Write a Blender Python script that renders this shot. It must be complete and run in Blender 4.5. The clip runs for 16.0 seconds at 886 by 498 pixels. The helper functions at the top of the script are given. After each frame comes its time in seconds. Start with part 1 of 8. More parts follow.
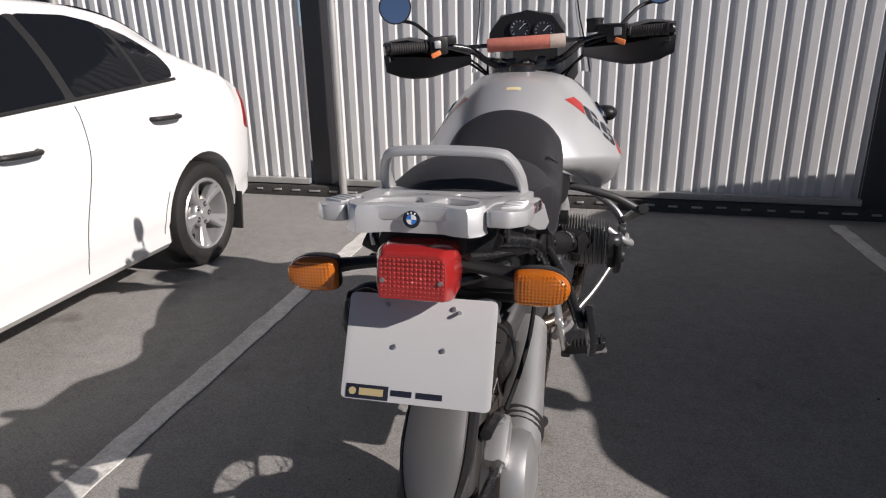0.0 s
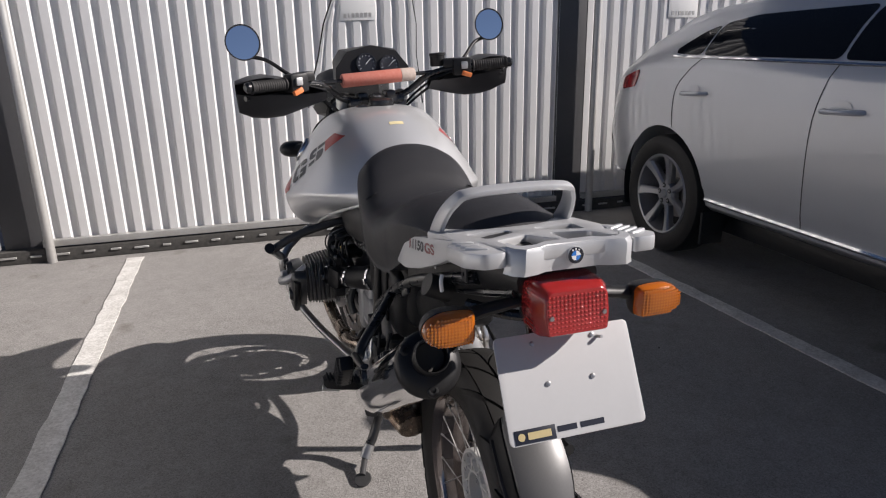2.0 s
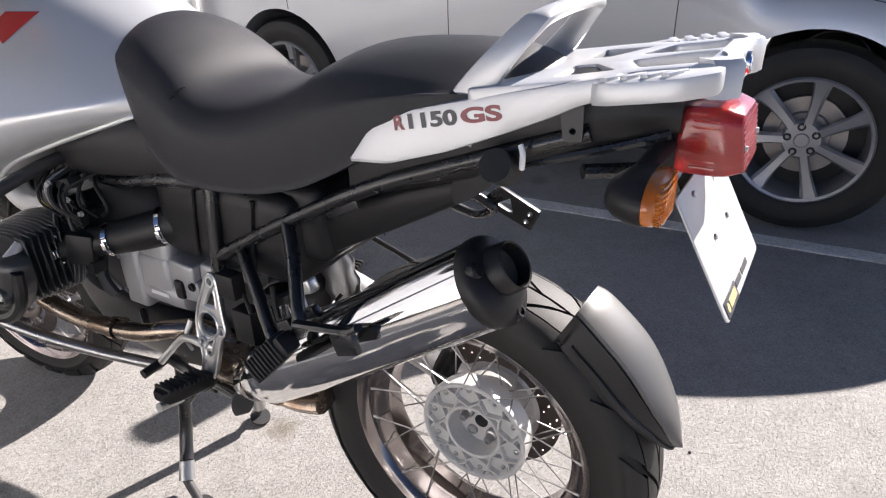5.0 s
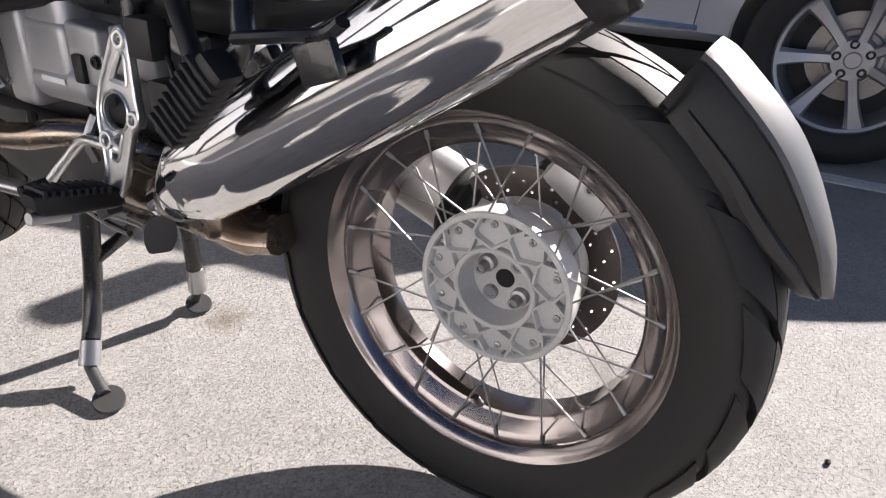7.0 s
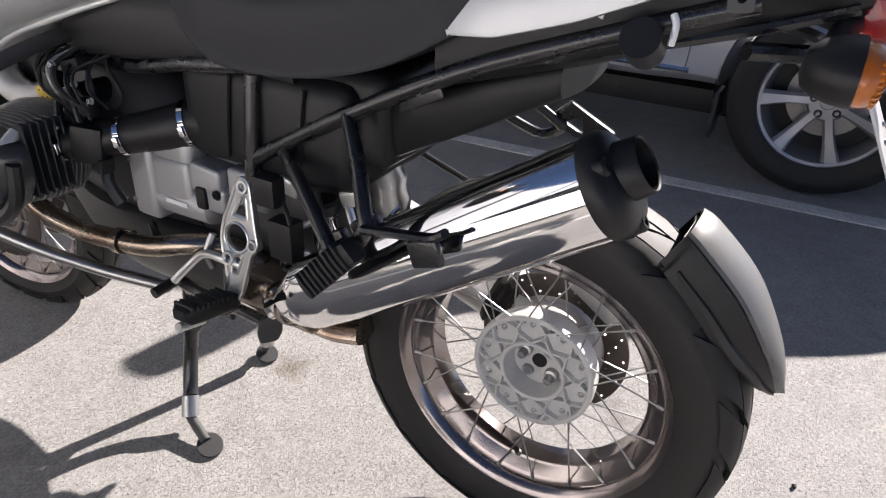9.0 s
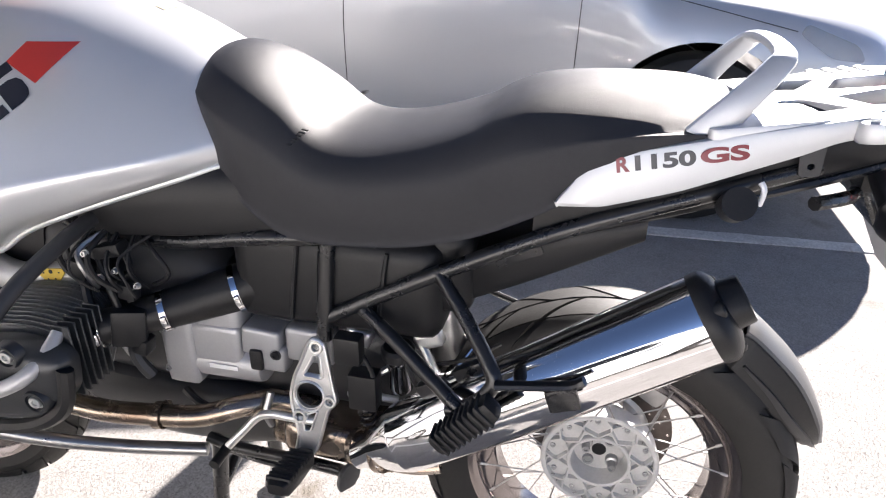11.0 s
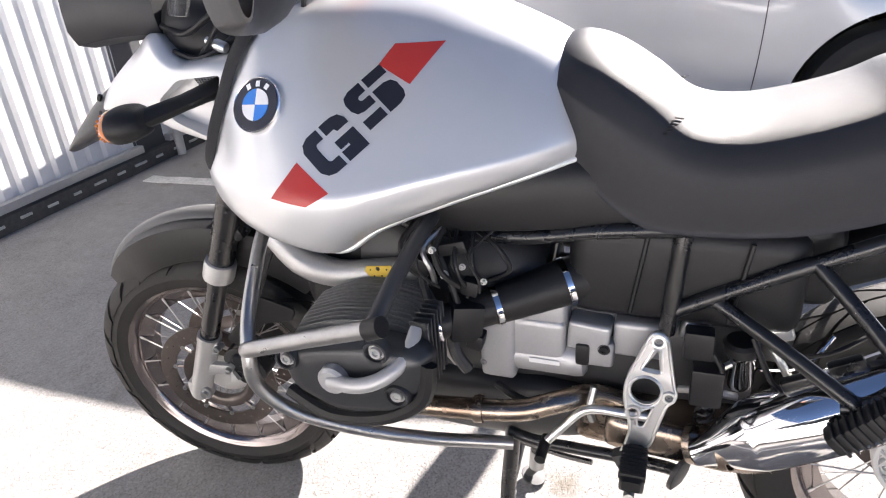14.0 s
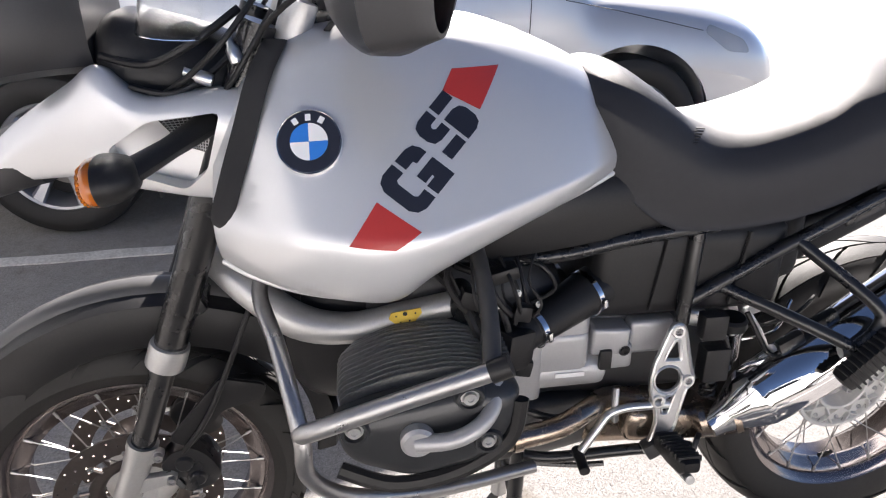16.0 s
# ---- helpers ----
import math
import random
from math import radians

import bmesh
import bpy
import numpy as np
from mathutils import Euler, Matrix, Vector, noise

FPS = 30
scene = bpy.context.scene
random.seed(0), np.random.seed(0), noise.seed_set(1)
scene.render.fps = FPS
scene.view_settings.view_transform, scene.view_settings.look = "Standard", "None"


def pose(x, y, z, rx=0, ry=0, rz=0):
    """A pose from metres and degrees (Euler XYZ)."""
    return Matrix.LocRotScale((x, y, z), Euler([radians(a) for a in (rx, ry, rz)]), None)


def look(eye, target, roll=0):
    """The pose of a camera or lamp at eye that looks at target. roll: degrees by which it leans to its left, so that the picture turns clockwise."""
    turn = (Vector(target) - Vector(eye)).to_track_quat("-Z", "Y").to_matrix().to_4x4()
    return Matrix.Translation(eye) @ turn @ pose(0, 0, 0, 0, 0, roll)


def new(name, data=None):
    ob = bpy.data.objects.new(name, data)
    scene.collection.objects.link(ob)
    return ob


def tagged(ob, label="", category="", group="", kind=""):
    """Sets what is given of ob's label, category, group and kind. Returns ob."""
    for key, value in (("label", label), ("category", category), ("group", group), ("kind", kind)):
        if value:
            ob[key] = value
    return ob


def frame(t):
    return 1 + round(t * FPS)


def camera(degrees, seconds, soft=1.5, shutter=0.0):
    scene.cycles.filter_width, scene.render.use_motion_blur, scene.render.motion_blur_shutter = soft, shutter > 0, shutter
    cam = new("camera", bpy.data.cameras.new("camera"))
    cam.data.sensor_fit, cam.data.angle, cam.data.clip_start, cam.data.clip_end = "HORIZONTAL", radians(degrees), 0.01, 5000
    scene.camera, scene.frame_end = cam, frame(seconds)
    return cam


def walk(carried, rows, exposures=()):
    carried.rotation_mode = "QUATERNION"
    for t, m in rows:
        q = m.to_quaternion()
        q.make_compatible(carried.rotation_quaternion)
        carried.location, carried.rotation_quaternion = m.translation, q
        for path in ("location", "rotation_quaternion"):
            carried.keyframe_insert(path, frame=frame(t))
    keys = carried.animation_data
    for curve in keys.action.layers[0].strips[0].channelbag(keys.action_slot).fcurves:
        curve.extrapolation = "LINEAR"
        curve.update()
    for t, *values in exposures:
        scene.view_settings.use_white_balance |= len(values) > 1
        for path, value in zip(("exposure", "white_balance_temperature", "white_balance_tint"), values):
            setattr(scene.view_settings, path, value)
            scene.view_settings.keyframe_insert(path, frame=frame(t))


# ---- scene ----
cam = camera(67.5, 16.0, soft=1.15)
PATH = [
    (0, (0.268, -1.251, 1.351), (-0.193, 0.584, 0.701), -1.1),
    (0.5, (0.079, -1.224, 1.362), (-0.183, 0.644, 0.698), 0.1),
    (1, (-0.098, -1.257, 1.368), (-0.075, 0.617, 0.669), 0.3),
    (1.5, (-0.299, -1.289, 1.399), (0.037, 0.564, 0.724), -1.4),
    (2, (-0.47, -1.216, 1.391), (0.076, 0.613, 0.792), -1.0),
    (2.5, (-0.621, -1.147, 1.387), (0.083, 0.603, 0.722), -0.9),
    (3, (-0.781, -1.078, 1.378), (0.158, 0.56, 0.718), -0.2),
    (3.5, (-0.847, -0.953, 1.386), (0.302, 0.527, 0.685), -1.8),
    (4, (-0.79, -0.738, 1.346), (0.456, 0.661, 0.647), -4.2),
    (4.5, (-0.84, -0.576, 1.291), (0.577, 0.657, 0.605), -3.5),
    (5, (-0.881, -0.464, 1.229), (0.65, 0.489, 0.364), -1.9),
    (5.2, (-0.867, -0.433, 1.186), (0.664, 0.469, 0.268), -0.5),
    (7.3, (-0.706, -0.286, 0.801), (0.848, 0.577, -0.115), 3.8),
    (7.5, (-0.713, -0.288, 0.807), (0.841, 0.571, -0.113), 4.1),
    (8, (-0.75, -0.297, 0.845), (0.786, 0.564, -0.103), 4.5),
    (8.5, (-0.813, -0.293, 0.96), (0.711, 0.544, -0.029), 4.2),
    (9, (-0.888, -0.273, 1.089), (0.654, 0.569, 0.134), 2.7),
    (9.2, (-0.902, -0.266, 1.123), (0.674, 0.512, 0.168), 4.0),
    (11.3, (-1.049, 0.144, 1.272), (0.708, 0.539, 0.402), 0.6),
    (11.5, (-1.07, 0.178, 1.271), (0.685, 0.57, 0.395), 0.9),
    (12, (-1.103, 0.243, 1.26), (0.637, 0.711, 0.391), 0.8),
    (12.5, (-1.127, 0.27, 1.263), (0.581, 0.844, 0.394), -1.2),
    (13, (-1.135, 0.295, 1.272), (0.545, 0.95, 0.407), -2.1),
    (13.5, (-1.127, 0.349, 1.271), (0.518, 1.068, 0.39), -2.6),
    (14, (-1.117, 0.486, 1.276), (0.55, 1.147, 0.391), -4.2),
    (14.5, (-1.113, 0.601, 1.292), (0.633, 1.025, 0.413), -2.5),
    (15, (-1.168, 0.718, 1.299), (0.627, 0.756, 0.419), -1.6),
    (15.5, (-1.203, 0.852, 1.292), (0.613, 0.773, 0.458), 0.9),
    (16, (-1.136, 1.032, 1.264), (0.68, 0.821, 0.454), -0.8),
]
EXPOSURES = [(0.0, 0.16, 6500, 15), (1.0, 0.3, 6500, 15), (2.0, 0.45, 6500, 15), (2.5, 0.52, 6500, 15), (3.5, 0.88, 6500, 15), (4.3, 1.28, 6500, 15), (5.0, 1.63, 6500, 15), (7.5, 1.55, 6500, 15), (9.0, 1.53, 6500, 15), (11.5, 2.25, 6500, 15), (12.0, 2.23, 6500, 15), (13.0, 2.35, 6500, 15), (14.0, 2.35, 6500, 15), (15.0, 2.18, 6500, 15), (16.0, 2.0, 6500, 15)]
walk(cam, [(t, look(eye, target, roll)) for t, eye, target, roll in PATH], EXPOSURES)

# ---- daylight ----
SUN_TO = Vector((1.54, -0.49, 1.0)).normalized()      # from the ground towards the sun
sun = new("sun", bpy.data.lights.new("sun", "SUN"))
sun.data.energy, sun.data.angle, sun.data.color = 5.0, radians(0.53), (1.0, 0.95, 0.88)
sun.matrix_world = look((20, -6, 12), Vector((20, -6, 12)) - SUN_TO)
world = bpy.data.worlds.new("sky")
scene.world = world
world.use_nodes = True
wn = world.node_tree
sky = wn.nodes.new("ShaderNodeTexSky")
sky.sky_type, sky.sun_disc = "NISHITA", False
sky.sun_elevation = math.asin(SUN_TO.z)
sky.sun_rotation = math.atan2(SUN_TO.x, SUN_TO.y)
sky.air_density, sky.dust_density = 0.38, 0.2
wn.links.new(sky.outputs[0], wn.nodes["Background"].inputs[0])
wn.nodes["Background"].inputs[1].default_value = 0.05

# ---- materials ----
def material(name, base, rough=0.5, metal=0.0, coat=0.0, grain=0.0, scale=60.0, bump=0.0, bump_scale=200.0, blotch=0.0, blotch_scale=6.0,
             second=None, transmission=0.0, ior=1.45, rough_var=0.0, per_object=0.0, coat_rough=0.03, alpha=1.0, spec=0.5):
    """A procedural surface: base colour with grain and blotches, rough variation and a fine bump."""
    m = bpy.data.materials.new(name)
    m.use_nodes = True
    nt = m.node_tree
    b = nt.nodes["Principled BSDF"]
    N = lambda kind, **kw: nt.nodes.new(kind)
    b.inputs["Base Color"].default_value = (*base, 1)
    b.inputs["Roughness"].default_value = rough
    b.inputs["Metallic"].default_value = metal
    b.inputs["Coat Weight"].default_value = coat
    b.inputs["Coat Roughness"].default_value = coat_rough
    b.inputs["Transmission Weight"].default_value = transmission
    b.inputs["IOR"].default_value = ior
    b.inputs["Alpha"].default_value = alpha
    b.inputs["Specular IOR Level"].default_value = spec
    tc = N("ShaderNodeTexCoord")
    def noise_tex(s, detail=4.0, rough_=0.6):
        n = N("ShaderNodeTexNoise")
        n.inputs["Scale"].default_value, n.inputs["Detail"].default_value, n.inputs["Roughness"].default_value = s, detail, rough_
        nt.links.new(tc.outputs["Object"], n.inputs["Vector"])
        return n
    if grain or blotch or per_object:
        mix = N("ShaderNodeMix")
        mix.data_type, mix.blend_type = "RGBA", "MIX"
        mix.inputs[6].default_value = (*base, 1)
        mix.inputs[7].default_value = (*(second or [c * 0.55 for c in base]), 1)
        total = None
        for amount, s, d in ((grain, scale, 3.0), (blotch, blotch_scale, 6.0)):
            if not amount:
                continue
            n = noise_tex(s, d)
            r = N("ShaderNodeMapRange")
            r.inputs["From Min"].default_value, r.inputs["From Max"].default_value = 0.35, 0.7
            r.inputs["To Max"].default_value = amount
            nt.links.new(n.outputs["Fac"], r.inputs["Value"])
            if total is None:
                total = r.outputs[0]
            else:
                add = N("ShaderNodeMath")
                add.operation, add.use_clamp = "ADD", True
                nt.links.new(total, add.inputs[0]); nt.links.new(r.outputs[0], add.inputs[1])
                total = add.outputs[0]
        if per_object:
            oi = N("ShaderNodeObjectInfo")
            mul = N("ShaderNodeMath")
            mul.operation = "MULTIPLY_ADD"
            mul.inputs[1].default_value = per_object
            nt.links.new(oi.outputs["Random"], mul.inputs[0])
            if total is not None:
                nt.links.new(total, mul.inputs[2])
            else:
                mul.inputs[2].default_value = 0.0
            total = mul.outputs[0]
        nt.links.new(total, mix.inputs[0])
        nt.links.new(mix.outputs[2], b.inputs["Base Color"])
    if rough_var:
        n = noise_tex(blotch_scale * 2.3, 5.0)
        r = N("ShaderNodeMapRange")
        r.inputs["To Min"].default_value, r.inputs["To Max"].default_value = max(0.0, rough - rough_var), min(1.0, rough + rough_var)
        nt.links.new(n.outputs["Fac"], r.inputs["Value"])
        nt.links.new(r.outputs[0], b.inputs["Roughness"])
    if bump:
        n = noise_tex(bump_scale, 4.0, 0.65)
        bm_ = N("ShaderNodeBump")
        bm_.inputs["Strength"].default_value, bm_.inputs["Distance"].default_value = bump, 0.002
        nt.links.new(n.outputs["Fac"], bm_.inputs["Height"])
        nt.links.new(bm_.outputs[0], b.inputs["Normal"])
    return m


M = dict(
    silver=material("silver_paint", (0.66, 0.665, 0.67), 0.34, 0.48, coat=0.6, grain=0.06, scale=900, blotch=0.05, blotch_scale=5, coat_rough=0.12, rough_var=0.04),
    rack=material("rack_silver", (0.56, 0.565, 0.57), 0.38, 0.45, coat=0.2, grain=0.05, scale=500, coat_rough=0.2, rough_var=0.06),
    guard=material("guard_grey", (0.084, 0.083, 0.083), 0.46, 0.0, coat=0.2, coat_rough=0.28, spec=0.6, grain=0.15, scale=300, second=(0.04, 0.04, 0.04), bump=0.06, bump_scale=700, rough_var=0.08),
    maroon=material("maroon_decal", (0.21, 0.030, 0.040), 0.4, coat=0.3, grain=0.1, scale=300),
    footplate=material("footrest_alloy", (0.50, 0.50, 0.50), 0.36, 0.75, grain=0.3, scale=140, second=(0.34, 0.34, 0.34), rough_var=0.1, bump=0.08, bump_scale=400),
    gap=material("panel_gap", (0.07, 0.07, 0.07), 0.7, grain=0.2, scale=100),
    paper=material("laminated_paper", (0.78, 0.78, 0.77), 0.4, coat=0.3, grain=0.05, scale=60, blotch=0.08, blotch_scale=8),
    grey_plastic=material("grey_plastic", (0.035, 0.035, 0.037), 0.40, 0.25, grain=0.15, scale=300, bump=0.08, bump_scale=700, rough_var=0.08),
    black=material("black_plastic", (0.011, 0.011, 0.012), 0.42, 0.0, spec=0.38, grain=0.3, scale=250, second=(0.024, 0.023, 0.022), bump=0.12, bump_scale=900, rough_var=0.1),
    black_paint=material("black_painted_steel", (0.014, 0.014, 0.015), 0.28, 0.0, coat=0.3, grain=0.2, scale=120, second=(0.03, 0.029, 0.028), rough_var=0.08),
    vinyl=material("seat_vinyl", (0.026, 0.026, 0.029), 0.50, 0.0, spec=0.33, grain=0.25, scale=90, second=(0.036, 0.036, 0.039), bump=0.35, bump_scale=650, blotch=0.2, blotch_scale=9, rough_var=0.06),
    rubber=material("tyre_rubber", (0.012, 0.0115, 0.011), 0.62, 0.0, grain=0.3, scale=160, second=(0.026, 0.024, 0.022), bump=0.2, bump_scale=500, blotch=0.25, blotch_scale=14),
    grip=material("grip_rubber", (0.02, 0.019, 0.019), 0.7, bump=0.2, bump_scale=600, grain=0.2, scale=200),
    chrome=material("chrome", (0.78, 0.78, 0.79), 0.06, 1.0, rough_var=0.03, blotch=0.08, blotch_scale=18, second=(0.6, 0.58, 0.55)),
    alloy=material("cast_alloy", (0.52, 0.52, 0.515), 0.42, 0.75, grain=0.2, scale=220, second=(0.36, 0.35, 0.34), bump=0.12, bump_scale=500, rough_var=0.1),
    bright_alloy=material("machined_alloy", (0.72, 0.72, 0.71), 0.3, 0.9, grain=0.15, scale=180, second=(0.5, 0.5, 0.49), rough_var=0.08),
    rim=material("rim_alloy", (0.29, 0.258, 0.25), 0.17, 0.95, grain=0.25, scale=60, second=(0.19, 0.165, 0.158), rough_var=0.08),
    hub=material("hub_alloy", (0.60, 0.595, 0.58), 0.46, 0.25, grain=0.25, scale=200, second=(0.44, 0.43, 0.41), bump=0.1, bump_scale=400, blotch=0.2, blotch_scale=25),
    engine=material("engine_grey", (0.062, 0.062, 0.064), 0.45, 0.35, grain=0.3, scale=130, second=(0.06, 0.058, 0.055), bump=0.15, bump_scale=400, rough_var=0.12),
    cover=material("valve_cover_grey", (0.040, 0.042, 0.045), 0.36, 0.4, coat=0.2, grain=0.2, scale=160, second=(0.026, 0.026, 0.027), bump=0.06, bump_scale=400, rough_var=0.08),
    starter=material("cover_silver_grey", (0.42, 0.42, 0.425), 0.4, 0.5, grain=0.12, scale=220, bump=0.08, bump_scale=500, rough_var=0.08),
    fins=material("fin_alloy", (0.31, 0.31, 0.305), 0.38, 0.6, grain=0.3, scale=120, second=(0.16, 0.16, 0.155), rough_var=0.1),
    steel=material("tube_steel", (0.42, 0.42, 0.42), 0.33, 0.85, grain=0.2, scale=90, second=(0.28, 0.27, 0.26), rough_var=0.1),
    bar=material("crash_bar_steel", (0.40, 0.40, 0.40), 0.31, 0.9, grain=0.25, scale=70, second=(0.26, 0.25, 0.24), rough_var=0.1, blotch=0.25, blotch_scale=20),
    car_disc=material("car_brake_disc", (0.42, 0.39, 0.36), 0.4, 0.6, grain=0.2, scale=60),
    suv_alloy=material("grey_wheel_alloy", (0.36, 0.36, 0.37), 0.34, 0.6, coat=0.3, grain=0.1, scale=120, rough_var=0.06),
    header=material("heated_steel", (0.40, 0.345, 0.285), 0.25, 0.95, blotch=0.9, blotch_scale=14, second=(0.20, 0.13, 0.09), rough_var=0.12),
    disc=material("brake_disc", (0.13, 0.112, 0.104), 0.34, 0.85, grain=0.35, scale=70, second=(0.08, 0.065, 0.055), rough_var=0.1),
    spoke=material("spoke_steel", (0.34, 0.335, 0.33), 0.36, 0.85, grain=0.3, scale=120, second=(0.2, 0.19, 0.18)),
    red=material("red_decal", (0.42, 0.035, 0.03), 0.4, coat=0.3, grain=0.08, scale=300),
    ink=material("dark_blue_decal", (0.014, 0.016, 0.026), 0.4, coat=0.3, grain=0.1, scale=300),
    white=material("white_enamel", (0.8, 0.8, 0.8), 0.3, coat=0.5, grain=0.03, scale=200),
    blue=material("blue_enamel", (0.03, 0.19, 0.60), 0.3, coat=0.5, grain=0.05, scale=200),
    plate=material("white_plate", (0.49, 0.49, 0.49), 0.35, coat=0.2, grain=0.04, scale=120, blotch=0.06, blotch_scale=14, rough_var=0.06),
    gold=material("gold_lettering", (0.62, 0.5, 0.26), 0.4, 0.4, grain=0.1, scale=200),
    red_lens=material("red_lens", (0.50, 0.03, 0.028), 0.12, 0.0, coat=0.6, transmission=0.4, ior=1.5, bump=0.25, bump_scale=240),
    # lens facets, coloured lighter than the lens to paint in their sparkle
    red_glint=material("red_lens_painted_glint", (0.55, 0.045, 0.04), 0.06, 0.0, coat=0.8, transmission=0.3, ior=1.5),
    amber_glint=material("amber_lens_painted_glint", (0.62, 0.185, 0.012), 0.06, 0.0, coat=0.8, transmission=0.2, ior=1.5),
    amber=material("amber_lens", (0.56, 0.145, 0.009), 0.14, 0.0, coat=0.6, transmission=0.25, ior=1.5, bump=0.25, bump_scale=240),
    foam=material("red_foam", (0.50, 0.14, 0.10), 0.75, grain=0.25, scale=90, second=(0.62, 0.28, 0.22), blotch=0.3, blotch_scale=22, bump=0.25, bump_scale=400),
    foam_end=material("worn_foam", (0.46, 0.38, 0.33), 0.8, grain=0.4, scale=90, second=(0.3, 0.2, 0.17), bump=0.25, bump_scale=400),
    orange=material("orange_switch", (0.75, 0.22, 0.07), 0.45, grain=0.1, scale=200),
    yellow=material("yellow_label", (0.75, 0.52, 0.08), 0.5, grain=0.2, scale=150, second=(0.5, 0.33, 0.05)),
    cream=material("cream_label", (0.72, 0.62, 0.36), 0.5, grain=0.15, scale=150),
    mirror=material("mirror_glass", (0.9, 0.92, 0.93), 0.015, 1.0),
    screen=material("clear_screen", (0.95, 0.96, 0.96), 0.03, 0.0, transmission=1.0, ior=1.12, rough_var=0.02),
    dial=material("dial_face", (0.02, 0.02, 0.022), 0.35, coat=0.8, grain=0.1, scale=100),
    headlight=material("headlight_glass", (0.85, 0.87, 0.88), 0.05, 0.0, transmission=0.7, ior=1.4, bump=0.2, bump_scale=60),
    strap=material("webbing_strap", (0.018, 0.018, 0.02), 0.8, grain=0.3, scale=400, bump=0.5, bump_scale=900),
    asphalt=None, line=material("line_paint", (0.74, 0.73, 0.70), 0.8, grain=0.5, scale=90, second=(0.30, 0.285, 0.26), blotch=0.4, blotch_scale=9, bump=0.35, bump_scale=170),
    fence=material("fence_sheet", (0.70, 0.70, 0.70), 0.45, 0.1, grain=0.06, scale=40, blotch=0.16, blotch_scale=1.6, second=(0.52, 0.51, 0.50), rough_var=0.08),
    fence_dark=material("fence_dark_sheet", (0.085, 0.085, 0.09), 0.5, 0.2, grain=0.1, scale=40, blotch=0.2, blotch_scale=2.0, rough_var=0.1),
    galv=material("galvanised_post", (0.50, 0.50, 0.49), 0.45, 0.5, grain=0.2, scale=50, blotch=0.3, blotch_scale=4, second=(0.34, 0.32, 0.29), rough_var=0.1),
    kerb=material("dark_kerb", (0.055, 0.053, 0.05), 0.85, grain=0.4, scale=40, second=(0.12, 0.115, 0.105), bump=0.4, bump_scale=90),
    white_paint=material("white_car_paint", (0.80, 0.80, 0.795), 0.28, coat=0.8, grain=0.02, scale=300, blotch=0.04, blotch_scale=3, coat_rough=0.04),
    pearl=material("silver_car_paint", (0.605, 0.615, 0.63), 0.32, 0.38, coat=0.9, grain=0.05, scale=900, blotch=0.05, blotch_scale=2, coat_rough=0.05),
    tint=material("tinted_glass", (0.008, 0.009, 0.011), 0.05, 0.0, spec=0.3, rough_var=0.02),
    trim=material("car_black_trim", (0.02, 0.02, 0.02), 0.5, grain=0.2, scale=100, bump=0.1, bump_scale=500),
    car_alloy=material("wheel_alloy", (0.55, 0.55, 0.555), 0.3, 0.75, coat=0.3, grain=0.08, scale=120, rough_var=0.06),
    tail_red=material("car_tail_lens", (0.33, 0.02, 0.02), 0.1, coat=0.8, grain=0.15, scale=40),
    dust=material("stone", (0.05, 0.048, 0.045), 0.9, grain=0.3, scale=60),
)


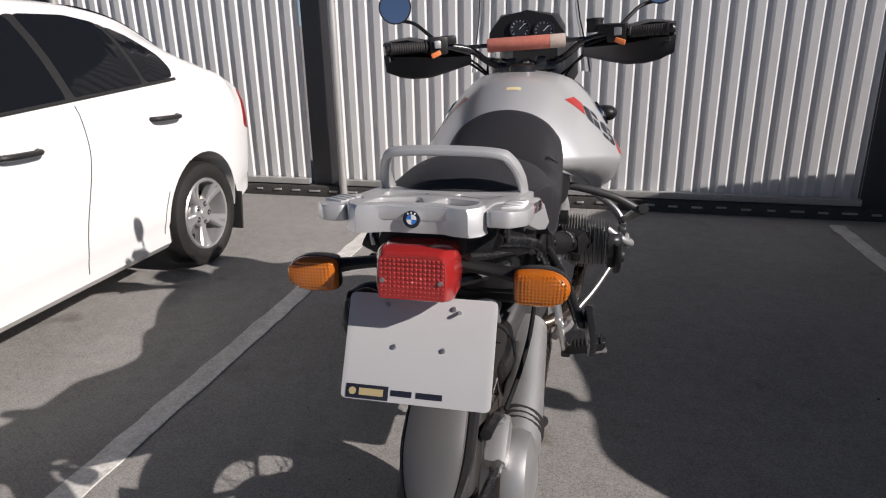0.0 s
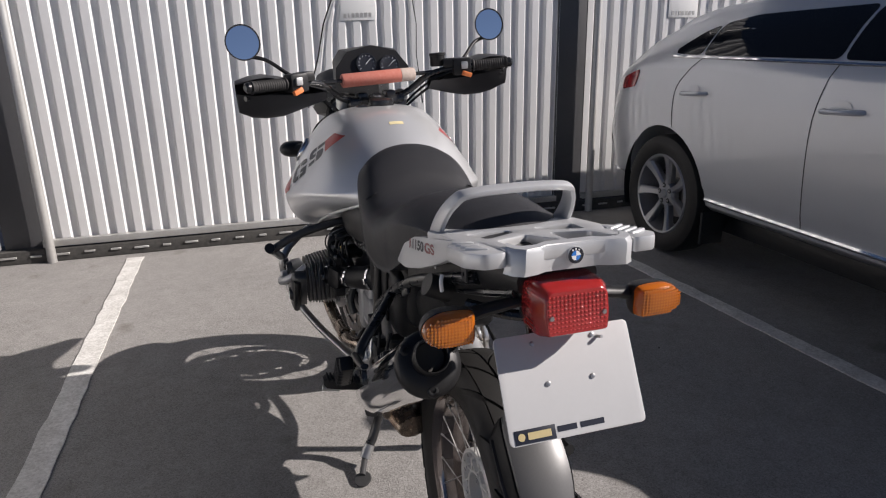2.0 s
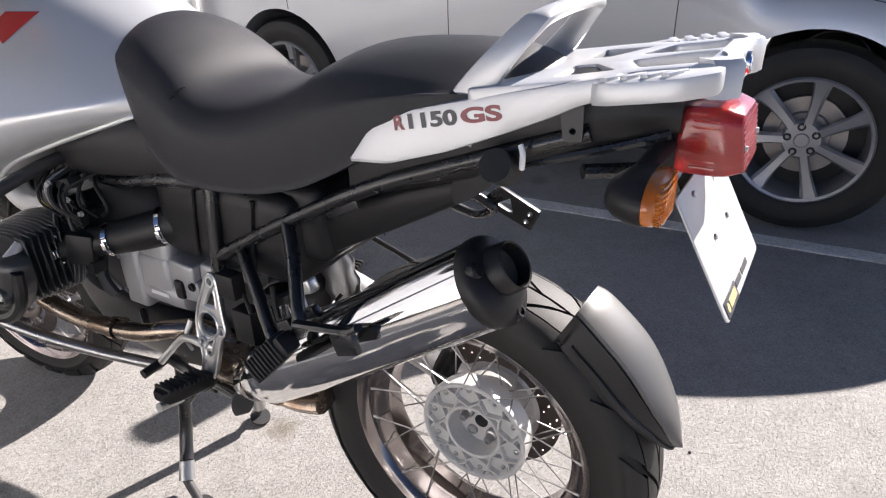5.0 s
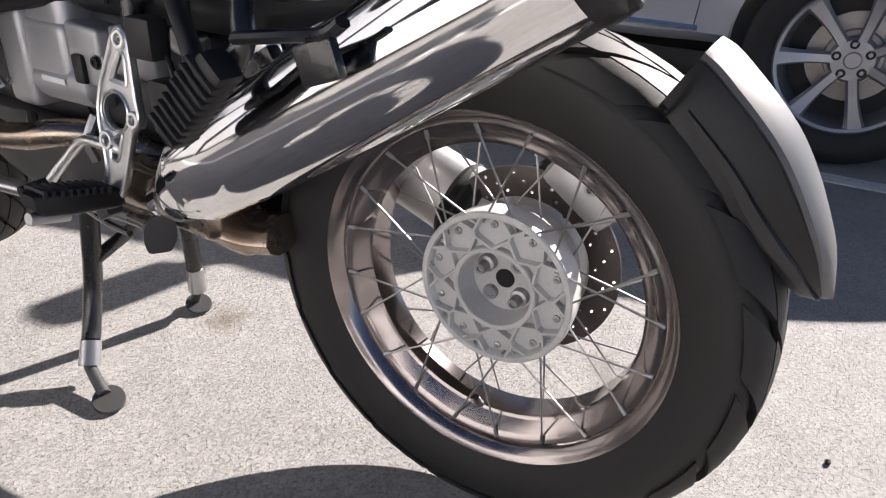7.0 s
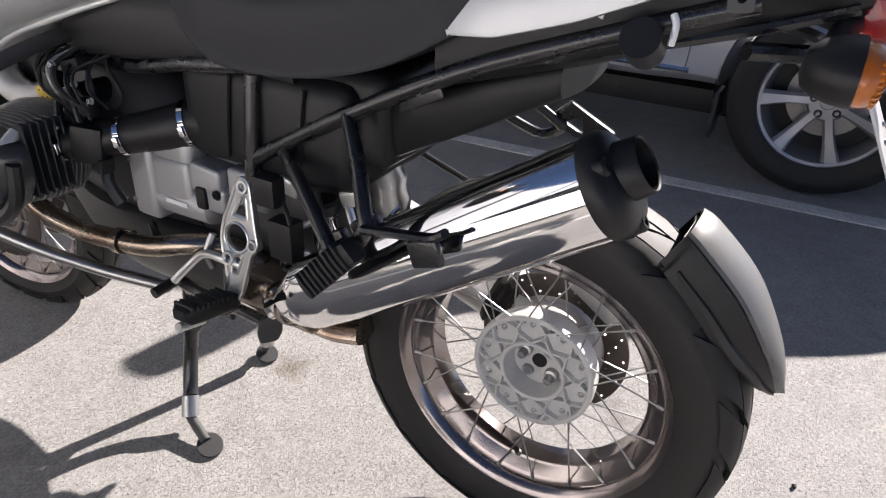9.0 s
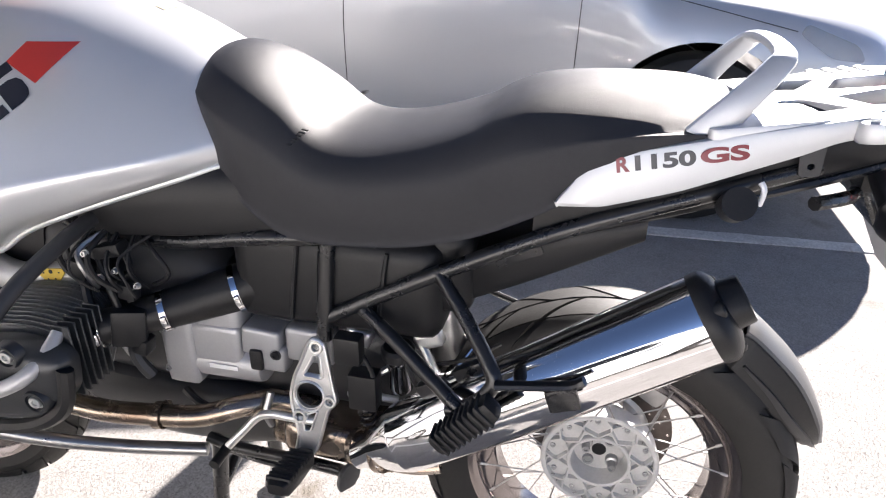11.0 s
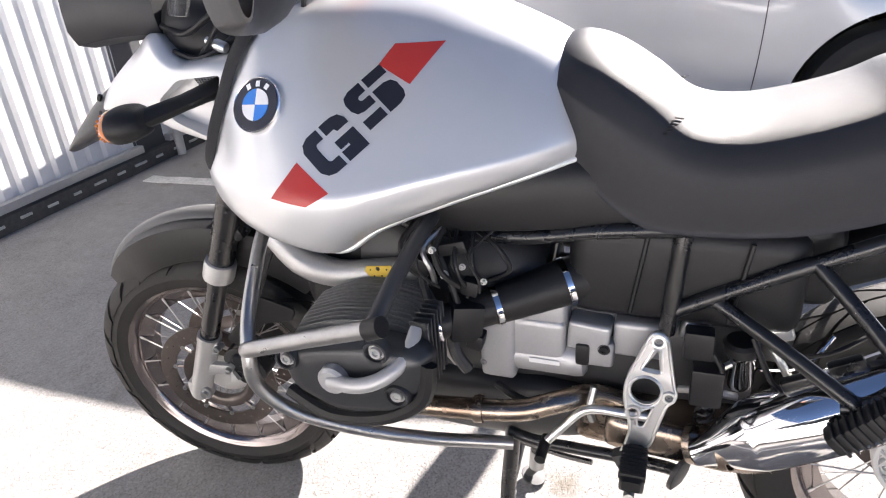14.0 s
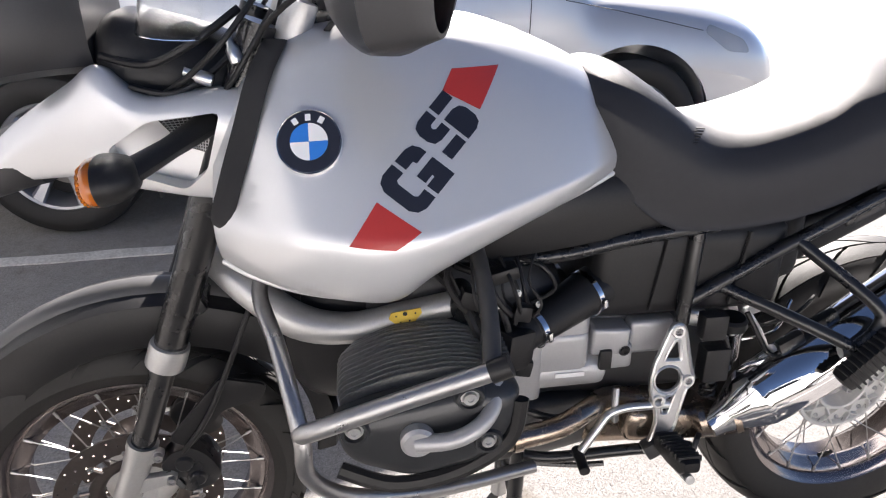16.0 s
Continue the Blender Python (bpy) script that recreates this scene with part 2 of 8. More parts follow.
def asphalt_material():
    m = bpy.data.materials.new("asphalt")
    m.use_nodes = True
    nt = m.node_tree
    b = nt.nodes["Principled BSDF"]
    b.inputs["Roughness"].default_value = 0.88
    tc = nt.nodes.new("ShaderNodeTexCoord")
    def tex(kind, s, **kw):
        n = nt.nodes.new(kind)
        n.inputs["Scale"].default_value = s
        for k, v in kw.items():
            n.inputs[k].default_value = v
        nt.links.new(tc.outputs["Object"], n.inputs["Vector"])
        return n
    stones = tex("ShaderNodeTexVoronoi", 210.0)
    fine = tex("ShaderNodeTexNoise", 520.0, Detail=3.0)
    pits = tex("ShaderNodeTexNoise", 170.0, Detail=5.0, Roughness=0.7)
    mid = tex("ShaderNodeTexNoise", 11.0, Detail=6.0, Roughness=0.65)
    big = tex("ShaderNodeTexNoise", 1.1, Detail=7.0, Roughness=0.6)
    spots = tex("ShaderNodeTexNoise", 3.7, Detail=3.0, Roughness=0.4)
    ramp = nt.nodes.new("ShaderNodeValToRGB")
    e = ramp.color_ramp.elements
    e[0].position, e[0].color = 0.15, (0.125, 0.118, 0.112, 1)
    e[1].position, e[1].color = 0.85, (0.345, 0.332, 0.318, 1)
    sep = nt.nodes.new("ShaderNodeSeparateColor")
    nt.links.new(stones.outputs["Color"], sep.inputs[0])
    def math_node(op, a, bb, c=None):
        n = nt.nodes.new("ShaderNodeMath")
        n.operation = op
        for i, v in enumerate((a, bb, c)):
            if v is None:
                continue
            if isinstance(v, (int, float)):
                n.inputs[i].default_value = v
            else:
                nt.links.new(v, n.inputs[i])
        return n.outputs[0]
    hollow = nt.nodes.new("ShaderNodeMapRange")
    hollow.inputs["From Min"].default_value, hollow.inputs["From Max"].default_value = 0.56, 0.70
    nt.links.new(pits.outputs["Fac"], hollow.inputs["Value"])
    v = math_node("MULTIPLY_ADD", sep.outputs[0], 0.34, 0.16)
    v = math_node("MULTIPLY_ADD", hollow.outputs[0], -0.55, v)
    v = math_node("MULTIPLY_ADD", fine.outputs["Fac"], 0.30, v)
    v = math_node("MULTIPLY_ADD", mid.outputs["Fac"], 0.42, v)
    v = math_node("MULTIPLY_ADD", big.outputs["Fac"], 0.42, math_node("SUBTRACT", v, 0.30))
    nt.links.new(v, ramp.inputs[0])
    stain = nt.nodes.new("ShaderNodeMapRange")
    stain.inputs["From Min"].default_value, stain.inputs["From Max"].default_value, stain.inputs["To Max"].default_value = 0.66, 0.78, 0.55
    nt.links.new(spots.outputs["Fac"], stain.inputs["Value"])
    mix = nt.nodes.new("ShaderNodeMix")
    mix.data_type = "RGBA"
    mix.inputs[7].default_value = (0.10, 0.085, 0.068, 1)
    nt.links.new(stain.outputs[0], mix.inputs[0]); nt.links.new(ramp.outputs[0], mix.inputs[6])
    # a small oil stain under the engine
    shift = nt.nodes.new("ShaderNodeVectorMath")
    shift.operation = "DISTANCE"
    shift.inputs[1].default_value = (0.10, 0.69, 0.0)
    nt.links.new(tc.outputs["Object"], shift.inputs[0])
    wob = math_node("MULTIPLY_ADD", tex("ShaderNodeTexNoise", 45.0, Detail=4.0).outputs["Fac"], 0.09, shift.outputs["Value"])
    oil = nt.nodes.new("ShaderNodeMapRange")
    oil.inputs["From Min"].default_value, oil.inputs["From Max"].default_value = 0.055, 0.105
    oil.inputs["To Min"].default_value, oil.inputs["To Max"].default_value = 0.6, 0.0
    nt.links.new(wob, oil.inputs["Value"])
    mix2 = nt.nodes.new("ShaderNodeMix")
    mix2.data_type = "RGBA"
    mix2.inputs[7].default_value = (0.09, 0.065, 0.035, 1)
    nt.links.new(oil.outputs[0], mix2.inputs[0]); nt.links.new(mix.outputs[2], mix2.inputs[6])
    nt.links.new(mix2.outputs[2], b.inputs["Base Color"])
    bump = nt.nodes.new("ShaderNodeBump")
    bump.inputs["Strength"].default_value, bump.inputs["Distance"].default_value = 0.85, 0.003
    h = math_node("MULTIPLY_ADD", hollow.outputs[0], -0.9, math_node("MULTIPLY_ADD", fine.outputs["Fac"], 0.45, math_node("MULTIPLY", sep.outputs[0], 0.35)))
    nt.links.new(h, bump.inputs["Height"])
    nt.links.new(bump.outputs[0], b.inputs["Normal"])
    return m


M["asphalt"] = asphalt_material()


# ---- mesh tools ----
def part(name, bm, mat, parent=None, label="", sharp=38, flat=False):
    """Links a bmesh as one mesh object under a thing or a part."""
    bmesh.ops.recalc_face_normals(bm, faces=bm.faces)
    me = bpy.data.meshes.new(name)
    for f in bm.faces:
        f.smooth = not flat
    bm.to_mesh(me)
    bm.free()
    if not flat:
        me.set_sharp_from_angle(angle=radians(sharp))
    me.materials.append(M[mat])
    ob = new(name, me)
    ob.parent = parent
    if label:
        ob["label"] = label
    return ob


def thing(name, m, label, category, group="", kind=""):
    """An empty at the base of a thing, to carry its parts."""
    ob = new(name)
    ob.empty_display_size = 0.1
    ob.matrix_world = m
    return tagged(ob, label, category, group, kind)


def box(bm, c, size, rot=(0, 0, 0), bevel=0.0, seg=2, m=None):
    mat = pose(*c, *rot) @ Matrix.Diagonal((*size, 1))
    if m is not None:
        mat = m @ mat
    r = bmesh.ops.create_cube(bm, size=1.0, matrix=mat)
    if bevel:
        es = list({e for v in r["verts"] for e in v.link_edges})
        bmesh.ops.bevel(bm, geom=es, offset=bevel, segments=seg, affect="EDGES", profile=0.6)


def spline(pts, n=6, closed=False):
    """A Catmull-Rom line through points."""
    pts = [Vector(p) for p in pts]
    k = len(pts)
    out = []
    for i in range(k if closed else k - 1):
        g = (lambda j: pts[j % k]) if closed else (lambda j: pts[min(max(j, 0), k - 1)])
        a, b, c, d = g(i - 1), g(i), g(i + 1), g(i + 2)
        for s in range(n):
            t = s / n
            out.append(0.5 * (2 * b + (c - a) * t + (2 * a - 5 * b + 4 * c - d) * t * t + (3 * b - a - 3 * c + d) * t ** 3))
    if not closed:
        out.append(pts[-1])
    return out


def loft(bm, rings, closed_ring=True, cap=True):
    vs = [[bm.verts.new(p) for p in r] for r in rings]
    n = len(vs[0])
    for a, b in zip(vs, vs[1:]):
        for i in range(n if closed_ring else n - 1):
            j = (i + 1) % n
            bm.faces.new((a[i], a[j], b[j], b[i]))
    if cap:
        bm.faces.new(vs[0])
        bm.faces.new(vs[-1])
    return vs


def tube(bm, pts, r, n=10, smooth=0, flat=1.0, closed=False):
    """A round (or flattened) tube along points; r may be a list."""
    if smooth:
        rr = r if isinstance(r, (list, tuple)) else None
        k = len(pts)
        pts2 = spline(pts, smooth, closed)
        if rr:
            r = [rr[min(int(i / smooth), k - 2)] * (1 - (i % smooth) / smooth) + rr[min(int(i / smooth) + 1, k - 1)] * ((i % smooth) / smooth) for i in range(len(pts2))]
            r[-1] = rr[-1]
        pts = pts2
    pts = [Vector(p) for p in pts]
    rings = []
    up = None
    k = len(pts)
    for i, p in enumerate(pts):
        a = pts[i - 1] if i or closed else pts[i]
        b = pts[(i + 1) % k] if i < k - 1 or closed else pts[i]
        d = (b - a).normalized()
        if up is None:
            up = Vector((0, 0, 1)) if abs(d.z) < 0.9 else Vector((1, 0, 0))
        up = (up - d * up.dot(d)).normalized()
        side = d.cross(up)
        ri = r[i] if isinstance(r, (list, tuple)) else r
        rings.append([p + (side * math.cos(2 * math.pi * j / n) + up * flat * math.sin(2 * math.pi * j / n)) * ri for j in range(n)])
    if closed:
        rings.append(rings[0])
        vs = [[bm.verts.new(p) for p in ring] for ring in rings[:-1]]
        for i in range(k):
            a, b = vs[i], vs[(i + 1) % k]
            for j in range(n):
                bm.faces.new((a[j], a[(j + 1) % n], b[(j + 1) % n], b[j]))
    else:
        loft(bm, rings)


def lathe(bm, profile, m, n=32, closed=False):
    """Turns (radius, along) round the z axis of m; closed joins the last point of the profile to the first."""
    rings = []
    for r, h in profile:
        rings.append([m @ Vector((r * math.cos(2 * math.pi * i / n), r * math.sin(2 * math.pi * i / n), h)) for i in range(n)])
    vs = [[bm.verts.new(p) for p in ring] for ring in rings]
    k = len(vs)
    for a in range(k if closed else k - 1):
        p, q = vs[a], vs[(a + 1) % k]
        for i in range(n):
            j = (i + 1) % n
            bm.faces.new((p[i], p[j], q[j], q[i]))
    if not closed:
        for ring, (r, h) in ((vs[0], profile[0]), (vs[-1], profile[-1])):
            if r > 1e-5:
                bm.faces.new(ring)
    bmesh.ops.remove_doubles(bm, verts=bm.verts, dist=1e-6)


def axis(p, d):
    """A frame at p with its z along d."""
    return Matrix.Translation(p) @ Vector(d).to_track_quat("Z", "Y").to_matrix().to_4x4()


def rod(bm, a, b, r, n=12, r2=None):
    a, b = Vector(a), Vector(b)
    lathe(bm, [(r, 0), (r2 or r, (b - a).length)], axis(a, b - a), n)


def plate(bm, outline, holes, thick, place, bevel=0.0):
    """A flat plate of an outline with holes; place maps (u, v, w) into space, w from 0 to thick."""
    tmp = bmesh.new()
    for loop in [outline] + list(holes):
        vs = [tmp.verts.new((u, v, 0)) for u, v in loop]
        for i in range(len(vs)):
            tmp.edges.new((vs[i], vs[(i + 1) % len(vs)]))
    bmesh.ops.triangle_fill(tmp, use_beauty=True, edges=tmp.edges[:])
    flat = tmp.faces[:]
    ext = bmesh.ops.extrude_face_region(tmp, geom=flat)
    bmesh.ops.translate(tmp, verts=[v for v in ext["geom"] if isinstance(v, bmesh.types.BMVert)], vec=(0, 0, thick))
    bmesh.ops.recalc_face_normals(tmp, faces=tmp.faces)
    if bevel:
        es = [e for e in tmp.edges if len(e.link_faces) == 2 and e.calc_face_angle(0) > 0.9]
        bmesh.ops.bevel(tmp, geom=es, offset=bevel, segments=2, affect="EDGES", profile=0.6)
    index = {}
    for v in tmp.verts:
        index[v] = bm.verts.new(place(v.co.x, v.co.y, v.co.z))
    for f in tmp.faces:
        try:
            bm.faces.new([index[v] for v in f.verts])
        except ValueError:
            pass
    tmp.free()


def circle(cx, cy, r, n=20, start=0.0):
    return [(cx + r * math.cos(start + 2 * math.pi * i / n), cy + r * math.sin(start + 2 * math.pi * i / n)) for i in range(n)]


def round_poly(pts, r=0.01, n=4):
    """Rounds the corners of a polygon."""
    out = []
    k = len(pts)
    for i in range(k):
        p, a, b = Vector(pts[i]), Vector(pts[i - 1]), Vector(pts[(i + 1) % k])
        da, db = (a - p), (b - p)
        q = min(r, da.length * 0.45, db.length * 0.45)
        s, e = p + da.normalized() * q, p + db.normalized() * q
        for j in range(n + 1):
            t = j / n
            v = s * (1 - t) ** 2 + p * 2 * t * (1 - t) + e * t * t
            out.append((v.x, v.y))
    return out


def ringed(half):
    """A closed ring from a half section given from top to bottom on the left side: (x, z)."""
    left = [(-abs(x), z) for x, z in half]
    right = [(abs(x), z) for x, z in reversed(half) if abs(x) > 1e-6]
    return left + right


def surface(bm, stations, nu=5, nv=4, cap=True):
    """A smooth skin through sections (y, [(x, z) half section])."""
    rings = []
    for y, half in stations:
        rings.append([Vector((x, y, z)) for x, z in ringed(half)])
    fine = [spline(r, nv, True) for r in rings]
    cols = [spline([r[i] for r in fine], nu) for i in range(len(fine[0]))]
    return loft(bm, [[c[k] for c in cols] for k in range(len(cols[0]))], True, cap)

# ---- the ground, the markings and the fence ----
def build_ground():
    bm = bmesh.new()
    xs = [-400, -60, -12] + [-6 + 0.5 * i for i in range(25)] + [12, 60, 400]
    ys = [-400, -60, -12] + [-5 + 0.5 * i for i in range(25)] + [12, 60, 400]
    vs = [[bm.verts.new((x, y, 0.002 * (noise.noise((x * 0.6, y * 0.6, 3.0))) if abs(x) < 7 and abs(y) < 8 else 0.0)) for x in xs] for y in ys]
    for a, b in zip(vs, vs[1:]):
        for i in range(len(xs) - 1):
            bm.faces.new((a[i], a[i + 1], b[i + 1], b[i]))
    g = part("ground", bm, "asphalt")
    tagged(g, "sunlit pale grey asphalt of a parking lot, worn and stained", "ground", kind="structure")


def build_line(name, x_far, y_far, x_near, y_near, width, seed, label):
    """A painted bay line with worn edges, lying just over the asphalt."""
    rnd = random.Random(seed)
    bm = bmesh.new()
    n = 90
    rows = []
    for i in range(n + 1):
        t = i / n
        x, y = x_far + (x_near - x_far) * t, y_far + (y_near - y_far) * t
        a, b = rnd.uniform(-0.006, 0.006), rnd.uniform(-0.006, 0.006)
        rows.append([(x - width / 2 + a, y), (x, y), (x + width / 2 + b, y)])
    top = [[bm.verts.new((px, py, 0.005)) for px, py in r] for r in rows]
    low = [[bm.verts.new((px, py, -0.01)) for px, py in r] for r in rows]
    for i in range(n):
        for j in range(2):
            bm.faces.new((top[i][j], top[i][j + 1], top[i + 1][j + 1], top[i + 1][j]))
        bm.faces.new((top[i][0], low[i][0], low[i + 1][0], top[i + 1][0]))
        bm.faces.new((top[i][2], low[i][2], low[i + 1][2], top[i + 1][2]))
    bm.faces.new((top[0][0], top[0][1], top[0][2], low[0][2], low[0][1], low[0][0]))
    ob = part(name, bm, "line")
    tagged(ob, label, "parking line", kind="structure")


def build_fence():
    """Upright corrugated sheets on a rail, with dark flat strips and round posts between the panels."""
    y0, top = 3.72, 2.75
    pitch = 0.115
    spans = [(-6.6, -4.55), (-4.3, -2.09), (-1.83, 1.98), (2.22, 4.4), (4.65, 6.8)]
    for k, (a, b) in enumerate(spans):
        wall = new("fence_panel")
        tagged(wall, "tall panel of corrugated light grey sheet metal", "fence", "fence panels", "structure")
        n = max(1, round((b - a) / pitch))
        step = (b - a) / n
        sheets = max(1, round((b - a) / (pitch * 9)))
        per = math.ceil(n / sheets)
        for s in range(sheets):
            bm = bmesh.new()
            prof = []
            for i in range(s * per, min(n, (s + 1) * per)):
                x = a + i * step
                for f, d in ((0.0, 0.0), (0.44, 0.0), (0.58, 0.022), (0.86, 0.022)):
                    prof.append((x + f * step, y0 + d))
            if not prof:
                bm.free()
                continue
            prof.append((a + min(n, (s + 1) * per) * step, y0))
            lift = 0.13 + 0.004 * ((s * 7 + k * 3) % 3)
            loft(bm, [[Vector((x, y, z)) for x, y in prof] for z in (lift, top)], False, False)
            loft(bm, [[Vector((x, y + 0.004, z)) for x, y in prof] for z in (lift, top)], False, False)
            part("sheet", bm, "fence", wall, sharp=15)
        bm = bmesh.new()
        box(bm, ((a + b) / 2, y0 - 0.028, 0.125), (b - a, 0.05, 0.045), bevel=0.004)
        part("bottom_rail", bm, "galv", wall, "light grey steel rail")
    for x in (-4.43, -1.94, 2.10, 4.52):
        bm = bmesh.new()
        box(bm, (x, y0 + 0.012, top / 2 + 0.02), (0.262, 0.02, top - 0.04), bevel=0.003)
        strip = part("fence_strip", bm, "fence_dark")
        tagged(strip, "dark grey flat metal strip between fence panels", "fence strip", "fence strips", "structure")
    for x in (-4.24, -1.785, 2.27, 4.70):
        bm = bmesh.new()
        rod(bm, (x, y0 - 0.07, 0), (x, y0 - 0.07, top), 0.03, 14)
        post = part("fence_post", bm, "galv")
        tagged(post, "round galvanised steel fence post with a worn foot", "fence post", "fence posts", "structure")
    bm = bmesh.new()
    box(bm, (0, y0 + 0.04, 0.045), (13.6, 0.2, 0.09), bevel=0.008)
    kerb = part("kerb", bm, "kerb")
    tagged(kerb, "low dark concrete footing under the fence", "kerb", kind="structure")
    for x, w in ((0.39, 0.275), (3.085, 0.275)):
        sign = thing("bay_sign", pose(x, y0 - 0.004, 1.635), "white laminated paper bay sign on the fence", "sign", "bay signs")
        bm = bmesh.new()
        box(bm, (0, 0, 0), (w, 0.003, 0.185), (0, 0, 0), 0.001)
        part("sheet", bm, "paper", sign)
        for k, bw in enumerate((0.022, 0.012, 0.022, 0.022, 0.022, 0.020, 0.022)):
            bm = bmesh.new()
            box(bm, (-0.095 + 0.032 * k, -0.0025, -0.058), (bw, 0.0015, 0.030))
            part("mark", bm, "galv", sign)
    rnd = random.Random(4)
    bm = bmesh.new()
    x = -6.5
    while x < 6.6:
        w = rnd.uniform(0.05, 0.10)
        box(bm, (x, y0 - 0.062, 0.052 + rnd.uniform(-0.004, 0.004)), (w, 0.012, 0.014), bevel=0.002, seg=1)
        x += 0.165
    clips = part("rail_clip", bm, "galv", kerb, "row of pale metal clips")
    clips["kind"] = "stuff"


build_ground()
build_line("parking_line", -1.255, 3.56, -1.30, -6.0, 0.105, 1, "worn white painted bay line on asphalt")
build_line("parking_line", 1.80, 3.52, 2.30, -6.0, 0.095, 2, "worn white painted bay line in shade beside the silver car")
build_fence()


# ---- the cars ----
def bool_cut(ob, cutters):
    """Cuts shapes out of a mesh for good."""
    for c in cutters:
        mod = ob.modifiers.new("cut", "BOOLEAN")
        mod.operation, mod.solver, mod.object = "DIFFERENCE", "EXACT", c
    dg = bpy.context.evaluated_depsgraph_get()
    dg.update()
    me = bpy.data.meshes.new_from_object(ob.evaluated_get(dg))
    ob.modifiers.clear()
    ob.data = me
    for c in cutters:
        bpy.data.objects.remove(c, do_unlink=True)


def car_wheel(parent, centre, side, r_tyre, r_rim, width, spokes, twin):
    """Tyre, rim, hub, nuts and spokes; side is +1 when its face looks along +x."""
    m = pose(*centre, 0, 90 * side, 0)
    alloy = "car_alloy" if twin else "suv_alloy"
    bm = bmesh.new()
    w = width / 2
    lathe(bm, [(r_rim, -w * 0.8), (r_rim + 0.02, -w * 0.95), (r_tyre - 0.045, -w), (r_tyre - 0.012, -w * 0.86), (r_tyre, -w * 0.6), (r_tyre, w * 0.6), (r_tyre - 0.012, w * 0.86), (r_tyre - 0.045, w), (r_tyre - 0.060, w * 1.01), (r_rim + 0.02, w * 0.95), (r_rim, w * 0.8)], m, 56, True)
    wheel = part("wheel", bm, "rubber", parent, "black road tyre on an alloy rim")
    bm = bmesh.new()
    lathe(bm, [(r_rim + 0.006, w * 0.84), (r_rim - 0.002, w * 0.92), (r_rim - 0.014, w * 0.88), (r_rim - 0.020, w * 0.55), (r_rim - 0.034, -w * 0.6), (r_rim - 0.026, -w * 0.6), (r_rim - 0.012, w * 0.5)], m, 56, True)
    part("rim", bm, alloy, wheel)
    bm = bmesh.new()
    lathe(bm, [(0.0, -w * 0.35), (r_rim * 0.63, -w * 0.35), (r_rim * 0.63, -w * 0.20), (r_rim * 0.40, -w * 0.20), (r_rim * 0.38, 0.0), (0.0, 0.0)], m, 40)
    part("brake", bm, "car_disc", wheel, "dull brake disc behind the spokes")
    bm = bmesh.new()
    lathe(bm, [(0.0, -w * 0.5), (r_rim - 0.03, -w * 0.5), (r_rim - 0.03, -w * 0.42), (0.0, -w * 0.42)], m, 32)
    part("wheel_well", bm, "trim", wheel)
    bm = bmesh.new()
    lathe(bm, [(0.0, w * 0.66), (0.026, w * 0.66), (0.029, w * 0.63), (0.031, w * 0.60), (0.040, w * 0.60), (0.072, w * 0.60), (0.082, w * 0.50), (0.085, w * 0.30), (0.078, w * 0.1), (0, w * 0.1)], m, 32)
    part("hub_cap", bm, alloy, wheel)
    for i in range(5):
        a = 2 * math.pi * i / 5 + 0.16
        at = m @ Matrix.Translation((0.057 * math.cos(a), 0.057 * math.sin(a), 0))
        # black disc on the hub face paints the shade of a nut recess
        bm = bmesh.new()
        lathe(bm, [(0.0, w * 0.605), (0.0135, w * 0.605), (0.0150, w * 0.62), (0.0165, w * 0.60), (0.0165, w * 0.5), (0, w * 0.5)], at, 16)
        part("nut_well", bm, "trim", wheel)
        bm = bmesh.new()
        lathe(bm, [(0.0, w * 0.66), (0.0075, w * 0.65), (0.0090, w * 0.60), (0, w * 0.60)], at, 6)
        part("wheel_nut", bm, "steel", wheel)
    for i in range(spokes):
        a0 = 2 * math.pi * i / spokes - 0.2
        for off in ((-0.14, 0.14) if twin else (0.0,)):
            bm = bmesh.new()
            rings = []
            for t in (0.0, 0.25, 0.5, 0.75, 1.0):
                r = 0.060 + (r_rim - 0.068) * t
                half = (0.022 - 0.010 * t + 0.026 * t * t) if not twin else (0.016 + 0.006 * t)
                z = w * (0.55 + 0.29 * t * t)
                a = a0 + off * (0.35 + 0.65 * t) + (0.05 * t if not twin else 0.0)
                c, s = math.cos(a), math.sin(a)
                step = 0.010 if not twin else 0.006
                rings.append([m @ Vector((r * c - q * s, r * s + q * c, z + dz)) for q, dz in ((-half, -step), (-half * 0.55, 0.004), (half * 0.72, 0.007), (half, -0.004), (half * 0.8, -0.045), (-half * 0.8, -0.045))])
            loft(bm, rings)
            part("spoke", bm, alloy, wheel, sharp=25)
    return wheel


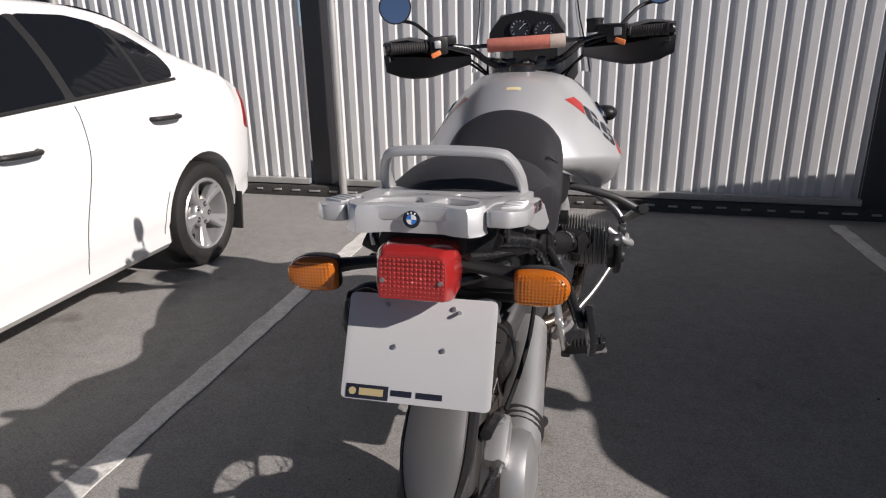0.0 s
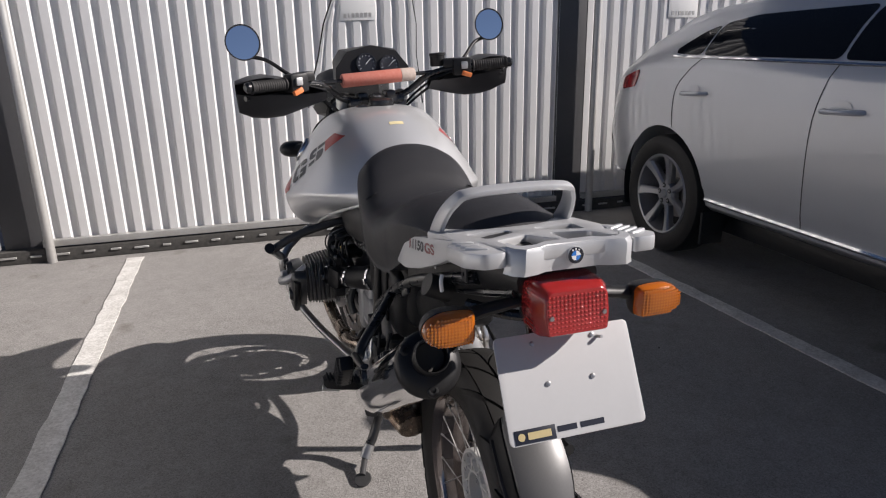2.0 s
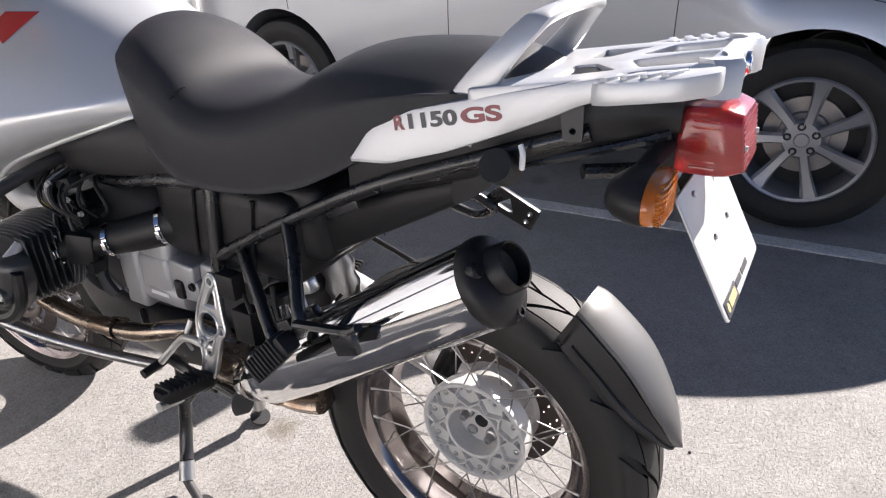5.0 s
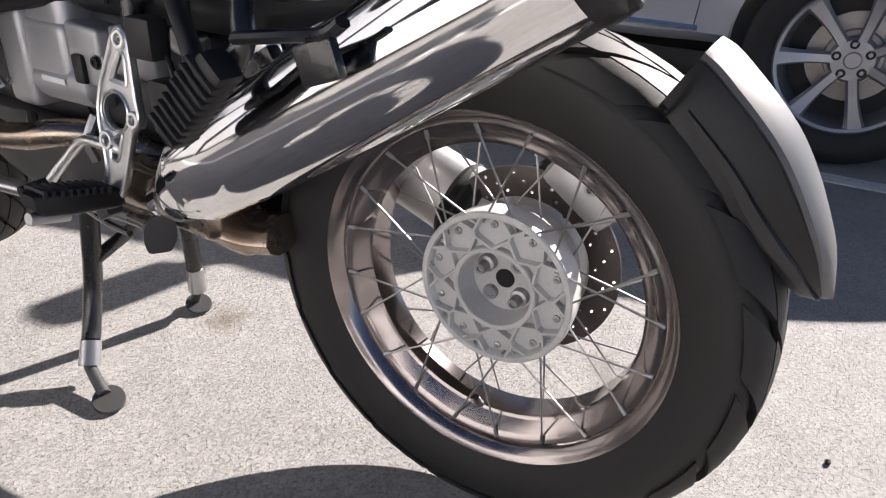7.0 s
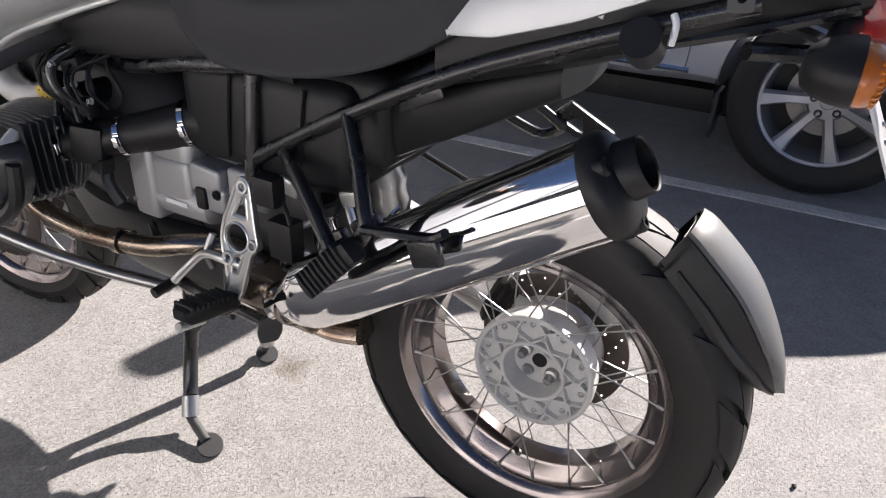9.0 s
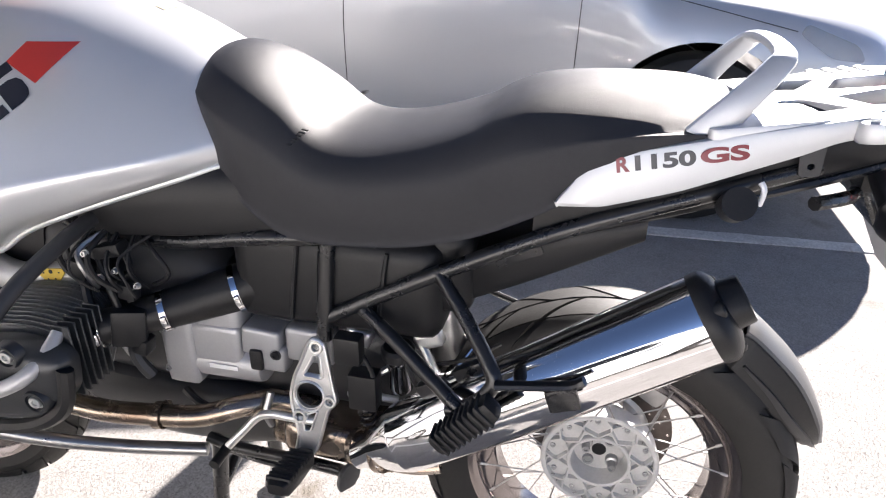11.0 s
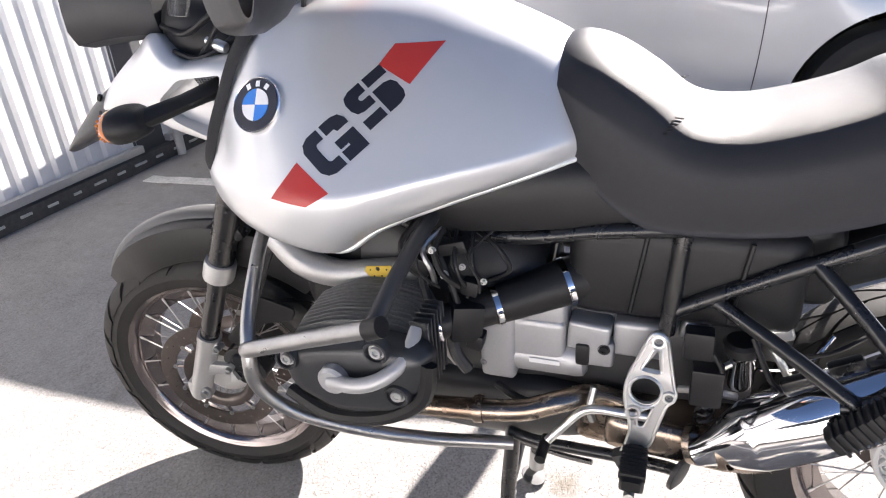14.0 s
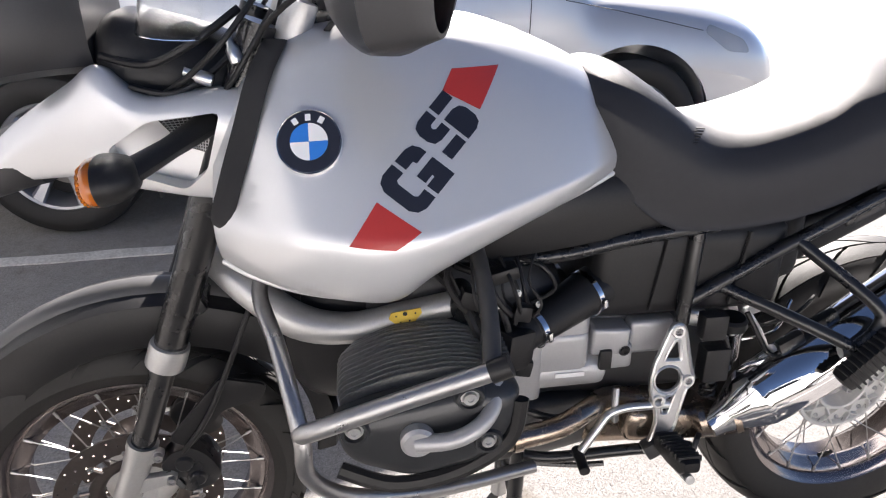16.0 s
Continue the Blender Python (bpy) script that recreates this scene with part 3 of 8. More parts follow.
def car(name, label, origin, half_w, stations, paint, wheels, cabin, spec):
    """A car that heads to -y: a skinned body with wheel arches cut out, glass, trim, lamps, handles and wheels."""
    root = thing(name, pose(*origin), label, "car")
    bm = bmesh.new()
    surface(bm, stations, 6, 3)
    body = part("body", bm, paint, root, sharp=30)
    bpy.context.view_layer.update()
    cutters = []
    for y, r in wheels["arches"]:
        bm = bmesh.new()
        lathe(bm, [(r, -2), (r, 2)], pose(0, y, wheels["z"] + 0.02, 0, 90, 0), 48)
        bmesh.ops.recalc_face_normals(bm, faces=bm.faces)
        me = bpy.data.meshes.new("cut")
        bm.to_mesh(me)
        bm.free()
        c = new("cut", me)
        c.matrix_world = root.matrix_world.copy()
        cutters.append(c)
    bpy.context.view_layer.update()
    bool_cut(body, cutters)
    body.data.set_sharp_from_angle(angle=radians(30))
    for y, r in wheels["arches"]:
        bm = bmesh.new()
        rings = []
        for x in (-half_w + 0.03, half_w - 0.03):
            rings.append([Vector((x, y + (r + 0.004) * math.cos(math.pi * k / 24), wheels["z"] + 0.02 + (r + 0.004) * math.sin(math.pi * k / 24))) for k in range(-3, 28)])
        loft(bm, rings, False, False)
        part("wheel_arch_liner", bm, "trim", root, "black wheel arch liner")
    bm = bmesh.new()
    y0, y1 = wheels["arches"][0][0], wheels["arches"][1][0]
    box(bm, (0, (y0 + y1) / 2, 0.27), (half_w * 1.5, abs(y1 - y0) + 1.2, 0.12), bevel=0.03)
    part("underbody", bm, "trim", root, "dark underside")
    for y, r in wheels["arches"]:
        for side in (-1, 1):
            car_wheel(root, (side * (half_w - wheels["width"] / 2 - wheels["inset"]), y, wheels["z"]), side, wheels["tyre"], wheels["rim"], wheels["width"], wheels["spokes"], wheels["twin"])
    def skin(y, z, side):
        """Where the body's side lies at y, z."""
        hit, p, nrm, _ = body.ray_cast(Vector((side * 3.0, y, z)), Vector((-side, 0, 0)))
        return p.x if hit else side * half_w * 0.5
    for side in (-1, 1):
        for item, poly, mat, lift in cabin:
            bm = bmesh.new()
            poly2 = round_poly(poly, spec["glass_round"], 5)
            tmp = bmesh.new()
            vs = [tmp.verts.new((u, v, 0)) for u, v in poly2]
            tmp.faces.new(vs)
            bmesh.ops.triangulate(tmp, faces=tmp.faces[:])
            bmesh.ops.subdivide_edges(tmp, edges=tmp.edges[:], cuts=3, use_grid_fill=True)
            idx = {v: bm.verts.new((skin(v.co.x, v.co.y, side) + side * lift, v.co.x, v.co.y)) for v in tmp.verts}
            for f in tmp.faces:
                bm.faces.new([idx[v] for v in f.verts])
            tmp.free()
            edge = [e for e in bm.edges if len(e.link_faces) == 1]
            ext = bmesh.ops.extrude_edge_only(bm, edges=edge)
            bmesh.ops.translate(bm, verts=[v for v in ext["geom"] if isinstance(v, bmesh.types.BMVert)], vec=(-side * (lift + 0.02), 0, 0))
            part(item, bm, mat, root)
        for (ya, za), (yb, zb), r, mat, item in spec["strips"]:
            bm = bmesh.new()
            pts = [(skin(ya + (yb - ya) * k / 24, za + (zb - za) * k / 24, side) + side * r * 0.4, ya + (yb - ya) * k / 24, za + (zb - za) * k / 24) for k in range(25)]
            tube(bm, pts, r, 6)
            part(item, bm, mat, root)
        for pts in spec["gaps"]:
            bm = bmesh.new()
            line = spline([(y, z, 0) for y, z in pts], 8)
            tube(bm, [(skin(p.x, p.y, side) + side * 0.0008, p.x, p.y) for p in line], 0.0024, 5)
            part("door_gap", bm, "gap", root)
        for y, z in spec["handles"]:
            hx = skin(y, z, side)
            bm = bmesh.new()
            tube(bm, [(hx - side * 0.01, y - 0.105, z + 0.004), (hx + side * 0.03, y - 0.085, z + 0.004), (hx + side * 0.038, y, z), (hx + side * 0.03, y + 0.085, z - 0.004), (hx - side * 0.01, y + 0.105, z - 0.004)], 0.016, 8, 4, 0.8)
            handle = part("door_handle", bm, spec["handle"], root)
            bm = bmesh.new()
            lathe(bm, [(0.0, -0.004), (0.03, 0.0), (0.036, 0.003), (0.0, 0.0035)], pose(hx - side * 0.002, y + 0.01, z + 0.018, 0, 90 * side, 0) @ Matrix.Diagonal((0.9, 1.5, 1, 1)), 20)
            part("handle_cup", bm, paint, handle)
    return root, body, skin


def screen(root, body, outline, name="windscreen", mat="tint"):
    """A pane laid onto the body from above; outline in (x, y)."""
    tmp = bmesh.new()
    tmp.faces.new([tmp.verts.new((u, v, 0)) for u, v in round_poly(outline, 0.05, 4)])
    bmesh.ops.triangulate(tmp, faces=tmp.faces[:])
    for _ in range(3):
        long = [e for e in tmp.edges if e.calc_length() > 0.10]
        if long:
            bmesh.ops.subdivide_edges(tmp, edges=long, cuts=1)
            bmesh.ops.triangulate(tmp, faces=tmp.faces[:])
    bm = bmesh.new()
    idx = {}
    for v in tmp.verts:
        hit, p, nrm, _ = body.ray_cast(Vector((v.co.x, v.co.y, 3.0)), Vector((0, 0, -1)))
        idx[v] = bm.verts.new(p + nrm * 0.010 if hit else (v.co.x, v.co.y, 1.0))
    for f in tmp.faces:
        bm.faces.new([idx[v] for v in f.verts])
    tmp.free()
    edge = [e for e in bm.edges if len(e.link_faces) == 1]
    ext = bmesh.ops.extrude_edge_only(bm, edges=edge)
    bmesh.ops.translate(bm, verts=[v for v in ext["geom"] if isinstance(v, bmesh.types.BMVert)], vec=(0, 0, -0.03))
    return part(name, bm, mat, root)


def half_section(half_w, sill, belt, roof, roof_w, low=0.25, tuck=0.90, bulge=0.0):
    return [(0, roof), (roof_w * 0.55, roof - 0.008), (roof_w * 0.9, roof - 0.035), (roof_w, roof - 0.075), (half_w * 0.5 + roof_w * 0.5 - 0.01, (roof + belt) / 2), (half_w - 0.045, belt + 0.02), (half_w - 0.02, belt - 0.05), (half_w, belt - 0.2 + bulge),
            (half_w - 0.005, (belt + sill) / 2 - 0.05), (half_w - 0.02, sill + 0.12), (half_w - 0.035, sill + 0.03), (half_w * tuck, low), (half_w * 0.5, low - 0.03), (0, low - 0.03)]


def low_section(half_w, top, low=0.25, crown=0.03):
    return [(0, top + crown), (half_w * 0.35, top + crown * 0.9), (half_w * 0.6, top + crown * 0.5), (half_w * 0.75, top + 0.0), (half_w * 0.86, top - 0.03), (half_w * 0.94, top - 0.08), (half_w * 0.985, top - 0.16), (half_w, top - 0.28),
            (half_w - 0.005, (top + low) / 2), (half_w - 0.02, low + 0.2), (half_w - 0.04, low + 0.1), (half_w * 0.9, low), (half_w * 0.5, low - 0.02), (0, low - 0.02)]


def build_suv():
    # local y: metres from the front axle towards the tail
    W = 0.94
    st = [(-0.96, low_section(0.56, 0.70, 0.40)), (-0.87, low_section(0.68, 0.80, 0.42)), (-0.68, low_section(0.80, 0.92, 0.36)), (-0.35, low_section(0.91, 1.01, 0.36)), (0.05, low_section(0.935, 1.07, 0.36)), (0.24, low_section(W, 1.10, 0.25)),
          (0.42, half_section(W, 0.47, 1.19, 1.25, 0.72, 0.38)), (0.82, half_section(W, 0.47, 1.20, 1.46, 0.66, 0.38)), (1.22, half_section(W, 0.47, 1.205, 1.61, 0.62, 0.38)), (1.9, half_section(W, 0.47, 1.21, 1.65, 0.60, 0.38)), (2.5, half_section(W, 0.47, 1.22, 1.63, 0.60, 0.38)),
          (3.0, half_section(0.93, 0.48, 1.22, 1.58, 0.60, 0.40)), (3.35, half_section(0.90, 0.50, 1.20, 1.46, 0.58, 0.42)), (3.60, half_section(0.84, 0.50, 1.08, 1.18, 0.56, 0.42)), (3.76, low_section(0.76, 0.92, 0.42)), (3.84, low_section(0.64, 0.78, 0.46))]
    cabin = [("window", [(0.66, 1.265), (1.08, 1.46), (1.38, 1.515), (1.625, 1.525), (1.625, 1.278)], "tint", 0.004), ("window", [(1.645, 1.279), (1.645, 1.525), (2.40, 1.505), (2.62, 1.465), (2.62, 1.285)], "tint", 0.004), ("window", [(2.635, 1.286), (2.635, 1.46), (2.74, 1.42), (2.90, 1.315), (2.88, 1.292)], "tint", 0.004),
             ("headlight", [(-0.66, 0.77), (-0.62, 0.84), (-0.38, 0.93), (-0.35, 0.89), (-0.50, 0.79)], "headlight", 0.004), ("tail_lamp", [(3.25, 1.07), (3.22, 1.19), (3.46, 1.12), (3.46, 1.04)], "tail_red", 0.006)]
    spec = dict(glass_round=0.04, strips=[((0.62, 1.250), (1.63, 1.262), 0.009, "chrome", "window_trim"), ((1.63, 1.262), (2.90, 1.275), 0.009, "chrome", "window_trim"), ((0.58, 0.440), (2.42, 0.452), 0.013, "chrome", "sill_trim")],
                gaps=[[(0.56, 1.22), (0.57, 1.0), (0.58, 0.68), (0.60, 0.43)], [(1.63, 1.26), (1.67, 1.08), (1.69, 0.88), (1.695, 0.44)], [(2.60, 1.27), (2.70, 1.17), (2.76, 1.09), (2.775, 0.97), (2.77, 0.82)], [(-0.34, 0.90), (0.1, 1.00), (0.40, 1.06)]],
                handles=[(1.52, 1.055), (2.57, 1.068)], handle="pearl")
    root, body, skin = car("suv", "pearl silver SUV parked tail to the fence", (3.070, -0.355, 0), W, st, "pearl",
        dict(arches=[(0.02, 0.435), (2.87, 0.435)], z=0.392, tyre=0.392, rim=0.262, width=0.235, inset=0.02, spokes=7, twin=False), cabin, spec)
    screen(root, body, [(-0.62, 0.44), (0.62, 0.44), (0.50, 1.08), (-0.50, 1.08)])
    screen(root, body, [(-0.42, 3.16), (0.42, 3.16), (0.46, 3.54), (-0.46, 3.54)], "rear_window")
    for side in (-1, 1):
        bm = bmesh.new()
        box(bm, (side * (W + 0.12), 0.70, 1.275), (0.18, 0.13, 0.155), (8, 0, 8 * side), 0.05, 3)
        mir = part("door_mirror", bm, "pearl", root, "rounded door mirror in body colour")
        bm = bmesh.new()
        box(bm, (side * (W + 0.122), 0.767, 1.275), (0.155, 0.012, 0.115), (8, 0, 8 * side), 0.004)
        part("mirror_glass", bm, "mirror", mir)
        bm = bmesh.new()
        tube(bm, [(side * (W - 0.10), 0.70, 1.19), (side * (W + 0.05), 0.69, 1.225)], 0.03, 8, 3)
        part("mirror_foot", bm, "trim", mir)
        for y in (-0.42 - 0.02, 0.44):
            bm = bmesh.new()
            box(bm, (side * (W - 0.10), y + 2.86 if y < 0 else y + 0.0, 0.27), (0.16, 0.02, 0.20), bevel=0.006)
            part("mud_flap", bm, "trim", root)


def build_sedan():
    W = 0.85
    st = [(-0.80, low_section(0.55, 0.62, 0.30)), (-0.72, low_section(0.70, 0.74, 0.22)), (-0.45, low_section(0.80, 0.86, 0.2)), (0.0, low_section(0.84, 0.94, 0.2)), (0.40, low_section(W, 0.99, 0.2)),
          (0.60, half_section(W, 0.30, 0.97, 1.10, 0.66, 0.2)), (1.05, half_section(W, 0.30, 0.985, 1.40, 0.58, 0.2)), (1.5, half_section(W, 0.30, 1.005, 1.50, 0.55, 0.2)), (1.95, half_section(W, 0.30, 1.02, 1.505, 0.55, 0.2)), (2.4, half_section(W, 0.30, 1.04, 1.44, 0.55, 0.2)),
          (2.72, half_section(W, 0.31, 1.045, 1.29, 0.57, 0.22)), (2.92, half_section(0.84, 0.33, 1.045, 1.15, 0.61, 0.24)), (3.06, low_section(0.82, 1.07, 0.27)), (3.18, low_section(0.79, 1.04, 0.3)), (3.25, low_section(0.73, 0.93, 0.34)), (3.28, low_section(0.62, 0.76, 0.38))]
    cabin = [("window", [(0.80, 1.03), (1.18, 1.33), (1.68, 1.415), (1.70, 1.050)], "tint", 0.010), ("window", [(1.75, 1.052), (1.73, 1.418), (2.02, 1.412), (2.20, 1.375), (2.215, 1.078)], "tint", 0.010), ("window", [(2.245, 1.080), (2.235, 1.362), (2.35, 1.310), (2.47, 1.205), (2.49, 1.135), (2.46, 1.095)], "tint", 0.010),
             ("pillar_trim", [(1.685, 1.049), (1.665, 1.414), (1.745, 1.417), (1.765, 1.054)], "trim", 0.008), ("pillar_trim", [(2.200, 1.078), (2.185, 1.378), (2.248, 1.354), (2.260, 1.082)], "trim", 0.008),
             ("tail_lamp", [(3.10, 0.74), (3.12, 0.97), (3.205, 0.96), (3.235, 0.70)], "tail_red", 0.006), ("headlight", [(-0.66, 0.56), (-0.64, 0.70), (-0.30, 0.78), (-0.36, 0.66)], "headlight", 0.004)]
    spec = dict(glass_round=0.035, strips=[((0.78, 1.016), (2.48, 1.084), 0.009, "trim", "window_trim")],
                gaps=[[(1.73, 1.03), (1.72, 0.8), (1.64, 0.5), (1.62, 0.28)], [(0.52, 0.96), (0.50, 0.6), (0.55, 0.28)], [(2.24, 0.52), (2.20, 0.42), (2.18, 0.30)]],
                handles=[(1.35, 0.885), (2.28, 0.905)], handle="trim")
    root, body, skin = car("sedan", "white sedan with dark windows parked tail to the fence", (-2.815, -0.50, 0), W, st, "white_paint",
        dict(arches=[(0.0, 0.345), (2.57, 0.345)], z=0.305, tyre=0.305, rim=0.205, width=0.195, inset=0.015, spokes=5, twin=True), cabin, spec)
    screen(root, body, [(-0.58, 0.60), (0.58, 0.60), (0.47, 1.10), (-0.47, 1.10)])
    screen(root, body, [(-0.46, 2.26), (0.46, 2.26), (0.52, 2.78), (-0.52, 2.78)], "rear_window")
    for side in (-1, 1):
        bm = bmesh.new()
        box(bm, (side * (W - 0.09), 2.93, 0.23), (0.15, 0.02, 0.24), (-8, 0, 0), 0.006)
        part("mud_flap", bm, "trim", root)
        bm = bmesh.new()
        box(bm, (side * (W + 0.12), 0.80, 1.04), (0.2, 0.12, 0.14), (6, 0, 8 * side), 0.04, 3)
        part("door_mirror", bm, "white_paint", root)


build_suv()
build_sedan()

# ---- the motorcycle: heads to +y, stands on its centre stand, front wheel turned a little to its left ----
from mathutils.bvhtree import BVHTree
BIKE = thing("motorcycle", pose(-0.003, 0, 0, 0, -0.2, 0.55), "silver touring enduro motorcycle with black seat on its centre stand", "motorcycle")
RC, FC = Vector((0, 0.014, 0.377)), Vector((0, 1.515, 0.318))      # axle centres
STEER = 8.0
_rake = Vector((0, -0.38, 0.925)).normalized()
_piv = Vector((0, 1.48, 0.318))
S = Matrix.Translation(_piv) @ Matrix.Rotation(radians(STEER), 4, _rake) @ Matrix.Translation(-_piv)


def steered(bm):
    bmesh.ops.transform(bm, matrix=S, verts=bm.verts)
    return bm


def wheel(name, c, r_tyre, half_w, r_rim, spokes, steer, hub_r, block):
    X = pose(*c, 0, -90, 0)          # z of this frame looks to the left of the bike
    def out(bm):
        return steered(bm) if steer else bm
    bm = bmesh.new()
    w = half_w * 0.78
    drop = 0.036 if not steer else 0.045
    lathe(bm, [(r_rim + 0.003, w), (r_rim + 0.008, w + 0.004), (r_rim + 0.008, w - 0.008), (r_rim - 0.010, w - 0.016), (r_rim - 0.026, w * 0.45), (r_rim - 0.030, 0), (r_rim - 0.026, -w * 0.45), (r_rim - 0.010, -w + 0.016), (r_rim + 0.008, -w + 0.008), (r_rim + 0.008, -w - 0.004),
               (r_rim + 0.003, -w), (r_rim - 0.008, -w + 0.006), (r_rim - 0.011, -w + 0.016), (r_rim - 0.022, -w + 0.020), (r_rim - 0.034, -w * 0.40), (r_rim - 0.040, -w * 0.36), (r_rim - 0.040, w * 0.36), (r_rim - 0.034, w * 0.40), (r_rim - 0.022, w - 0.020), (r_rim - 0.011, w - 0.016), (r_rim - 0.008, w - 0.006)], X, 72, True)
    wh = part(name, out(bm), "rim", BIKE, "spoked wheel with polished alloy rim", sharp=50)
    # tyre carcass
    bm = bmesh.new()
    prof = []
    for k in range(15):
        a = math.pi * (k / 14 - 0.5)
        prof.append((r_tyre - drop * (1 - math.cos(a)) ** 1.35 - 0.008, half_w * math.sin(a)))
    prof = [(r_rim + 0.006, -w - 0.002), (r_rim + 0.03, -half_w * 0.96)] + prof + [(r_rim + 0.03, half_w * 0.96), (r_rim + 0.006, w + 0.002), (r_rim + 0.01, 0)]
    prof2 = [(r, -h) for r, h in prof]
    lathe(bm, prof2, X, 72, True)
    tyre = part("tyre", out(bm), "rubber", wh, "black tyre with block tread")
    # tread blocks, swept back from the centre line with grooves between them
    n = block
    bm = bmesh.new()
    span = 2 * math.pi / n
    for i in range(n):
        for side in (-1, 1):
            a0 = span * (i + (0.5 if side > 0 else 0))
            for lo, hi, f0, f1 in ((0.025, 0.42, 0.0, 0.90), (0.45, 0.93, 0.06, 0.84)):
                us = [lo + (hi - lo) * k / 4 for k in range(5)]
                fs = [f0 + (f1 - f0) * k / 3 for k in range(4)]
                grid = {}
                for layer, lift in ((0, -0.009), (1, 0.0015)):
                    for ui, tt in enumerate(us):
                        for fi, ff in enumerate(fs):
                            b = tt * math.pi / 2 * side
                            ang = a0 + span * (ff + 1.25 * tt ** 0.75)
                            rr = r_tyre - drop * (1 - math.cos(b)) ** 1.35 + lift * math.cos(b)
                            hh = (half_w + lift * abs(math.sin(b))) * math.sin(b)
                            grid[layer, ui, fi] = bm.verts.new(X @ Vector((rr * math.cos(ang), rr * math.sin(ang), hh)))
                for ui in range(4):
                    for fi in range(3):
                        bm.faces.new((grid[1, ui, fi], grid[1, ui + 1, fi], grid[1, ui + 1, fi + 1], grid[1, ui, fi + 1]))
                    for fi in (0, 3):
                        bm.faces.new((grid[0, ui, fi], grid[0, ui + 1, fi], grid[1, ui + 1, fi], grid[1, ui, fi]))
                for fi in range(3):
                    for ui in (0, 4):
                        bm.faces.new((grid[0, ui, fi], grid[0, ui, fi + 1], grid[1, ui, fi + 1], grid[1, ui, fi]))
    tr = part("tread", out(bm), "rubber", wh, sharp=40)
    tr["kind"] = "stuff"
    # spokes, laced to the rim's shoulders
    for i in range(spokes):
        side = 1 if i % 2 else -1
        lean = 1 if (i // 2) % 2 else -1
        a = 2 * math.pi * i / spokes
        b = a + lean * 0.42
        p = X @ Vector((hub_r * math.cos(b), hub_r * math.sin(b), side * (0.030 if steer else 0.022)))
        q = X @ Vector(((r_rim - 0.012) * math.cos(a), (r_rim - 0.012) * math.sin(a), side * (w - 0.016)))
        bm = bmesh.new()
        rod(bm, p, q, 0.0015, 6)
        rod(bm, q + (p - q) * 0.08, q, 0.0030, 6)
        part("spoke", out(bm), "spoke", wh)
    return wh, X, out


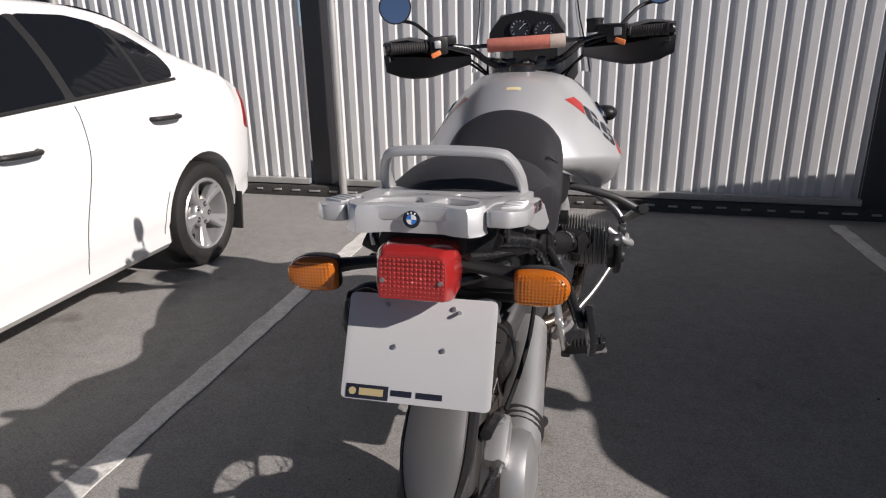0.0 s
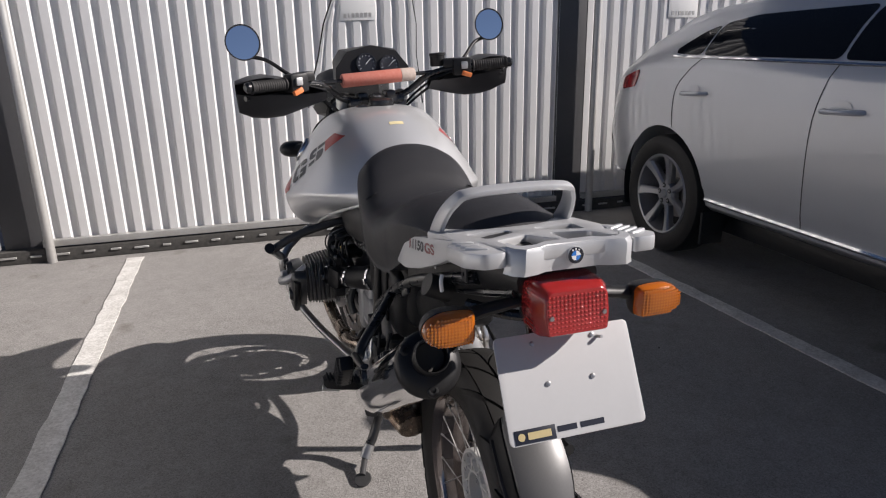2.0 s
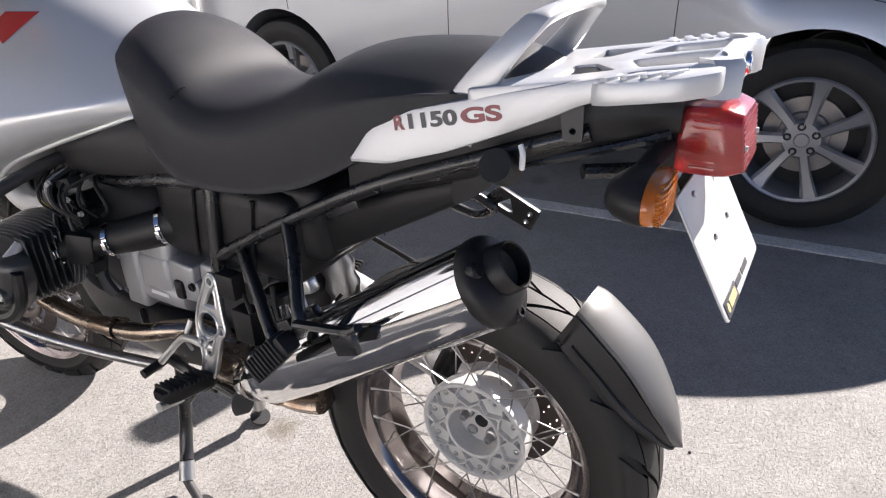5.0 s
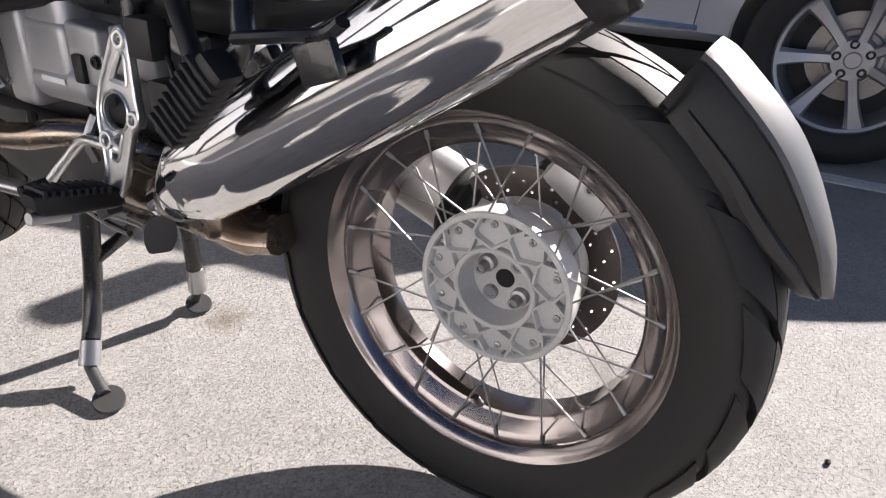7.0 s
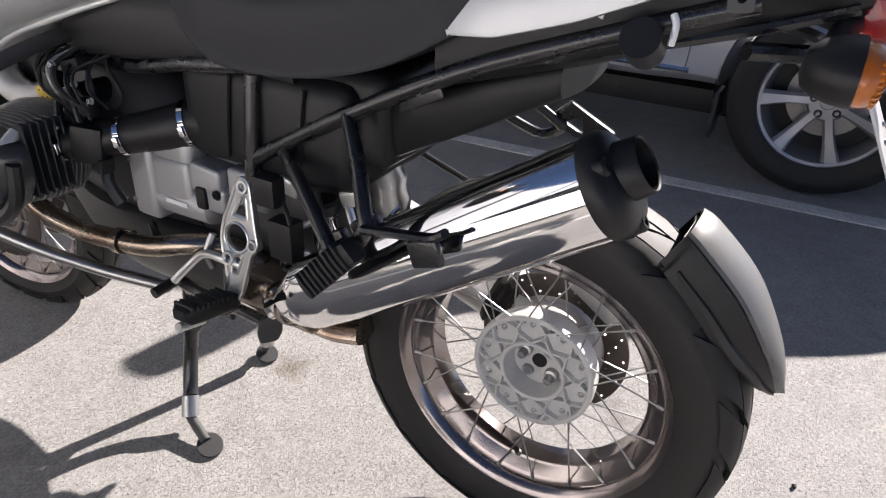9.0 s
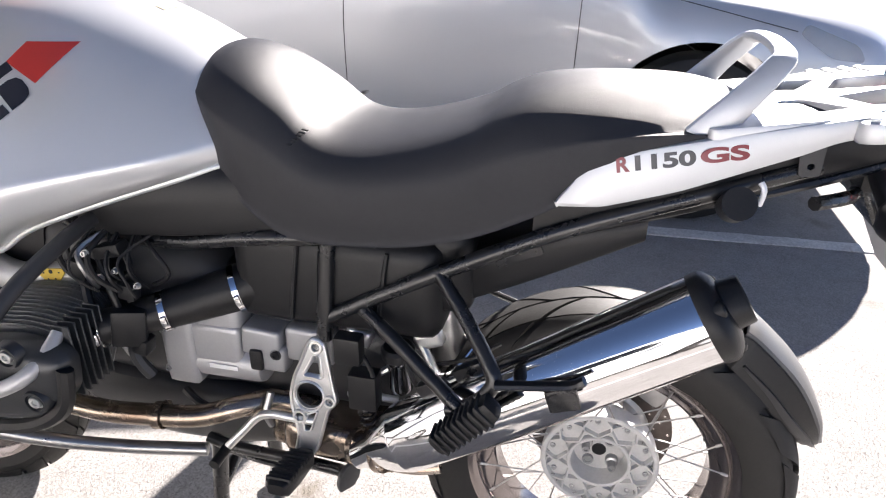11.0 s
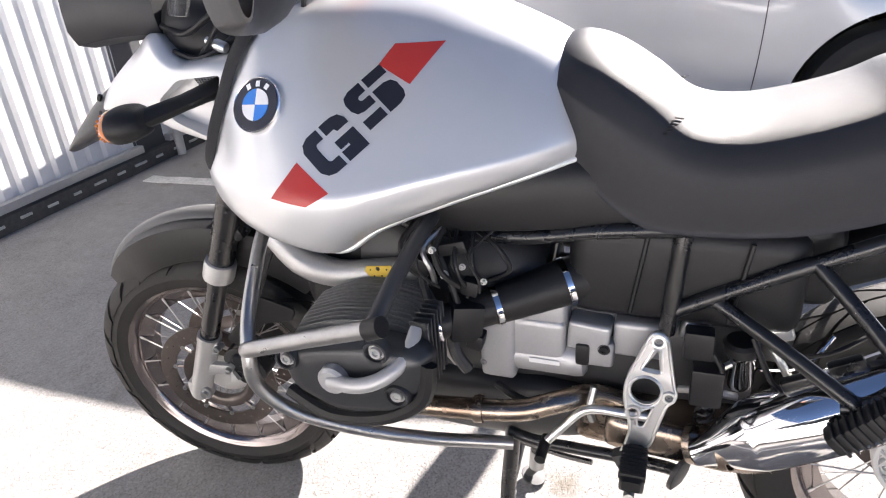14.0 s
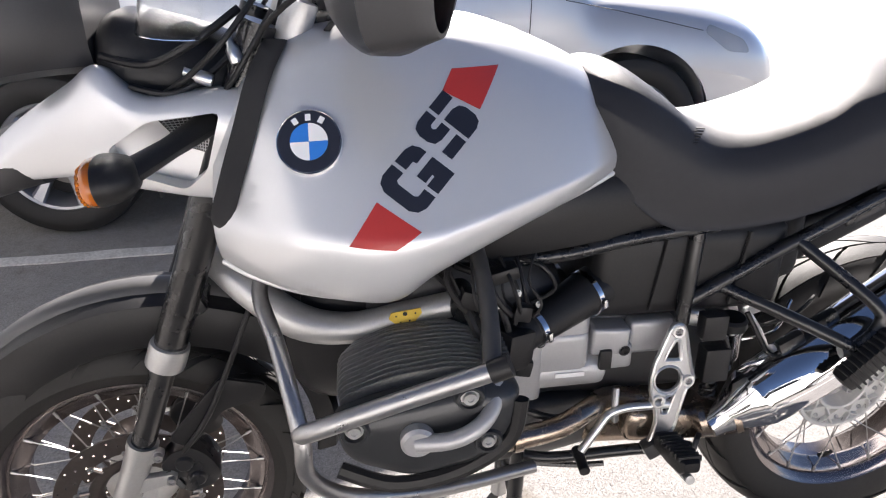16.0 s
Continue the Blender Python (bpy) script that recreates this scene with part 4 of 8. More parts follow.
def build_wheels():
    rw, X, out = wheel("rear_wheel", RC, 0.337, 0.076, 0.234, 40, False, 0.092, 18)
    # hub plate: an outer rim, a recessed floor and a deep cup in the middle
    bm = bmesh.new()
    lathe(bm, [(0.0, -0.012), (0.047, -0.010), (0.0495, 0.0), (0.052, 0.0265), (0.054, 0.028), (0.0575, 0.028), (0.059, 0.026), (0.060, 0.0175), (0.0965, 0.0165), (0.098, 0.0255), (0.100, 0.028), (0.106, 0.028), (0.108, 0.026), (0.1085, 0.016), (0.105, -0.014), (0.090, -0.026), (0.0, -0.030)], X, 64)
    hub_plate = part("hub_plate", bm, "hub", rw, "cast alloy hub plate with star ribs", sharp=30)
    def wall(pts, half=0.0019, top=0.0272):
        """A thin cast rib that stands up from the floor of the plate, along points (radius, angle)."""
        flat = [Vector((r * math.cos(q), r * math.sin(q))) for r, q in pts]
        bm = bmesh.new()
        for p, q in zip(flat, flat[1:]):
            d = (q - p).normalized()
            n = Vector((-d.y, d.x)) * half
            p2, q2 = p - d * half * 0.6, q + d * half * 0.6
            loft(bm, [[X @ Vector((*(e + n * k), z)) for k, z in ((-1.5, 0.012), (-0.8, top), (0.8, top), (1.5, 0.012))] for e in (p2, q2)])
        return bm
    for i in range(10):
        a, h = 2 * math.pi * i / 10 + 0.12, math.pi / 10
        part("hub_rib", wall([(0.0575, a), (0.0755, a + h), (0.0575, a + 2 * h)]), "hub", rw)
        part("hub_rib", wall([(0.0755, a + h), (0.0835, a + h)]), "hub", rw)
        part("hub_rib", wall([(0.0985, a + h * 1.50), (0.0835, a + h), (0.0985, a + h * 0.50)]), "hub", rw)
        # a spoke pocket between two forks of the ribs, with its screw
        bm = bmesh.new()
        m = X @ Matrix.Translation((0.0885 * math.cos(a), 0.0885 * math.sin(a), 0.0))
        lathe(bm, [(0.0, 0.0225), (0.0028, 0.0225), (0.0030, 0.0205), (0.0048, 0.0195), (0.0056, 0.016), (0, 0.0155)], m, 10)
        part("rivet", bm, "steel", rw)
    # wheel bolts on the floor of the cup: two with tall heads, two sunk
    for i in range(4):
        a = 2 * math.pi * i / 4 + 0.95
        m = X @ Matrix.Translation((0.0315 * math.cos(a), 0.0315 * math.sin(a), -0.016))
        bm = bmesh.new()
        if i % 2 == 0:
            lathe(bm, [(0.0, 0.030), (0.0035, 0.031), (0.0042, 0.034), (0.0070, 0.034), (0.0078, 0.032), (0.0078, 0.018), (0.0118, 0.016), (0.0125, 0.013), (0.0125, 0.0), (0, 0.0)], m, 16)
        else:
            lathe(bm, [(0.0, 0.010), (0.0055, 0.010), (0.0062, 0.012), (0.0100, 0.012), (0.0108, 0.010), (0.0108, 0.0), (0, 0.0)], m, 16)
        part("wheel_bolt", bm, "steel", rw)
    bm = bmesh.new()
    lathe(bm, [(0.0, -0.0095), (0.0135, -0.0095), (0.0135, -0.014), (0, -0.014)], X, 24)
    part("hub_bore", bm, "black", rw, "dark hub bore")
    bm = bmesh.new()
    tube(bm, [X @ Vector((-0.196, 0.006, 0.02)), X @ Vector((-0.180, 0.004, 0.034)), X @ Vector((-0.165, 0.002, 0.044))], [0.0065, 0.006, 0.0045], 8)
    part("valve_stem", bm, "black", rw, "black rubber valve stem")
    bm = bmesh.new()
    lathe(bm, [(0.05, -0.075), (0.055, -0.02), (0.074, -0.02), (0.082, -0.075)], X, 40, True)
    part("hub_barrel", bm, "hub", rw)
    # rear brake disc, on the right
    drilled_disc(bm_name="brake_disc", parent=rw, X=X, z=-0.075, r0=0.095, r1=0.138, out=out)
    fw, X, out = wheel("front_wheel", FC, 0.329, 0.056, 0.243, 36, True, 0.062, 22)
    bm = bmesh.new()
    lathe(bm, [(0.0, 0.062), (0.030, 0.062), (0.045, 0.05), (0.066, 0.034), (0.07, 0.026), (0.05, 0.015), (0.05, -0.015), (0.07, -0.026), (0.066, -0.034), (0.045, -0.05), (0.03, -0.062), (0, -0.062)], X, 40)
    part("hub", out(bm), "hub", fw, "cast alloy front hub")
    for z in (0.066, -0.066):
        disc = drilled_disc("brake_disc", fw, X, z, 0.112, 0.152, out)
        k = 1 if z > 0 else -1
        # carrier: an inner dish, a flat ring and arms with floating rivets
        bm = bmesh.new()
        lathe(bm, [(0.066, z - k * 0.012), (0.070, z - k * 0.004), (0.078, z + k * 0.001), (0.092, z + k * 0.001), (0.094, z - k * 0.003), (0.078, z - k * 0.005), (0.066, z - k * 0.016)], X, 48, True)
        part("disc_carrier", out(bm), "disc", fw, "dark ring that carries the brake disc")
        for i in range(10):
            a = 2 * math.pi * i / 10
            bm = bmesh.new()
            rod(bm, X @ Vector((0.090 * math.cos(a), 0.090 * math.sin(a), z)), X @ Vector((0.114 * math.cos(a + 0.06), 0.114 * math.sin(a + 0.06), z)), 0.0042, 6)
            part("carrier_arm", out(bm), "disc", fw)
            bm = bmesh.new()
            lathe(bm, [(0.0022, 0.005), (0.0055, 0.005), (0.0062, 0.003), (0.0062, -0.004), (0.0022, -0.004)], X @ Matrix.Translation((0.112 * math.cos(a + 0.06), 0.112 * math.sin(a + 0.06), z)) @ Matrix.Diagonal((1, 1, k, 1)), 10, True)
            part("rivet", out(bm), "steel", fw)


def drilled_disc(bm_name, parent, X, z, r0, r1, out):
    bm = bmesh.new()
    holes = []
    for i in range(54):
        a = 2 * math.pi * i / 54
        r = r0 + (r1 - r0) * (0.2 + 0.3 * (i % 3))
        holes.append(circle(r * math.cos(a), r * math.sin(a), 0.0024, 8))
    plate(bm, circle(0, 0, r1, 60), [circle(0, 0, r0, 48)] + holes, 0.005, lambda u, v, w: X @ Vector((u, v, z + w - 0.0025)))
    return part(bm_name, out(bm), "disc", parent, "drilled steel brake disc")


TANK_SECTIONS = [
    (0.620, [(0, 1.070), (0.05, 1.060), (0.085, 1.040), (0.105, 1.010), (0.120, 0.985), (0.124, 0.968), (0.124, 0.955), (0.112, 0.950), (0, 0.955)]),
    (0.708, [(0, 1.122), (0.08, 1.105), (0.13, 1.070), (0.175, 1.022), (0.206, 0.978), (0.212, 0.958), (0.194, 0.932), (0.150, 0.922), (0, 0.930)]),
    (0.838, [(0, 1.174), (0.09, 1.157), (0.148, 1.120), (0.210, 1.055), (0.268, 0.970), (0.283, 0.938), (0.254, 0.896), (0.184, 0.879), (0, 0.890)]),
    (0.940, [(0, 1.190), (0.10, 1.176), (0.160, 1.138), (0.228, 1.064), (0.300, 0.958), (0.320, 0.916), (0.290, 0.862), (0.208, 0.839), (0, 0.850)]),
    (1.000, [(0, 1.192), (0.106, 1.180), (0.166, 1.148), (0.236, 1.072), (0.310, 0.960), (0.332, 0.910), (0.302, 0.834), (0.222, 0.801), (0, 0.815)]),
    (1.060, [(0, 1.190), (0.11, 1.178), (0.172, 1.150), (0.240, 1.074), (0.308, 0.962), (0.330, 0.910), (0.304, 0.836), (0.227, 0.805), (0, 0.815)]),
    (1.142, [(0, 1.166), (0.11, 1.160), (0.176, 1.134), (0.236, 1.066), (0.288, 0.968), (0.308, 0.914), (0.288, 0.852), (0.224, 0.822), (0, 0.835)]),
    (1.207, [(0, 1.112), (0.10, 1.108), (0.165, 1.086), (0.212, 1.036), (0.250, 0.968), (0.270, 0.924), (0.258, 0.872), (0.207, 0.842), (0, 0.850)]),
    (1.252, [(0, 1.028), (0.09, 1.026), (0.145, 1.012), (0.186, 0.982), (0.214, 0.948), (0.228, 0.922), (0.220, 0.886), (0.178, 0.856), (0, 0.860)]),
]


def build_tank():
    bm = bmesh.new()
    surface(bm, TANK_SECTIONS, 8, 5)
    bmesh.ops.recalc_face_normals(bm, faces=bm.faces)
    tree = BVHTree.FromBMesh(bm)
    tank = part("fuel_tank", bm, "silver", BIKE, "broad silver fuel tank with red and dark blue graphics", sharp=60)
    # rolled seam along the lower edge
    for side in (-1, 1):
        pts = []
        for y, half in TANK_SECTIONS:
            pts.append((side * (half[7][0] + 0.017), y, half[7][1] - 0.001))
        bm = bmesh.new()
        tube(bm, pts, 0.0056, 10, 6)
        part("tank_seam", bm, "silver", tank, "rolled lower seam")
    # filler cap and labels on top
    bm = bmesh.new()
    lathe(bm, [(0.0, 0.016), (0.035, 0.016), (0.042, 0.012), (0.044, 0.0), (0.044, -0.02), (0, -0.02)], axis((0, 1.0, 1.198), (0, -0.05, 1)), 36)
    part("filler_cap", bm, "black_paint", tank, "round filler cap")
    drape(tank, "label", [(-0.022, -0.006), (0.022, -0.006), (0.022, 0.006), (-0.022, 0.006)], "cream", lambda u, v: (Vector((u, 0.785 + v * 1.4, 1.4)), Vector((0, 0, -1))), tree, "small cream paper label")
    for side in (-1, 1):
        # graphics run along a slanted line on the flank: u along it (upwards and back), v across it
        a, b = Vector((1.065, 0.923)), Vector((0.836, 1.118))
        du = (b - a)
        length = du.length
        du.normalize()
        dv = Vector((-0.70, -0.55)).normalized()
        def to(u, v, side=side, a=a, du=du, dv=dv):
            p = a + du * u * length + dv * v
            return Vector((side * 0.6, p.x, p.y)), Vector((-side, 0, 0))
        for poly in ([(0.0, 0.0), (0.105, 0.046), (0.23, 0.054), (0.215, -0.013)], [(0.747, -0.040), (0.85, -0.048), (1.0, 0.0), (0.785, 0.014)]):
            drape(tank, "red_flash", poly, "red", to, tree)
        for letter in stencil_letters(side):
            for poly in letter:
                drape(tank, "stencil_stroke", poly, "ink", to, tree)
        badge(tank, side, tree)
    return tree


def stencil_letters(side):
    """Two broad stencil letters as strokes in (u, v): u runs up the flank, v across it towards the seat."""
    def letter(u0, u1, strokes, lo, hi):
        out = []
        for s in strokes:
            out.append([(u0 + (u1 - u0) * p, lo + (hi - lo) * q) for p, q in s])
        return out
    # p runs along the word, q from the foot (0) to the head (1) of the letters; mirrored for the other flank
    g = [[(0.465, 1.0), (0.22, 1.0), (0.08, 0.93), (0.0, 0.78), (0.0, 0.22), (0.08, 0.07), (0.22, 0.0), (0.465, 0.0), (0.465, 0.26), (0.30, 0.26), (0.26, 0.32), (0.26, 0.68), (0.30, 0.74), (0.465, 0.74)],
         [(0.535, 1.0), (0.80, 1.0), (0.94, 0.94), (1.0, 0.80), (1.0, 0.66), (0.74, 0.66), (0.72, 0.74), (0.535, 0.74)], [(0.535, 0.0), (1.0, 0.0), (1.0, 0.52), (0.56, 0.52), (0.56, 0.31), (0.74, 0.31), (0.74, 0.26), (0.535, 0.26)]]
    s = [[(0.465, 1.0), (0.2, 1.0), (0.06, 0.94), (0.0, 0.80), (0.0, 0.60), (0.06, 0.45), (0.2, 0.40), (0.465, 0.40), (0.465, 0.62), (0.30, 0.62), (0.26, 0.66), (0.26, 0.71), (0.30, 0.75), (0.465, 0.75)], [(0.535, 1.0), (0.98, 1.0), (0.98, 0.75), (0.535, 0.75)],
         [(0.535, 0.62), (0.8, 0.62), (0.94, 0.56), (1.0, 0.43), (1.0, 0.19), (0.94, 0.06), (0.8, 0.0), (0.535, 0.0), (0.535, 0.25), (0.70, 0.25), (0.74, 0.29), (0.74, 0.36), (0.70, 0.40), (0.535, 0.40)], [(0.02, 0.0), (0.465, 0.0), (0.465, 0.25), (0.02, 0.25)]]
    if side < 0:
        order = ((0.265, 0.50, g, -0.030, 0.040), (0.535, 0.755, s, -0.040, 0.026))
        flip = False
    else:
        order = ((0.50, 0.265, s, -0.030, 0.040), (0.755, 0.535, g, -0.040, 0.026))
        flip = False
    res = []
    for u0, u1, strokes, lo, hi in order:
        st = [[(p, 1 - q) for p, q in poly] for poly in strokes]
        res.append(letter(u0, u1, st, lo, hi))
    return res


def drape(parent, name, poly, mat, to, tree, label="", lift=0.0009):
    """Lays a flat outline onto the skin that the tree holds."""
    tmp = bmesh.new()
    vs = [tmp.verts.new((u, v, 0)) for u, v in poly]
    f = tmp.faces.new(vs)
    bmesh.ops.triangulate(tmp, faces=[f])
    for _ in range(3):
        es = []
        for e in tmp.edges:
            p = [to(v.co.x, v.co.y)[0] for v in e.verts]
            if (p[0] - p[1]).length > 0.012:
                es.append(e)
        if es:
            bmesh.ops.subdivide_edges(tmp, edges=es, cuts=1)
            bmesh.ops.triangulate(tmp, faces=tmp.faces[:])
    bm = bmesh.new()
    idx = {}
    for v in tmp.verts:
        o, d = to(v.co.x, v.co.y)
        p, nrm, _, _ = tree.ray_cast(o, d)
        if p is None:
            p, nrm, _, _ = tree.find_nearest(o + d * 0.3)
        if nrm.dot(d) > 0:
            nrm = -nrm
        idx[v] = bm.verts.new(p + nrm * lift)
    for f in tmp.faces:
        bm.faces.new([idx[v] for v in f.verts])
    tmp.free()
    return part(name, bm, mat, parent, label)


def roundel(m, r, parent, name="badge"):
    """A round enamel badge: bright rim, dark ring, four blue and white quarters."""
    bm = bmesh.new()
    lathe(bm, [(0.0, -0.004), (r, -0.004), (r, 0.002), (r * 0.965, 0.0045), (r * 0.93, 0.003), (0.0, 0.003)], m, 40)
    b = part(name, bm, "chrome", parent, "round enamel badge in blue, white and black")
    bm = bmesh.new()
    lathe(bm, [(0.0, 0.001), (r * 0.92, 0.001), (r * 0.92, 0.0042), (0.0, 0.0042)], m, 40)
    part("ring", bm, "ink", b)
    for k in range(4):
        bm = bmesh.new()
        a0 = k * math.pi / 2
        pts = [(0, 0)] + [(r * 0.56 * math.cos(a0 + math.pi / 2 * i / 10), r * 0.56 * math.sin(a0 + math.pi / 2 * i / 10)) for i in range(11)]
        plate(bm, pts, [], 0.003, lambda u, v, w: m @ Vector((u, v, 0.0025 + w)))
        part("quarter", bm, "blue" if k % 2 else "white", b)
    for k in (-1, 0, 1):
        bm = bmesh.new()
        a = math.pi / 2 + k * 0.55
        box(bm, (0.74 * r * math.cos(a), 0.74 * r * math.sin(a), 0.0042), (0.16 * r, 0.2 * r, 0.0012), (0, 0, math.degrees(a) - 90), m=m)
        part("mark", bm, "white", b)
    return b


def badge(tank, side, tree):
    o = Vector((side * 0.6, 1.107, 1.043))
    p, nrm, _, _ = tree.ray_cast(o, Vector((-side, 0, 0)))
    if nrm.x * side < 0:
        nrm = -nrm
    z = nrm.normalized()
    up = Vector((0, 0.05, 1)) - z * Vector((0, 0.05, 1)).dot(z)
    up.normalize()
    x = up.cross(z)
    m = Matrix.Translation(p + z * 0.003) @ Matrix((x, up, z)).transposed().to_4x4()
    roundel(m, 0.044, tank)


def build_seat():
    def sec(zt, zb, w, crown=0.012, foot=0.97):
        h = zt - zb
        return [(0, zt), (w * 0.45, zt - crown * 0.35), (w * 0.78, zt - crown - 0.006), (w * 0.97, zt - crown - h * 0.22), (w * 1.02, zt - h * 0.5), (w * foot, zb + 0.012), (w * (foot - 0.08), zb), (0, zb)]
    bm = bmesh.new()
    surface(bm, [(0.690, sec(1.082, 1.03, 0.075, 0.012)), (0.680, sec(1.102, 0.990, 0.118, 0.020)), (0.648, sec(1.108, 0.940, 0.146, 0.028)), (0.60, sec(1.092, 0.885, 0.16, 0.025)), (0.54, sec(1.052, 0.846, 0.165, 0.018)), (0.48, sec(1.004, 0.838, 0.168)), (0.41, sec(0.996, 0.840, 0.170)),
                 (0.33, sec(1.011, 0.850, 0.170)), (0.26, sec(1.034, 0.868, 0.168)), (0.215, sec(1.060, 0.885, 0.165, 0.016)), (0.16, sec(1.079, 0.912, 0.163, 0.020)), (0.07, sec(1.088, 0.96, 0.155, 0.024)), (-0.03, sec(1.088, 0.99, 0.142, 0.026)), (-0.10, sec(1.070, 1.0, 0.125, 0.022)), (-0.145, sec(1.03, 1.0, 0.10, 0.01))], 5, 4)
    seat = part("seat", bm, "vinyl", BIKE, "black vinyl seat rising onto the tank and to the pillion place", sharp=60)
    # short stitched seams at the dip, one on each side
    for side in (-1, 1):
        bm = bmesh.new()
        for k in range(6):
            box(bm, (side * (0.133 + 0.004 * k), 0.500 + 0.004 * k, 1.006 - 0.0035 * k), (0.004, 0.014, 0.0018), (0, 12 * side, 25 * side), 0.0006, 1)
        part("seat_stitching", bm, "grip", seat, "short stitched seam")


def flat_frame(x, sx):
    """Maps (u, v, w) to y, z and outwards from x on side sx."""
    return lambda u, v, w: Vector((sx * (x + w), u, v))


def text_mesh(text, size):
    cu = bpy.data.curves.new("writing", "FONT")
    cu.body, cu.size, cu.align_x, cu.offset = text, size, "CENTER", 0.0012
    ob = bpy.data.objects.new("writing", cu)
    scene.collection.objects.link(ob)
    dg = bpy.context.evaluated_depsgraph_get()
    dg.update()
    me = bpy.data.meshes.new_from_object(ob.evaluated_get(dg))
    bpy.data.objects.remove(ob, do_unlink=True)
    return me


def writing(text, height, width, m, mat, parent, tree, side):
    """Lettering of a given cap height and width, centred on its foot line and laid on the flank that the tree holds."""
    me = text_mesh(text, 0.03)
    xs, ys = [v.co.x for v in me.vertices], [v.co.y for v in me.vertices]
    me.transform(Matrix.Translation((-(min(xs) + max(xs)) / 2, -min(ys), 0)))
    me.transform(m @ Matrix.Diagonal((width / (max(xs) - min(xs)), height / (max(ys) - min(ys)), 1, 1)))
    bm = bmesh.new()
    bm.from_mesh(me)
    bpy.data.meshes.remove(me)
    bmesh.ops.triangulate(bm, faces=bm.faces)
    for _ in range(2):
        bmesh.ops.subdivide_edges(bm, edges=[e for e in bm.edges if e.calc_length() > 0.005], cuts=1)
    bmesh.ops.triangulate(bm, faces=bm.faces)
    for v in bm.verts:
        hit = tree.ray_cast(Vector((side * 0.5, v.co.y, v.co.z)), Vector((-side, 0, 0)))[0]
        if hit:
            v.co.x = hit.x + side * 0.0008
    return part("lettering", bm, mat, parent)


